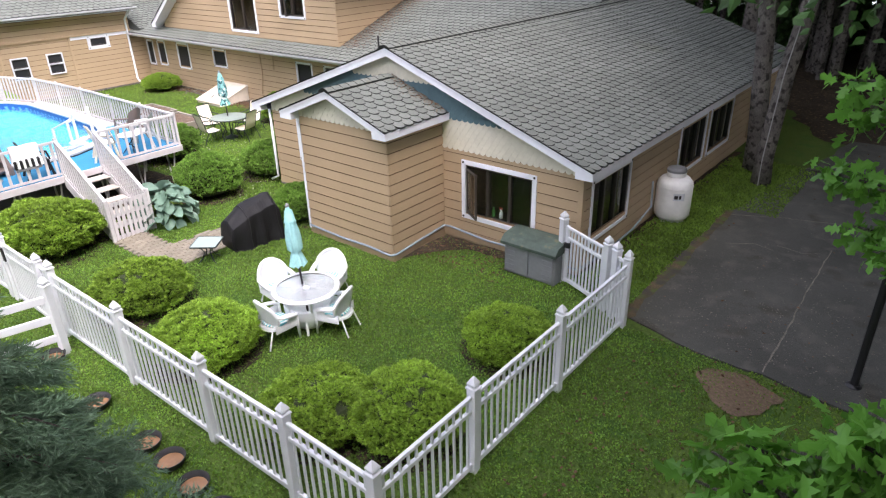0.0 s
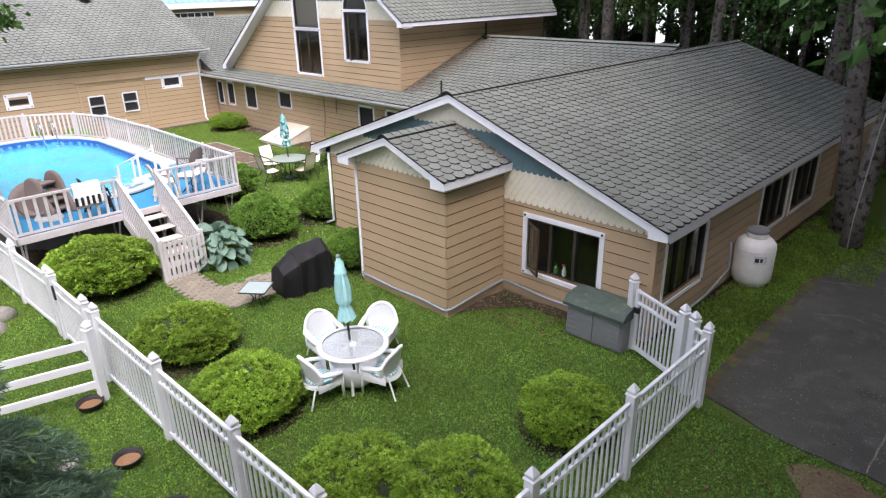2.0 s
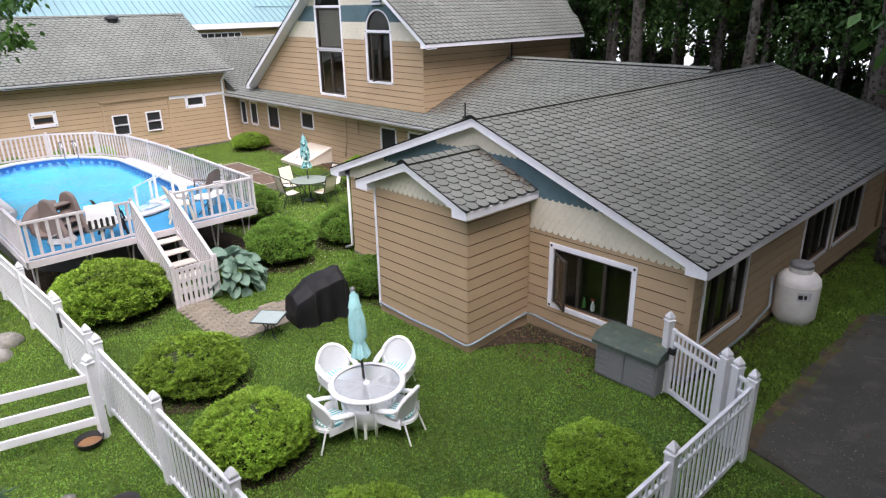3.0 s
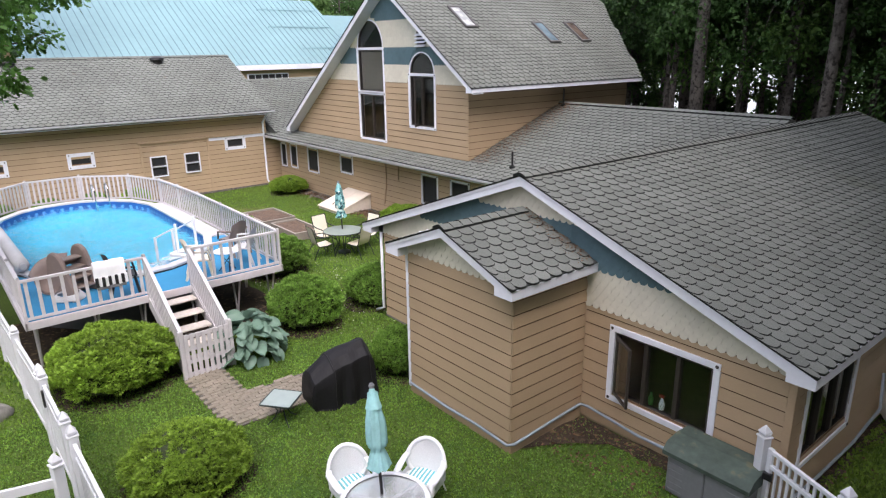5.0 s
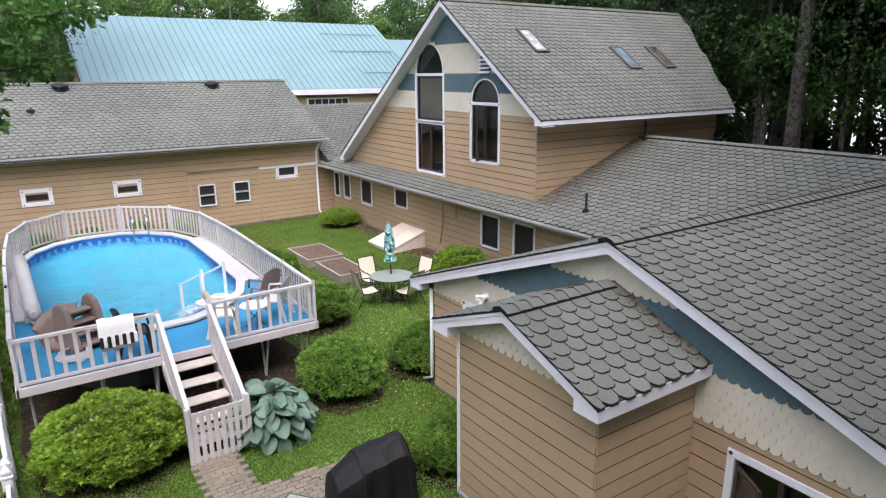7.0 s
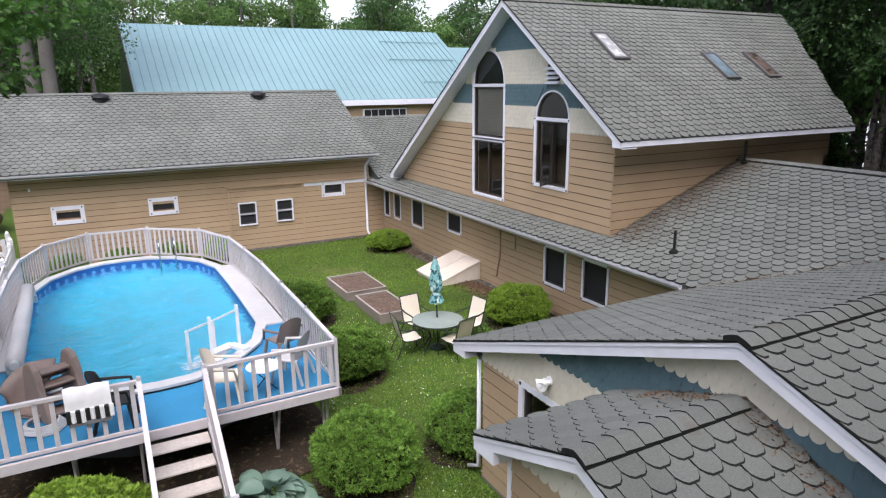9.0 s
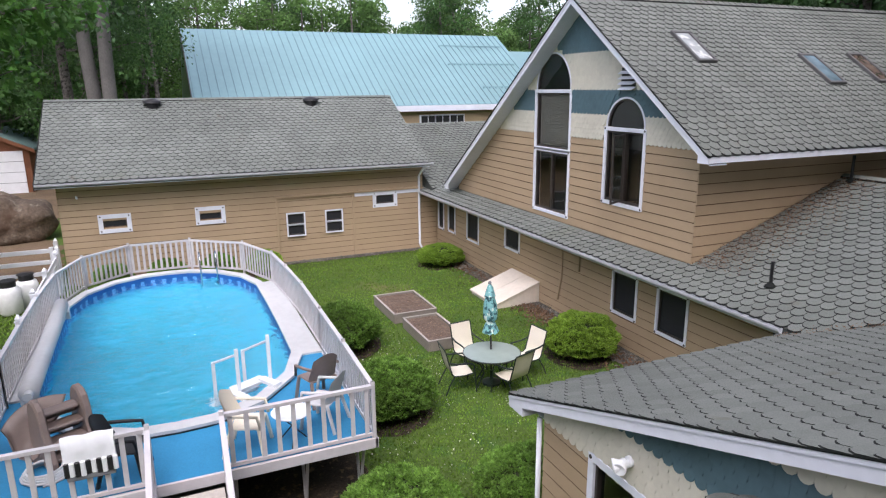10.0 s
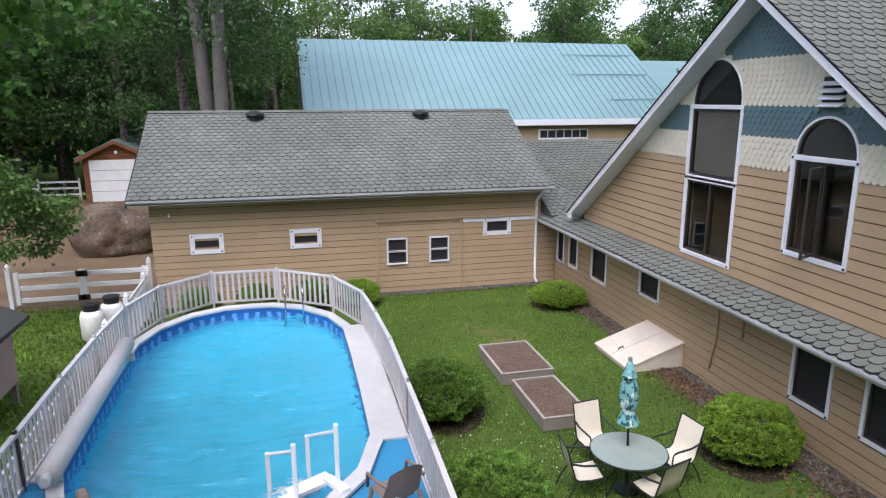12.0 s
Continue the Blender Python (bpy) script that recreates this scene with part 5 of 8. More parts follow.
def sprays(cent, way, size, rs, kind="fan"):
    """Small leaf sprays at cent, pointing along way: two crossing pointed blades each. Returns mesh arrays."""
    k = len(cent)
    ref = unit_rows(rs, k)
    side = np.cross(way, ref)
    side /= np.linalg.norm(side, axis=1)[:, None] + 1e-9
    nrm = np.cross(side, way)
    size = np.asarray(size)[:, None]
    if kind == "fan":
        # a flat forked spray: stem and three fingers
        prof = [(0.0, 0.0), (-0.3, 0.5), (-0.08, 1.0), (0.1, 0.72), (0.3, 0.5)]
    elif kind == "leaf":
        prof = [(0.0, 0.0), (-0.3, 0.25), (-0.5, 0.3), (-0.32, 0.55), (-0.3, 0.8), (0.0, 1.0), (0.3, 0.8), (0.32, 0.55), (0.5, 0.3), (0.3, 0.25)]
    elif kind == "frond":
        prof = [(0.0, 0.0), (-0.3, 0.45), (-0.24, 0.8), (0.0, 1.0), (0.16, 0.72), (0.34, 0.5)]
    elif kind == "plume":
        # a flat spray of three narrow fingers
        prof = [(0.0, 0.0), (-0.3, 0.66), (-0.1, 0.5), (-0.02, 1.0), (0.1, 0.55), (0.3, 0.74), (0.12, 0.28)]
    elif kind == "rhomb":
        prof = [(0.0, 0.0), (-0.33, 0.45), (0.0, 1.0), (0.33, 0.45)]
    elif kind == "lobed":
        # a lobed oak leaf
        prof = [(0.0, 0.0), (-0.08, 0.18), (-0.3, 0.26), (-0.13, 0.38), (-0.4, 0.58), (-0.15, 0.64), (-0.22, 0.86), (0.0, 1.0),
                (0.22, 0.86), (0.15, 0.64), (0.4, 0.58), (0.13, 0.38), (0.3, 0.26), (0.08, 0.18)]
    elif kind == "oval":
        prof = [(0.0, 0.0), (-0.28, 0.35), (-0.22, 0.7), (0.0, 1.0), (0.22, 0.7), (0.28, 0.35)]
    else:
        prof = [(0.0, 0.0), (-0.075, 0.5), (0.0, 1.0), (0.075, 0.5)]
    m = len(prof)
    vs = np.zeros((k, m, 3))
    for i, (a, b) in enumerate(prof):
        bend = nrm * (0.22 * b * b - 0.12 * abs(a))
        vs[:, i] = cent + (side * a + way * b - bend) * size
    fs = (np.arange(k)[:, None] * m + np.arange(m)[None, :])
    return vs.reshape(-1, 3), fs


def arrays_mesh(name, chunks, material):
    me = bpy.data.meshes.new(name)
    v = np.concatenate([c[0] for c in chunks])
    off, faces = 0, []
    for vs, fs in chunks:
        faces += (fs + off).tolist()
        off += len(vs)
    me.from_pydata(v.tolist(), [], faces)
    me.materials.append(material)
    return me


def bush_mesh(seed, count=44000, squash=0.72, size=0.074, clumps=300):
    """A clipped mound of many small domed tufts, each a cluster of short feathery sprays that curl over its rim."""
    rs = np.random.RandomState(seed)
    noise_off = Vector((seed * 3.1, seed * 1.7, 0))
    k = np.arange(clumps)
    zz = 1 - 1.4 * (k + 0.5) / clumps
    aa = k * 2.39996 + rs.normal(0, 0.3, clumps)
    rr = np.sqrt(np.maximum(0, 1 - zz ** 2))
    tuft = np.stack([rr * np.cos(aa), rr * np.sin(aa), zz], 1) + rs.normal(0, 0.035, (clumps, 3))
    tuft /= np.linalg.norm(tuft, axis=1)[:, None]
    high = rs.uniform(-0.02, 0.07, clumps) + np.array([noise.noise(Vector(q) * 2.0 + noise_off) * 0.11 + noise.noise(Vector(q) * 4.5 + noise_off) * 0.05 for q in tuft])
    d = unit_rows(rs, count)
    d[:, 2] = np.where(d[:, 2] < -0.4, -d[:, 2], d[:, 2])
    own = np.concatenate([(q @ tuft.T).argmax(1) for q in np.array_split(d, 8)])
    off = d - tuft[own]
    far = np.linalg.norm(off, axis=1)
    r = 0.97 + high[own] - np.minimum(far / 0.1, 1.6) ** 2 * 0.1 - rs.uniform(0, 1, count) ** 3 * 0.1
    c = d * r[:, None] * np.array([1, 1, squash])
    c[:, 2] = np.maximum(c[:, 2] + squash * 0.82, 0.02)
    way = d * np.array([1, 1, 0.5]) * 0.55 + np.array([0, 0, 0.4]) + off * 9.0 + rs.normal(size=(count, 3)) * 0.3
    way /= np.linalg.norm(way, axis=1)[:, None]
    return sprays(c, way, rs.uniform(0.6, 1.35, count) * size, rs, "plume")


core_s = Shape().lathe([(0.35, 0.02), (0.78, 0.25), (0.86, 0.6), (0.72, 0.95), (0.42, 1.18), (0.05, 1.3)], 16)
# core coloured dark to give the deep shadow between tufts
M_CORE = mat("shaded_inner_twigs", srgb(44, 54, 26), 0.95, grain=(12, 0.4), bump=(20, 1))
BUSHES = [arrays_mesh("foliage", [bush_mesh(s)], M_BUSH) for s in (3, 4, 5)]
BUSHES_D = [arrays_mesh("foliage", [bush_mesh(s, 38000, 0.75)], M_BUSHD) for s in (7, 8)]
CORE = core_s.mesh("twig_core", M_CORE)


def bush(x, y, r, h=1.0, dark=False, i=0, turn=0.0):
    b = thing("bush", "dense rounded evergreen shrub clipped to a mound" if not dark else "rounded dark green evergreen shrub", "bush",
              pose(x, y, G0, 0, 0, turn) @ Matrix.Diagonal((r, r, r * h, 1)), "clipped shrubs")
    lst = BUSHES_D if dark else BUSHES
    part("foliage", lst[i % len(lst)], None, b)
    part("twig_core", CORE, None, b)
    sheet("soil_bed", blob_edge([(x + r * 1.02 * math.cos(k * 0.5236), y + r * 1.02 * math.sin(k * 0.5236)) for k in range(12)], 0.14, 0.15, i), G0 + 0.005, M_SOIL, "bare brown soil round a shrub", "soil")
    return b


for i, (x, y, r, h, dk) in enumerate([(-14.05, 5.5, 1.12, 0.74, 0), (-10.15, 5.5, 0.87, 0.72, 0), (-7.75, 5.35, 0.82, 0.74, 0), (-5.0, 5.28, 0.78, 0.74, 0), (-3.95, 5.95, 0.8, 0.8, 0), (-3.9, 8.3, 0.72, 0.76, 0),
                                      (-10.95, 9.95, 0.62, 1.0, 1), (-14.2, 9.6, 0.86, 0.94, 1), (-14.3, 11.6, 0.78, 0.85, 1), (-18.0, 10.7, 0.9, 0.85, 1), (-27.6, 15.9, 0.82, 0.68, 0), (-21.6, 10.75, 0.92, 0.85, 1),
                                      (-18.8, 15.75, 0.85, 0.88, 0), (-29.2, 5.3, 0.6, 1.0, 1), (-29.2, 6.9, 0.6, 1.0, 1), (-29.2, 8.5, 0.6, 1.0, 1), (-29.2, 10.0, 0.6, 1.0, 0)]):
    bush(x, y, r, h, bool(dk), i, i * 47.0)


def branch(s, a, b, r0, r1, rs, k=5, wob=0.12):
    a, b = Vector(a), Vector(b)
    L = (b - a).length
    pts = [a.lerp(b, i / k) + (Vector(rs.normal(size=3)) * wob * L * 0.2 if 0 < i < k else Vector()) for i in range(k + 1)]
    s.rod(pts, [r0 + (r1 - r0) * i / k for i in range(k + 1)], 7)
    return pts


def broad_tree(seed, h, crown0, rad, leaves, trunk_r=0.2, leaf=0.16, lean=(0, 0), kind="oval", forks=9):
    """Trunk, limbs and a crown of many leaves in clumps. Returns (wood mesh, crown mesh)."""
    rs = np.random.RandomState(seed)
    w = Shape()
    top = Vector((lean[0], lean[1], h))
    trunk = [Vector((lean[0] * t ** 1.3 + rs.normal() * 0.05 * (0 < t), lean[1] * t ** 1.3 + rs.normal() * 0.05 * (0 < t), h * t)) for t in (0, 0.04, 0.15, 0.3, 0.45, 0.6, 0.75, 0.9, 1.0)]
    rr = [trunk_r * k for k in (1.3, 1.08, 1.0, 0.92, 0.8, 0.66, 0.48, 0.28, 0.1)]
    w.rod(trunk, rr, 12)
    clumps = []
    for i in range(forks):
        t = crown0 + (0.97 - crown0) * (i + 0.5) / forks
        j = min(int(t * 8), 7)
        base = trunk[j].lerp(trunk[j + 1], 0.5)
        base.z = h * t
        a = i * 2.4 + rs.uniform(0, 0.8)
        spread = rad * (1.05 - 0.55 * ((t - crown0) / (1 - crown0)) ** 1.5) * rs.uniform(0.75, 1.1)
        tip = base + Vector((math.cos(a) * spread, math.sin(a) * spread, rs.uniform(-0.05, 0.35) * spread))
        pts = branch(w, base, tip, trunk_r * 0.36 * (1.1 - t * 0.6), 0.015, rs)
        for q in pts[2:]:
            clumps.append((q, 0.34 * spread + 0.25))
        for kk in range(2):
            q0 = pts[2 + kk]
            tip2 = q0 + Vector(rs.normal(size=3)) * spread * 0.4
            branch(w, q0, tip2, 0.03, 0.008, rs, 3)
            clumps.append((tip2, 0.28 * spread + 0.25))
    clumps.append((top, 0.3 * rad))
    wt = np.array([c[1] ** 2 for c in clumps])
    pick = rs.choice(len(clumps), leaves, p=wt / wt.sum())
    cen = np.array([tuple(c[0]) for c in clumps])[pick]
    rad_ = np.array([c[1] for c in clumps])[pick]
    d = unit_rows(rs, leaves)
    rr_ = rs.uniform(0.25, 1, leaves) ** 0.5
    c = cen + d * (rad_ * rr_)[:, None] * np.array([1, 1, 0.7])
    way = d * 0.6 + rs.normal(size=(leaves, 3)) * 0.6 + np.array([0, 0, -0.35])
    way /= np.linalg.norm(way, axis=1)[:, None]
    return w, sprays(c, way, rs.uniform(0.7, 1.3, leaves) * leaf, rs, kind)


def tree(name, label, x, y, meshes, turn=0.0, s=1.0, group=""):
    t = thing(name, label, "tree", pose(x, y, G0 - 0.05, 0, 0, turn) @ Matrix.Diagonal((s, s, s, 1)), group)
    part("trunk", meshes[0], None, t)
    part("crown", meshes[1], None, t)
    return t


def make_tree(seed, leaf_m, **kw):
    w, c = broad_tree(seed, **kw)
    return w.mesh("trunk", M_BARK, True), arrays_mesh("crown", [c], leaf_m)


T_FAR = [make_tree(21, M_LEAF, h=15, crown0=0.2, rad=4.2, leaves=10000, trunk_r=0.24, leaf=0.26, forks=16, kind="rhomb"),
         make_tree(22, M_LEAF2, h=17, crown0=0.25, rad=4.0, leaves=10000, trunk_r=0.26, leaf=0.26, forks=16, kind="rhomb"),
         make_tree(23, M_PINE, h=19, crown0=0.35, rad=3.2, leaves=10000, trunk_r=0.27, leaf=0.3, forks=18, kind="fan")]
T_TALL = [make_tree(31, M_LEAF2, h=21, crown0=0.42, rad=5.0, leaves=30000, trunk_r=0.3, leaf=0.16, forks=18, kind="rhomb"),
          make_tree(32, M_PINE, h=22, crown0=0.45, rad=4.2, leaves=30000, trunk_r=0.23, leaf=0.17, forks=18, kind="fan")]
rng = random.Random(5)
far_spots = []
for i in range(19):         # behind the metal-roofed hall
    far_spots.append((-68 - rng.uniform(0, 16), -22 + i * 4.2 + rng.uniform(-1, 1)))
for i in range(9):
    far_spots.append((-52 - rng.uniform(0, 10), -26 + i * 3.0 + rng.uniform(-0.8, 0.8)))
for i in range(20):         # between the house and the lake
    far_spots.append((-34 + i * 2.1 + rng.uniform(-0.6, 0.6), 31 + rng.uniform(0, 12)))
for i, (x, y) in enumerate(far_spots):
    k = rng.randrange(3)
    tree("tree", ("leafy green woodland tree", "dark leafy woodland tree", "tall dark pine with a bare lower trunk")[k], x, y, T_FAR[k], rng.uniform(0, 360), rng.uniform(0.8, 1.2), "woodland trees")
# tall trees, several added unseen, shade the drive and low roof's far half
for x, y, k, a in ((3.5, 14.5, 0, 80), (6.5, 10.0, 1, 150), (4.5, 20.0, 0, 200), (0.5, 25.0, 1, 10), (-6.5, 29.0, 0, 120), (-11.5, 30.0, 1, 300), (-17.5, 31.5, 0, 33), (8.0, 4.5, 0, 70), (5.5, 26.0, 1, 66), (6.5, -2.5, 0, 12), (11.0, 1.0, 0, 240), (11.5, 13.0, 0, 333)):
    tree("tree", "tall tree with a rough grey trunk beside the drive", x, y, T_TALL[k], a, 1.0, "tall trees")
M_PIPE_ = mat("pale_grey_conduit", srgb(150, 150, 146), 0.6, grain=(20, 0.08), bump=(40, 0.05))
lw_, lc_ = broad_tree(35, h=19, crown0=0.45, rad=4.2, leaves=16000, trunk_r=0.2, leaf=0.16, lean=(1.6, 0.6), forks=14)
tree("tree", "leaning tree with a rough grey trunk beside the house", -2.85, 18.65, (lw_.mesh("trunk", M_BARK, True), arrays_mesh("crown", [lc_], M_LEAF2)), 0, 1.0, "tall trees")
M_BARK2 = mat("pale_grey_pine_bark", srgb(110, 107, 103), 0.95, grain=(9, 0.25), stain=(1, 0.15), bump=(12, 1.0), streak=(6, 6, 1.2))
uw_, uc_ = broad_tree(36, h=22, crown0=0.45, rad=4.2, leaves=24000, trunk_r=0.225, leaf=0.17, lean=(-3.0, 0.3), forks=18, kind="fan")
tree("tree", "tall tree with a rough grey trunk beside the house wall", -3.35, 19.75, (uw_.mesh("trunk", M_BARK, True), arrays_mesh("crown", [uc_], M_PINE)), 0, 1.0, "tall trees")
grips = [min(lw_.v[i * 12:i * 12 + 12], key=lambda q: q[1]) for i in range(4)]
cb = thing("cable", "pale cable running up the trunk of the leaning tree", "cable", pose(-2.85, 18.65, G0))
part("lead", Shape().rod([(p[0], p[1] - 0.012, p[2]) for p in grips], 0.014, 6), M_PIPE_, cb)
part("junction_box", Shape().box((grips[2][0] - 0.05, grips[2][1] - 0.07, 1.25), (grips[2][0] + 0.05, grips[2][1] + 0.02, 1.42), 0.008), M_PIPE_, cb)
for x, y, ly, seed in ((-43.3, 4.6, -0.9, 61), (-42.9, 5.02, 0.5, 62)):
    pw, pc = broad_tree(seed, h=24, crown0=0.52, rad=4.4, leaves=12000, trunk_r=0.34, leaf=0.26, lean=(0.2, ly), forks=16, kind="fan")
    tree("tree", "tall grey-barked pine standing in a pair behind the garage", x, y, (pw.mesh("trunk", M_BARK2, True), arrays_mesh("crown", [pc], M_PINE)), 0, 1.0, "tall trees")
tree("tree", "tall grey-barked pine behind the garage", -46.0, 3.0, T_TALL[0], 44, 0.9, "tall trees")


# ---------------------------------------------------------------- woods in the distance
def woods(label, spots, per, leaf, seed, leaf_m):
    """Many trees in one sheet of wood: trunks and clumped leaves. spots: (x, y, height, crown's foot, radius)."""
    rs = np.random.RandomState(seed)
    w = Shape()
    cc, ww = [], []
    for x, y, h, foot, r in spots:
        lx, ly = rs.normal(0, 0.5, 2)
        w.rod([(x, y, G0 - 0.1), (x + lx * 0.3, y + ly * 0.3, h * 0.4), (x + lx, y + ly, h * 0.9)], [r * 0.06 + 0.05, r * 0.045 + 0.03, 0.03], 6)
        k = 15
        t = rs.uniform(0, 1, k)
        a = rs.uniform(0, 2 * math.pi, k)
        rad = r * np.sin(np.pi * (0.12 + 0.8 * t)) * rs.uniform(0.45, 1.05, k)
        cen = np.stack([x + lx * t + rad * np.cos(a), y + ly * t + rad * np.sin(a), foot + (h - foot) * t], 1)
        size = r * rs.uniform(0.28, 0.5, k)
        pick = rs.randint(0, k, per)
        d = unit_rows(rs, per)
        cc.append(cen[pick] + d * (size[pick] * rs.uniform(0.3, 1, per) ** 0.5)[:, None] * np.array([1, 1, 0.62]))
        v = d * 0.5 + rs.normal(size=(per, 3)) * 0.5 + np.array([0, 0, -0.25])
        ww.append(v / np.linalg.norm(v, axis=1)[:, None])
    cc, ww = np.concatenate(cc), np.concatenate(ww)
    vs, fs = sprays(cc, ww, rs.uniform(0.6, 1.4, len(cc)) * leaf, rs, "rhomb")
    n0 = len(w.v)
    me = bpy.data.meshes.new("far_woods")
    me.from_pydata([tuple(q) for q in w.v] + vs.tolist(), [], list(w.f) + (fs + n0).tolist())
    me.materials.append(M_BARK)
    me.materials.append(leaf_m)
    me.polygons.foreach_set("material_index", [0] * len(w.f) + [1] * len(fs))
    tagged(part("far_woods", me, None, kind="stuff"), label, "woods")


rng = random.Random(9)
spots = []
for i in range(6):          # mostly unseen, added over the drive and the ground beside it
    for j in range(13):
        x, y = 5.5 + i * 3.6 + rng.uniform(-1, 1), -13 + j * 4.2 + rng.uniform(-1.2, 1.2)
        spots.append((x, y, rng.uniform(15, 20), 7.0, rng.uniform(3.0, 4.0)))
for i in range(12):
    spots.append((-4 + rng.uniform(0, 9), 28 + i * 1.3, rng.uniform(15, 19), 6.4, rng.uniform(2.8, 3.6)))
# unseen crowns near the start of the way, added for shade
for x, y in ((3.2, 4), (3.5, 7), (5, 0), (6.5, 5), (4.2, 10.5), (6.8, 8.6)):
    spots.append((x, y, rng.uniform(15.5, 18), 9.2, rng.uniform(3.6, 4.3)))
for i in range(34):          # unseen belt of trees behind the fence, added to block low light
    spots.append((-62 + i * 2.0 + rng.uniform(-1, 1), -13 - rng.uniform(0, 7), rng.uniform(15, 20), 2.5, rng.uniform(3.0, 4.0)))
woods("tall leafy trees, mostly unseen, added to shade the drive", spots, 2300, 0.32, 50, M_LEAF2)
spots = []
for i in range(88):         # wooded rise behind the metal-roofed hall
    y = -30 + i * 1.28 + rng.uniform(-1, 1)
    dip = max(0.0, 1 - abs(y - 40) / 22)
    spots.append((-70 - rng.uniform(0, 22), y, rng.uniform(14.5, 18.5) - 4.0 * dip, 0.8, rng.uniform(2.6, 4.0)))
woods("dense green mixed woods behind the metal-roofed building", spots, 2400, 0.3, 51, M_LEAF)
spots = []
for i in range(40):         # nearer, darker trees behind the yard
    spots.append((-58 - rng.uniform(0, 9), -34 + i * 1.05 + rng.uniform(-0.8, 0.8), rng.uniform(13, 18), 1.6, rng.uniform(2.2, 3.4)))
woods("dark shaded woods behind the yard", spots, 2000, 0.28, 52, M_LEAF2)
spots = []
for i in range(70):         # shore
    spots.append((-48 + i * 0.85 + rng.uniform(-0.7, 0.7), rng.uniform(33, 45.5), rng.uniform(13, 19), rng.uniform(3.8, 6.0), rng.uniform(2.2, 3.2)))
    if i % 2:
        spots.append((-48 + i * 0.85 + rng.uniform(-0.7, 0.7), rng.uniform(41, 45.5), rng.uniform(2.4, 4.5), 0.2, rng.uniform(0.9, 1.5)))
for i in range(70):         # slim trunks and low growth in front of the water
    spots.append((-22 + i * 0.45 + rng.uniform(-0.5, 0.5), rng.uniform(32, 45.5), rng.uniform(13, 17), rng.uniform(4.0, 6.5), rng.uniform(1.4, 2.2)))
    spots.append((-22 + i * 0.45 + rng.uniform(-0.5, 0.5), rng.uniform(40, 45.5), rng.uniform(0.8, 1.9), 0.1, rng.uniform(0.8, 1.3)))
woods("dark pines and maples on the shore with the lake behind", spots, 2000, 0.24, 53, M_LEAF2)

# ---------------------------------------------------------------- roof and wall fittings
M_WHITE = mat("white_resin", srgb(236, 238, 240), 0.4, grain=(10, 0.03), stain=(2, 0.04), bump=(60, 0.03))
M_GREYPL = mat("grey_resin_panel", srgb(122, 124, 128), 0.55, grain=(15, 0.05), stain=(1.5, 0.08), bump=(50, 0.05))
M_LID = mat("mossy_green_resin_lid", srgb(70, 84, 76), 0.7, grain=(12, 0.15), stain=(2.5, 0.2), bump=(25, 0.25), extra=[(srgb(104, 104, 84), 5.0, 0.6, 0.7)])
M_COVER = mat("black_grill_cover", srgb(24, 24, 27), 0.6, spec=0.25, grain=(20, 0.1), stain=(2, 0.1), bump=(30, 0.1))
M_AQUA = mat("faded_aqua_canvas", srgb(150, 200, 202), 0.85, grain=(20, 0.06), stain=(2.5, 0.1), bump=(60, 0.1))
M_TROPIC = mat("teal_patterned_canvas", srgb(120, 176, 178), 0.85, grain=(20, 0.06), stain=(2.5, 0.1), bump=(60, 0.1), extra=[(srgb(34, 78, 84), 9.0, 0.5, 0.56), (srgb(206, 222, 214), 7.0, 0.58, 0.62)])
M_SLING = mat("cream_sling_mesh", srgb(222, 214, 196), 0.8, grain=(60, 0.04), stain=(2, 0.06), bump=(160, 0.1))
M_GREENFR = mat("dark_green_metal", srgb(40, 52, 48), 0.4, metal=0.2, grain=(15, 0.08), bump=(40, 0.03))
M_FROST = mat("frosted_table_glass", srgb(146, 160, 154), 0.18, spec=0.7, grain=(6, 0.04), stain=(2, 0.06), bump=(80, 0.05))
# top strips of the beds, paler than their side boards
M_WOODCAP = mat("pale_board_edge", srgb(168, 162, 154), 0.85, grain=(25, 0.12), bump=(40, 0.2))
M_WOODBOX = mat("weathered_grey_board", srgb(136, 128, 119), 0.85, grain=(25, 0.15), stain=(1.5, 0.12), bump=(40, 0.25), streak=(2, 2, 14))
M_BEDSOIL = mat("dry_brown_garden_soil", srgb(96, 80, 68), 0.95, grain=(40, 0.35), stain=(3, 0.15), bump=(45, 1.0), extra=[(srgb(142, 118, 98), 22.0, 0.6, 0.68)])
M_BRICK = mat("worn_buff_grey_paver", srgb(130, 122, 108), 0.9, grain=(30, 0.2), stain=(1.2, 0.12), bump=(60, 0.3), tone=0.12)
M_RUBBER = mat("black_rubber", srgb(36, 36, 38), 0.7, grain=(20, 0.15), bump=(40, 0.1))
M_TEA = mat("muddy_orange_water", srgb(142, 106, 76), 0.25, grain=(10, 0.1), stain=(4, 0.15), bump=(20, 0.02))
M_TANK = mat("white_tank_paint", srgb(226, 226, 224), 0.4, grain=(8, 0.04), stain=(2, 0.08), bump=(40, 0.02))
M_HOSE = mat("grey_blue_hose", srgb(134, 146, 156), 0.5, grain=(30, 0.05), bump=(60, 0.02))
# grey base holds the sky's reflection; pale patches are flaking film
M_SKYGLASS = mat("sky_reflection_and_film_glass", srgb(146, 150, 150), 0.3, spec=0.6, grain=(4, 0.2), stain=(2, 0.3), bump=(20, 0.02), extra=[(srgb(200, 200, 196), 6.0, 0.55, 0.6)])
M_SKY = mat("skylight_frame", srgb(80, 80, 80), 0.6, grain=(15, 0.1), bump=(40, 0.1))
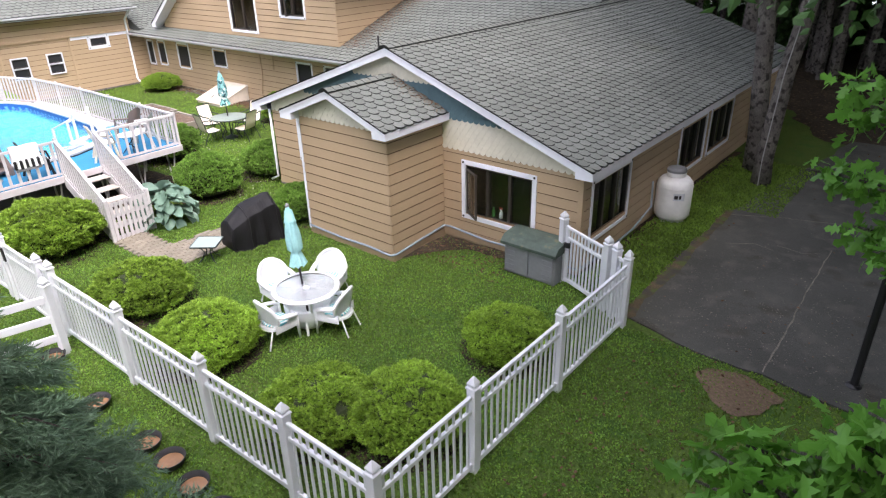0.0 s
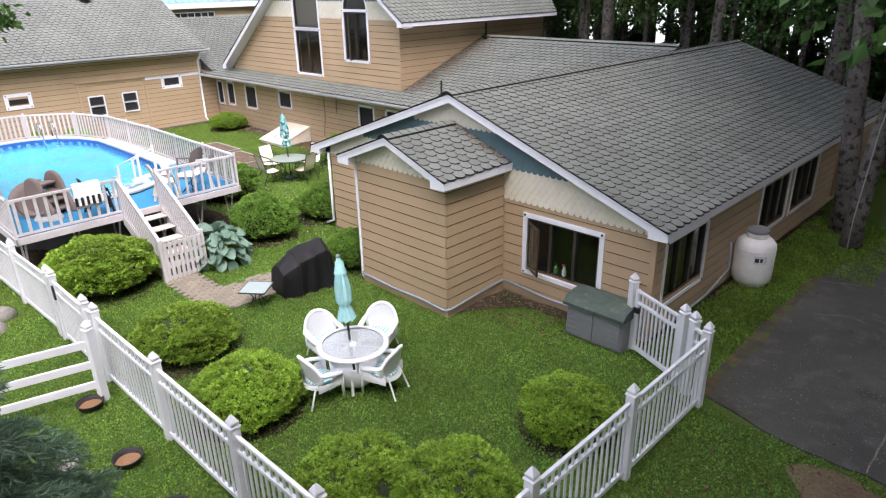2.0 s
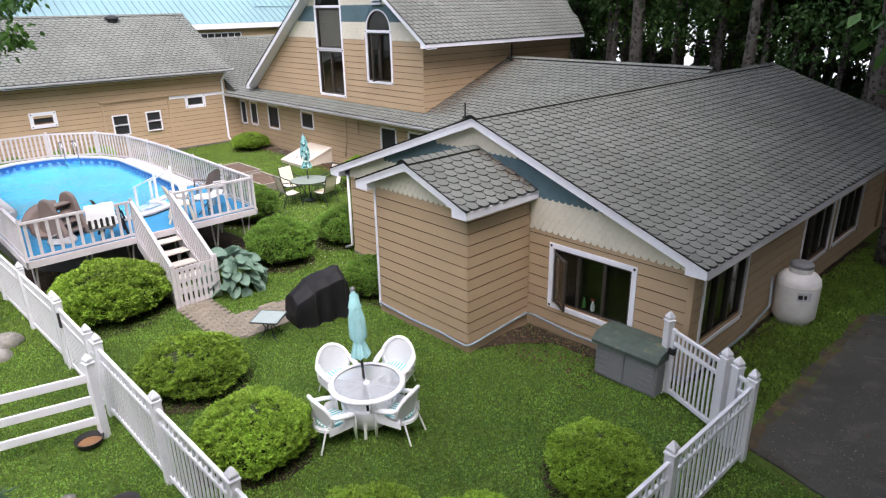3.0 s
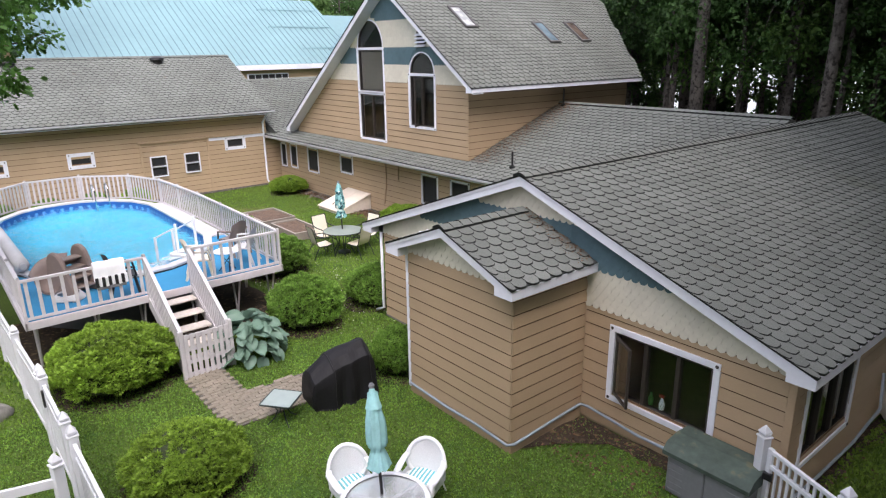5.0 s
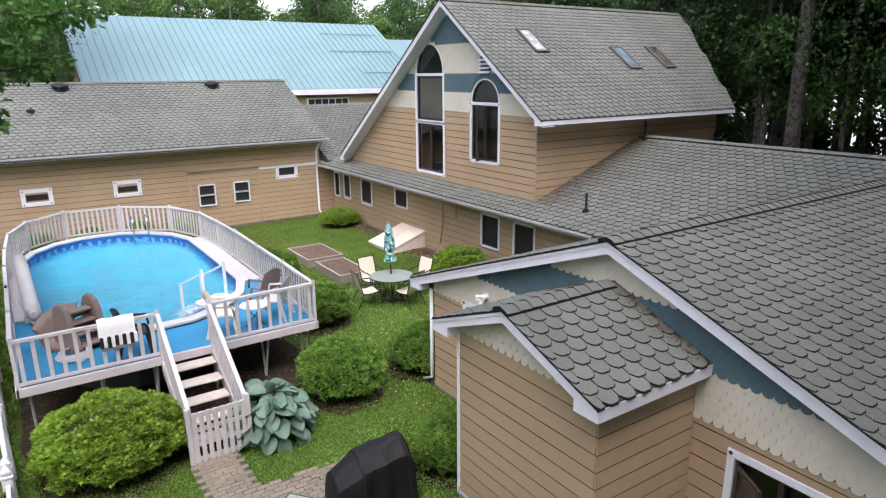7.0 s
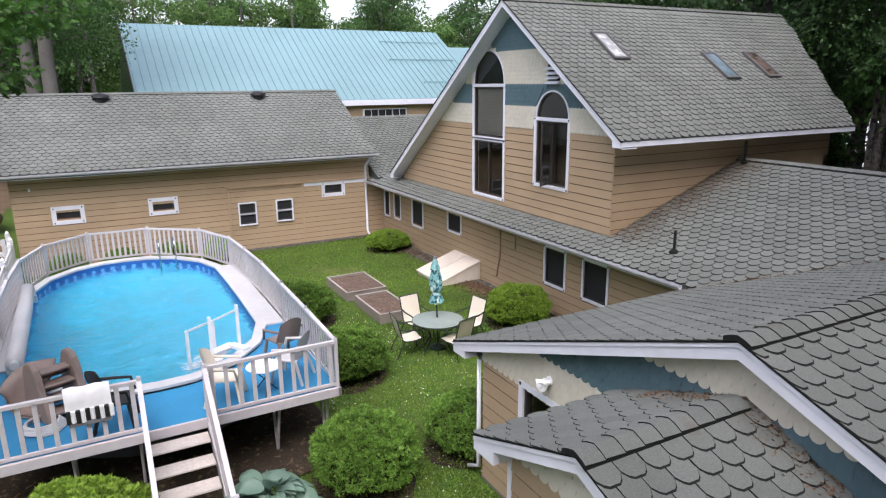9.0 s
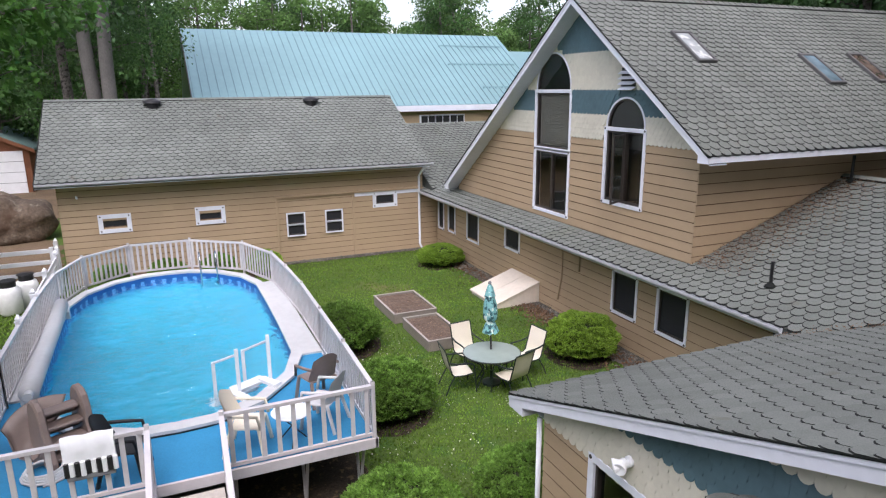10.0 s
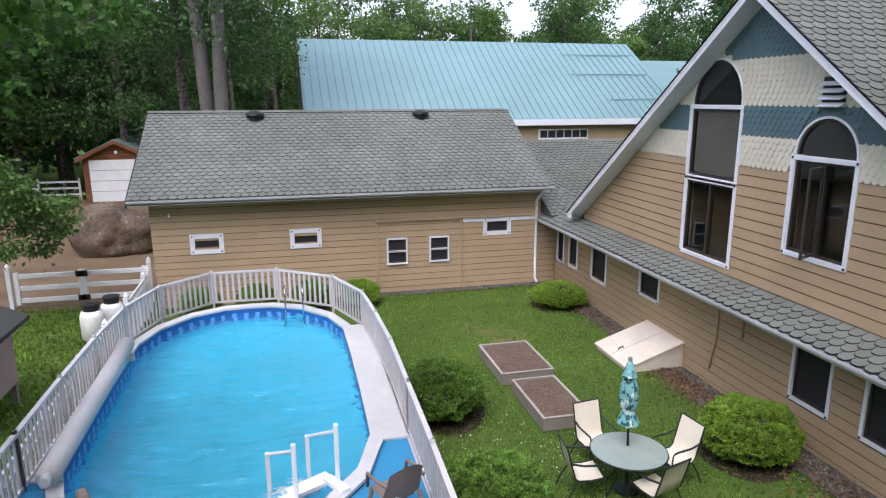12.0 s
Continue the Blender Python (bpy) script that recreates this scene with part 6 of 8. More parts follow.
M_BULK = mat("cream_painted_steel", srgb(216, 206, 192), 0.5, grain=(10, 0.05), stain=(1.2, 0.1), bump=(30, 0.04))
M_BLACKPL = mat("black_plastic", srgb(30, 30, 32), 0.5, grain=(20, 0.1), bump=(40, 0.05))

# skylights on the steep roof
su = Vector((-1, 0, SM)).normalized()
sn = Vector((SM, 0, 1)).normalized()
rot = Matrix((Vector((0, 1, 0)), su, sn)).transposed().to_4x4()
# blue-grey base colour holds the reflected sky
M_SKYBLUE = mat("blue_grey_skylight_glass", srgb(104, 124, 134), 0.1, spec=0.8, grain=(4, 0.15), stain=(2, 0.2), bump=(20, 0.02))
M_SKYBROWN = mat("brown_shaded_skylight_glass", srgb(92, 80, 72), 0.25, spec=0.6, grain=(5, 0.3), stain=(2, 0.3), bump=(20, 0.02))
for y0, z0, glass_, look_ in ((18.33, 6.53, M_SKYGLASS, "flaking pale film on the pane"), (21.76, 6.03, M_SKYBLUE, "blue-grey reflecting glass pane"), (23.56, 6.06, M_SKYBROWN, "brown shaded glass pane")):
    x = MRX + (MRZ - z0) / SM
    base = Matrix.Translation((x, y0, z0)) @ rot
    sk = thing("skylight", "low framed roof skylight with a clear pane", "skylight", base, "roof skylights")
    fr = Shape()
    w, l = 0.56, 1.22
    for a, b in (((0, 0, 0), (w, 0.08, 0.1)), ((0, l - 0.08, 0), (w, l, 0.1)), ((0, 0.08, 0), (0.07, l - 0.08, 0.1)), ((w - 0.07, 0.08, 0), (w, l - 0.08, 0.1))):
        fr.box(a, b, 0.01)
    part("frame", fr, M_SKY, sk)
    part("pane", Shape().box((0.07, 0.08, 0.06), (w - 0.07, l - 0.08, 0.075)), glass_, sk, look_)
# plumbing vents on the low roof
for x, y, h in ((-14.9, 16.98, 0.5), (-16.4, 20.95, 0.6)):
    z = low_z(y)
    vp = thing("vent_pipe", "thin grey metal vent pipe on the low roof", "pipe", pose(x, y, z), "vent pipes")
    part("pipe", Shape().rod([(0, 0, -0.05), (0, 0, h)], 0.032, 10), M_BLACKPL, vp)
    part("collar", Shape().lathe([(0.11, 0.01), (0.1, 0.04), (0.04, 0.1)], 12), M_ROOFEDGE, vp)
# dome vents on the garage roof
for y, x in ((7.0, -33.6), (12.85, -33.6)):
    z = GRZ - SG * abs(x - GRX)
    dv = thing("roof_vent", "dark round metal roof vent", "vent", pose(x, y, z + 0.02), "roof vents")
    part("dome", Shape().lathe([(0.2, -0.1), (0.2, 0.1), (0.32, 0.11), (0.3, 0.19), (0.16, 0.26), (0.02, 0.28)], 20), M_BLACKPL, dv)
# louvred vent on the tall gable
gv = thing("gable_vent", "white louvred vent on the gable", "vent", pose(-19.02, MY - 0.03, 6.23), "")
part("backing", Shape().box((-0.24, -0.02, -0.22), (0.24, 0.03, 0.24)), M_BLACKPL, gv)
for i in range(4):
    part("slat", Shape().prism([(-0.25, 0.0, -0.2 + i * 0.115), (-0.25, -0.12, -0.25 + i * 0.115), (-0.25, -0.12, -0.235 + i * 0.115), (-0.25, 0.0, -0.165 + i * 0.115)], (0.5, 0, 0)), M_TRIM, gv)
# twin flood lamp on the wing's gable
fl = thing("flood_lamp", "white twin flood lamp on the cream shingles", "lamp", pose(-11.68, WY - 0.03, 2.3))
part("base", Shape().lathe([(0.06, 0), (0.06, 0.03), (0.03, 0.05)], 14).add([], []), M_WHITE, fl, at=pose(0, 0, 0, 90))
for dx, rz in ((-0.12, 35), (0.1, -30)):
    part("lamp_head", Shape().lathe([(0.03, 0.0), (0.05, 0.06), (0.075, 0.16), (0.07, 0.17), (0.01, 0.15)], 14), M_WHITE, fl, at=pose(dx * 0.4, -0.05, 0, 100, 0, rz))


def casement(parent, hinge, u, n, w, h, angle):
    """An open sash with its pane."""
    hinge, u, n = Vector(hinge), Vector(u), Vector(n)
    a = math.radians(angle)
    d = u * math.cos(a) + n * math.sin(a)
    side = d.cross(Vector((0, 0, 1)))
    M = Matrix.Translation(hinge) @ Matrix((d, side, Vector((0, 0, 1)))).transposed().to_4x4()
    fr = Shape()
    t = 0.05
    for p, q in (((0, 0), (t, h)), ((w - t, 0), (w, h)), ((t, 0), (w - t, t)), ((t, h - t), (w - t, h))):
        fr.box((p[0], -0.02, p[1]), (q[0], 0.02, q[1]), 0.005)
    sash = part("sash", fr, M_DARKFRAME, parent, at=M)
    part("pane", Shape().box((t, -0.004, t), (w - t, 0.004, h - t)), M_GLASS, sash)


casement(house, (-6.93, WY - 0.03, 0.6), (1, 0, 0), (0, -1, 0), 0.52, 1.0, 32)
casement(house, (-19.05, MY - 0.03, 3.45), (1, 0, 0), (0, -1, 0), 0.6, 1.55, 62)
# small things on the kitchen window sill
sill = thing("spray_bottle", "small green and white spray bottles on the window sill", "bottle", pose(-6.15, WY + 0.12, 0.6), "sill bottles")
part("bottle", Shape().lathe([(0.04, 0), (0.045, 0.1), (0.02, 0.16), (0.02, 0.2)], 12), M_WHITE, sill)
part("trigger", Shape().box((-0.05, -0.015, 0.19), (0.03, 0.015, 0.24), 0.005), mat("red_plastic", srgb(170, 50, 44), 0.5), sill)
b2 = thing("bottle", "small green plastic bottle on the window sill", "bottle", pose(-6.34, WY + 0.12, 0.6), "sill bottles")
part("bottle", Shape().lathe([(0.035, 0), (0.04, 0.12), (0.018, 0.18), (0.018, 0.21)], 12), mat("green_plastic", srgb(84, 150, 74), 0.4), b2)


def pipe(name, label, pts, r, material, category="pipe", n=8):
    ob = part(name, Shape().rod(pts, r, n), material, smooth=True)
    return tagged(ob, label, category)


pipe("downspout", "white metal downspout at the garage corner", [(GX + 0.62, 16.2, GZ - 0.1), (GX + 0.3, 16.15, GZ - 0.35), (GX + 0.09, 16.12, GZ - 0.55), (GX + 0.09, 16.12, 0.1), (GX + 0.28, 16.12, 0.0)], 0.045, M_TRIM, "downspout")
pipe("downspout", "white metal downspout at the wing corner", [(WX0 - 0.05, WY - 0.06, 1.95), (WX0 - 0.05, WY - 0.06, 0.1), (WX0 - 0.3, WY - 0.1, -0.02)], 0.035, M_TRIM, "downspout")
pipe("hose", "grey-blue hose running along the foot of the bay wall", [(AX0 - 0.06, AY + 0.9, 0.2), (AX0 - 0.06, AY + 0.02, 0.12), (AX0 + 0.05, AY - 0.06, 0.1), (-9.0, AY - 0.06, 0.06), (-8.3, AY - 0.06, 0.08), (AX1 - 0.02, AY - 0.06, 0.04), (AX1 + 0.06, AY + 0.03, 0.06), (AX1 + 0.06, 10.5, 0.12), (AX1 + 0.06, WY - 0.1, 0.16), (AX1 + 0.2, WY - 0.06, 0.16), (-6.4, WY - 0.06, 0.08), (-5.6, WY - 0.06, 0.1), (-4.9, WY - 0.06, 0.05), (WX1 + 0.05, WY - 0.06, 0.05)], 0.024, M_HOSE, "hose")
pipe("hose", "grey-blue hose along the foot of the side wall", [(WX1 + 0.06, WY, 0.05), (WX1 + 0.07, 12.4, 0.0), (WX1 + 0.1, 13.6, 0.06), (WX1 + 0.16, 14.4, 0.35), (WX1 + 0.08, 14.55, 0.9)], 0.024, M_HOSE, "hose")
pipe("conduit", "tan electrical conduit on the wall", [(-21.35, MY - 0.05, 2.1), (-21.35, MY - 0.05, 1.0), (-21.45, MY - 0.06, 0.55), (-21.5, MY - 0.05, 0.3)], 0.025, M_SIDING)
pipe("conduit", "tan electrical conduit under the eave", [(-20.55, MY - 0.05, 2.1), (-20.55, MY - 0.05, 1.35)], 0.02, M_SIDING)
pipe("conduit", "dark conduit under the eave", [(-14.6, MY - 0.05, 2.0), (-14.6, MY - 0.05, 1.3)], 0.02, M_DARKFRAME)
pipe("gutter_pipe", "tan downspout at the back of the side wall", [(WX1 + 0.06, 22.0, 1.9), (WX1 + 0.06, 22.0, 0.1)], 0.045, M_SIDING, "downspout")
cam_ = thing("wall_camera", "small white security camera under the garage eave", "camera", pose(GX + 0.05, 4.5, 2.8))
part("body", Shape().rod([(0, 0, 0), (0.14, 0.02, -0.03)], 0.035, 10), M_WHITE, cam_)

# ---------------------------------------------------------------- garden things
bk = thing("cellar_hatch", "cream sloped steel cellar doors against the house wall", "cellar hatch", pose(0, 0, 0))
x0, x1, yf, yb = -24.1, -22.5, 15.45, MY - 0.03
part("side_wall", Shape().prism([(x0, yf, G0), (x0, yb, G0), (x0, yb, 0.48), (x0, yf, 0.0)], (x1 - x0, 0, 0)), M_BULK, bk)
for a, b in ((x0 - 0.03, (x0 + x1) / 2 - 0.008), ((x0 + x1) / 2 + 0.008, x1 + 0.03)):
    part("leaf", Shape().prism([(a, yf - 0.05, 0.0), (b, yf - 0.05, 0.0), (b, yb, 0.5), (a, yb, 0.5)], (0, 0, 0.035)), M_BULK, bk)
part("handle", Shape().rod([(-23.35, yf + 0.2, 0.13), (-23.35, yf + 0.22, 0.17), (-23.35, yf + 0.32, 0.21), (-23.35, yf + 0.34, 0.17)], 0.014, 6), M_BLACK, bk)


def raised_bed(x0, y0, x1, y1, top=0.17):
    b = thing("raised_bed", "low weathered timber raised bed filled with dry soil", "planter", pose(0, 0, 0), "raised beds")
    t = 0.045
    for a, c in (((x0, y0, G0), (x1, y0 + t, top)), ((x0, y1 - t, G0), (x1, y1, top)), ((x0, y0 + t, G0), (x0 + t, y1 - t, top)), ((x1 - t, y0 + t, G0), (x1, y1 - t, top))):
        part("side_board", Shape().box(a, c, 0.006), M_WOODBOX, b)
    for a, c in (((x0 - 0.01, y0 - 0.01, top), (x1 + 0.01, y0 + t, top + 0.012)), ((x0 - 0.01, y1 - t, top), (x1 + 0.01, y1 + 0.01, top + 0.012)), ((x0 - 0.01, y0 + t, top), (x0 + t, y1 - t, top + 0.012)), ((x1 - t, y0 + t, top), (x1 + 0.01, y1 - t, top + 0.012))):
        part("cap_strip", Shape().box(a, c), M_WOODCAP, b)
    g = Shape()
    nx, ny = 26, 18
    for i in range(nx + 1):
        for j in range(ny + 1):
            x, y = x0 + t + (x1 - x0 - 2 * t) * i / nx, y0 + t + (y1 - y0 - 2 * t) * j / ny
            g.v.append((x, y, top - 0.05 + 0.03 * noise.noise((x * 6, y * 6, 1.0)) + 0.02 * noise.noise((x * 17, y * 17, 2.0))))
    for i in range(nx):
        for j in range(ny):
            q = i * (ny + 1) + j
            g.f.append((q, q + ny + 1, q + ny + 2, q + 1))
    part("soil", g, M_BEDSOIL, b, "dry brown soil")


raised_bed(-24.35, 12.39, -22.55, 13.63)
raised_bed(-22.22, 12.51, -20.4, 13.49)

sb = thing("storage_box", "grey resin garden storage box with a mossy green lid", "storage box", pose(-5.52, 10.56, G0))
W, D, Hh = 1.14, 0.56, 0.66
part("body", Shape().box((0, 0.03, 0), (W, D, Hh), 0.02), M_GREYPL, sb)
for a, b in ((0.03, W / 2 - 0.01), (W / 2 + 0.01, W - 0.03)):
    d = part("door", Shape().box((a, 0.0, 0.05), (b, 0.035, Hh - 0.03), 0.012), M_GREYPL, sb)
    for k in range(5):
        part("rib", Shape().box((a + (0.02 if a < 0.4 else 0.3), -0.008, 0.1 + k * 0.1), (b - (0.3 if a < 0.4 else 0.02), 0.002, 0.115 + k * 0.1)), M_GREYPL, d)
lid = Shape()
prof = [(-0.05, Hh - 0.03), (-0.05, Hh + 0.03), (0.06, Hh + 0.13), (0.3, Hh + 0.17), (D + 0.02, Hh + 0.15), (D + 0.02, Hh - 0.03)]
lid.prism([(-0.04, y, z) for y, z in prof], (W + 0.08, 0, 0))
part("lid", lid, M_LID, sb, "mossy dark green lid")

tk = thing("propane_tank", "upright white propane tank beside the house wall", "tank", pose(-3.86, 15.05, G0) @ Matrix.Diagonal((1.04, 1.04, 0.95, 1)))
part("foot_ring", Shape().lathe([(0.3, 0), (0.3, 0.08), (0.27, 0.08)], 28), M_TANK, tk)
part("tank_body", Shape().lathe([(0.2, 0.05), (0.33, 0.08), (0.38, 0.16), (0.385, 0.3), (0.385, 0.85), (0.37, 0.98), (0.3, 1.07), (0.18, 1.12), (0.02, 1.13)], 36), M_TANK, tk, smooth=True)
part("weld_seam", Shape().lathe([(0.386, 0.87), (0.392, 0.88), (0.386, 0.89)], 36, closed=True), M_TANK, tk)
part("valve_guard", Shape().lathe([(0.2, 1.08), (0.21, 1.24), (0.19, 1.24), (0.18, 1.1)], 24, closed=True), M_TANK, tk)
part("cap", Shape().lathe([(0.21, 1.22), (0.21, 1.28), (0.18, 1.31), (0.03, 1.32)], 24), M_GREYPL, tk, "grey plastic cap")
lab = Shape()
for k in range(7):
    a0, a1 = -1.25 + k * 0.09, -1.25 + (k + 1) * 0.09
    lab.add([(0.388 * math.cos(a0), 0.388 * math.sin(a0), 0.62), (0.388 * math.cos(a1), 0.388 * math.sin(a1), 0.62), (0.388 * math.cos(a1), 0.388 * math.sin(a1), 0.8), (0.388 * math.cos(a0), 0.388 * math.sin(a0), 0.8)], [(0, 1, 2, 3)])
part("sticker", lab, mat("pale_sticker", srgb(196, 200, 206), 0.5), tk, "pale sticker with dark bars")
for k, (a0, a1) in enumerate(((-1.2, -1.0), (-0.95, -0.82))):
    bar = Shape()
    for j in range(4):
        p, q = a0 + (a1 - a0) * j / 4, a0 + (a1 - a0) * (j + 1) / 4
        bar.add([(0.3895 * math.cos(p), 0.3895 * math.sin(p), 0.66), (0.3895 * math.cos(q), 0.3895 * math.sin(q), 0.66), (0.3895 * math.cos(q), 0.3895 * math.sin(q), 0.75), (0.3895 * math.cos(p), 0.3895 * math.sin(p), 0.75)], [(0, 1, 2, 3)])
    part("dark_bar", bar, M_BLACK, tk)

# covered grill: a lid-high ridge with a low side shelf, draped in creased cloth
def grill_ring(x, h, half):
    """Cross-section of the cover at x: foot, side, shoulder, top and back again."""
    out = []
    keys = ((1.12, 0.0), (1.08, 0.3), (1.03, 0.6), (1.0, 0.76), (0.97, 0.8), (0.3, 0.975), (0.2, 0.995), (-0.1, 1.0), (-0.3, 0.985), (-0.96, 0.8), (-1.02, 0.5), (-1.06, 0.2), (-1.1, 0.0))
    for i in range(37):
        k = min(int(i / 3), 11)
        t = i / 3 - k
        d, z = keys[k][0] + (keys[k + 1][0] - keys[k][0]) * t, keys[k][1] + (keys[k + 1][1] - keys[k][1]) * t
        low = 1 - z
        crease = 0.05 * math.sin(x * 13 + 1.6 * math.sin(x * 5) + d) * low ** 1.2 + 0.035 * noise.noise((x * 4, d * 2, z * 2.5)) * (0.25 + low)
        out.append((x + 0.05 * noise.noise((x * 2, d * 2, z * 3 + 9)) * low, -(half * d + crease * (1 if d > 0 else -1)), max(0.012, h * z + 0.03 * noise.noise((x * 3.5, d * 2.5, 2)) * z)))
    return out


marks = [(-0.68, 0.42, 0.25), (-0.655, 0.6, 0.27), (-0.63, 0.66, 0.29), (-0.3, 0.88, 0.32), (-0.27, 0.92, 0.33), (0.05, 0.98, 0.33), (0.36, 1.04, 0.33), (0.41, 1.03, 0.32), (0.5, 0.86, 0.31), (0.53, 0.7, 0.29)]
rings_ = []
for (x0, h0, w0), (x1, h1, w1) in zip(marks, marks[1:]):
    for k in range(5):
        t = k / 5
        rings_.append(grill_ring(x0 + (x1 - x0) * t, h0 + (h1 - h0) * t, w0 + (w1 - w0) * t))
rings_.append(grill_ring(*marks[-1]))
gc = Shape()
m = len(rings_[0])
for r in rings_:
    gc.v += r
for i in range(len(rings_) - 1):
    for j in range(m - 1):
        gc.f.append((i * m + j, i * m + j + 1, (i + 1) * m + j + 1, (i + 1) * m + j))
gc.f.append(tuple(range(m)))
gc.f.append(tuple(range(len(gc.v) - 1, len(gc.v) - m - 1, -1)))
grill = thing("covered_grill", "barbecue grill under a black creased fabric cover", "grill", pose(-10.8, 8.52, G0, 0, 0, 84))
part("cover", gc, M_COVER, grill, "black weatherproof cloth")
for side_ in (0, m - 1):
    part("hem", Shape().rod([(r[side_][0], r[side_][1], 0.018) for r in rings_], 0.012, 6), M_COVER, grill, smooth=True)
for k in (18, 35):
    part("seam", Shape().rod([(p[0], p[1] * 1.006, p[2] + 0.003) for p in rings_[k]], 0.006, 5), M_BLACKPL, grill)

st = thing("side_table", "small square glass-topped side table with curved dark legs", "table", pose(-10.75, 7.3, G0, 0, 0, 38))
part("tabletop", Shape().box((-0.26, -0.26, 0.42), (0.26, 0.26, 0.432), 0.005), M_FROST, st)
rim = Shape().rod([(-0.25, -0.27, 0.42), (0.25, -0.27, 0.42), (0.27, -0.25, 0.42), (0.27, 0.25, 0.42), (0.25, 0.27, 0.42), (-0.25, 0.27, 0.42), (-0.27, 0.25, 0.42), (-0.27, -0.25, 0.42), (-0.25, -0.27, 0.42)], 0.015, 8)
part("rim", rim, M_GREENFR, st)
for k in range(4):
    a = math.pi / 4 + k * math.pi / 2
    c, s_ = math.cos(a), math.sin(a)
    part("leg", Shape().rod([(0.3 * c, 0.3 * s_, 0.41), (0.14 * c, 0.14 * s_, 0.32), (0.08 * c, 0.08 * s_, 0.22), (0.14 * c, 0.14 * s_, 0.1), (0.28 * c, 0.28 * s_, 0.0)], 0.012, 6), M_GREENFR, st)


def wicker_chair(at):
    """Tub chair: a round fan back with a thick rolled rim, arms that sweep down into the front legs, open holes under the arms."""
    c = thing("garden_chair", "white woven resin fan-back chair with a striped cushion", "chair", at, "white chairs round the table")

    def back_pt(a, r, off=0.0):
        """Point of the fan at angle a and relative radius r; the fan leans back and curves round the sitter."""
        x, h = 0.31 * r * math.cos(a), 0.29 * r * math.sin(a)
        return (x, 0.23 + 0.24 * h - 0.9 * x * x + off, 0.6 + h)

    s = Shape()
    na, nr = 28, 5
    for off in (-0.009, 0.009):
        s.v.append(back_pt(0, 0, off))
        for j in range(1, nr + 1):
            for i in range(na):
                s.v.append(back_pt(2 * math.pi * i / na, j / nr, off))
    half = 1 + na * nr
    for k, flip in ((0, False), (half, True)):
        fs = [(k, k + 1 + i, k + 1 + (i + 1) % na) for i in range(na)]
        for j in range(nr - 1):
            q = k + 1 + j * na
            fs += [(q + i, q + na + i, q + na + (i + 1) % na, q + (i + 1) % na) for i in range(na)]
        s.f += [tuple(reversed(f)) for f in fs] if flip else fs
    back = part("backrest", s, M_WICKER, c, smooth=True)
    part("rim", Shape().rod([back_pt(2 * math.pi * i / 28, 1.0) for i in range(29)], 0.034, 8, caps=False), M_WHITE, back, smooth=True)
    for sx in (-1, 1):
        x0, y0, z0 = back_pt(math.pi / 2 - sx * 1.35, 0.98)
        arm = [(x0, y0, z0), (sx * 0.325, 0.1, 0.615), (sx * 0.325, -0.06, 0.585), (sx * 0.31, -0.2, 0.55), (sx * 0.285, -0.26, 0.5)]
        part("armrest", Shape().rod(arm, [0.04, 0.055, 0.06, 0.058, 0.035], 8, flat=0.55), M_WHITE, c, smooth=True)
        side = Shape()
        for t in range(7):
            y = 0.2 - 0.44 * t / 6
            top = 0.4 + (0.03 if 1 <= t <= 3 else 0.1)
            for off in (0, 0.012):
                side.v += [(sx * (0.29 + off), y, 0.3), (sx * (0.3 + off), y, top)]
        for t in range(6):
            q = 4 * t
            side.f += [(q, q + 4, q + 5, q + 1), (q + 2, q + 3, q + 7, q + 6), (q + 1, q + 5, q + 7, q + 3)]
        part("side_panel", side, M_WICKER, c, smooth=True)
        part("leg", Shape().rod([(sx * 0.285, -0.25, 0.54), (sx * 0.28, -0.27, 0.3), (sx * 0.275, -0.29, 0.0)], [0.04, 0.032, 0.02], 7), M_WHITE, c, smooth=True)
        part("leg", Shape().rod([(sx * 0.2, 0.2, 0.38), (sx * 0.24, 0.34, 0.0)], 0.016, 7), M_WHITE, c)
    part("seat", Shape().lathe([(0.26, 0.31), (0.3, 0.33), (0.29, 0.37), (0.02, 0.375)], 24), M_WICKER, c)
    cu = Shape().lathe([(0.22, 0.375), (0.245, 0.4), (0.22, 0.43), (0.02, 0.44)], 20)
    part("cushion", cu, M_STRIPE, c, "aqua and white striped cushion", smooth=True)
    return c


def stripe_mat(name, a, b, scale, axis=0):
    m = mat(name, a, 0.85, grain=(30, 0.05), stain=(3, 0.05), bump=(100, 0.1))
    nt = m.node_tree
    p = nt.nodes["Principled BSDF"]
    src = p.inputs["Base Color"].links[0].from_socket
    tc = nt.nodes.new("ShaderNodeTexCoord")
    sp = nt.nodes.new("ShaderNodeSeparateXYZ")
    mu = nt.nodes.new("ShaderNodeMath")
    mu.operation = "MULTIPLY"
    mu.inputs[1].default_value = scale
    fr = nt.nodes.new("ShaderNodeMath")
    fr.operation = "FRACT"
    gt = nt.nodes.new("ShaderNodeMath")
    gt.operation = "GREATER_THAN"
    gt.inputs[1].default_value = 0.5
    mx = nt.nodes.new("ShaderNodeMix")
    mx.data_type = "RGBA"
    nt.links.new(tc.outputs["Object"], sp.inputs[0])
    nt.links.new(sp.outputs[axis], mu.inputs[0])
    nt.links.new(mu.outputs[0], fr.inputs[0])
    nt.links.new(fr.outputs[0], gt.inputs[0])
    nt.links.new(gt.outputs[0], mx.inputs["Factor"])
    nt.links.new(src, mx.inputs[6])
    mx.inputs[7].default_value = b
    nt.links.new(mx.outputs[2], p.inputs["Base Color"])
    return m


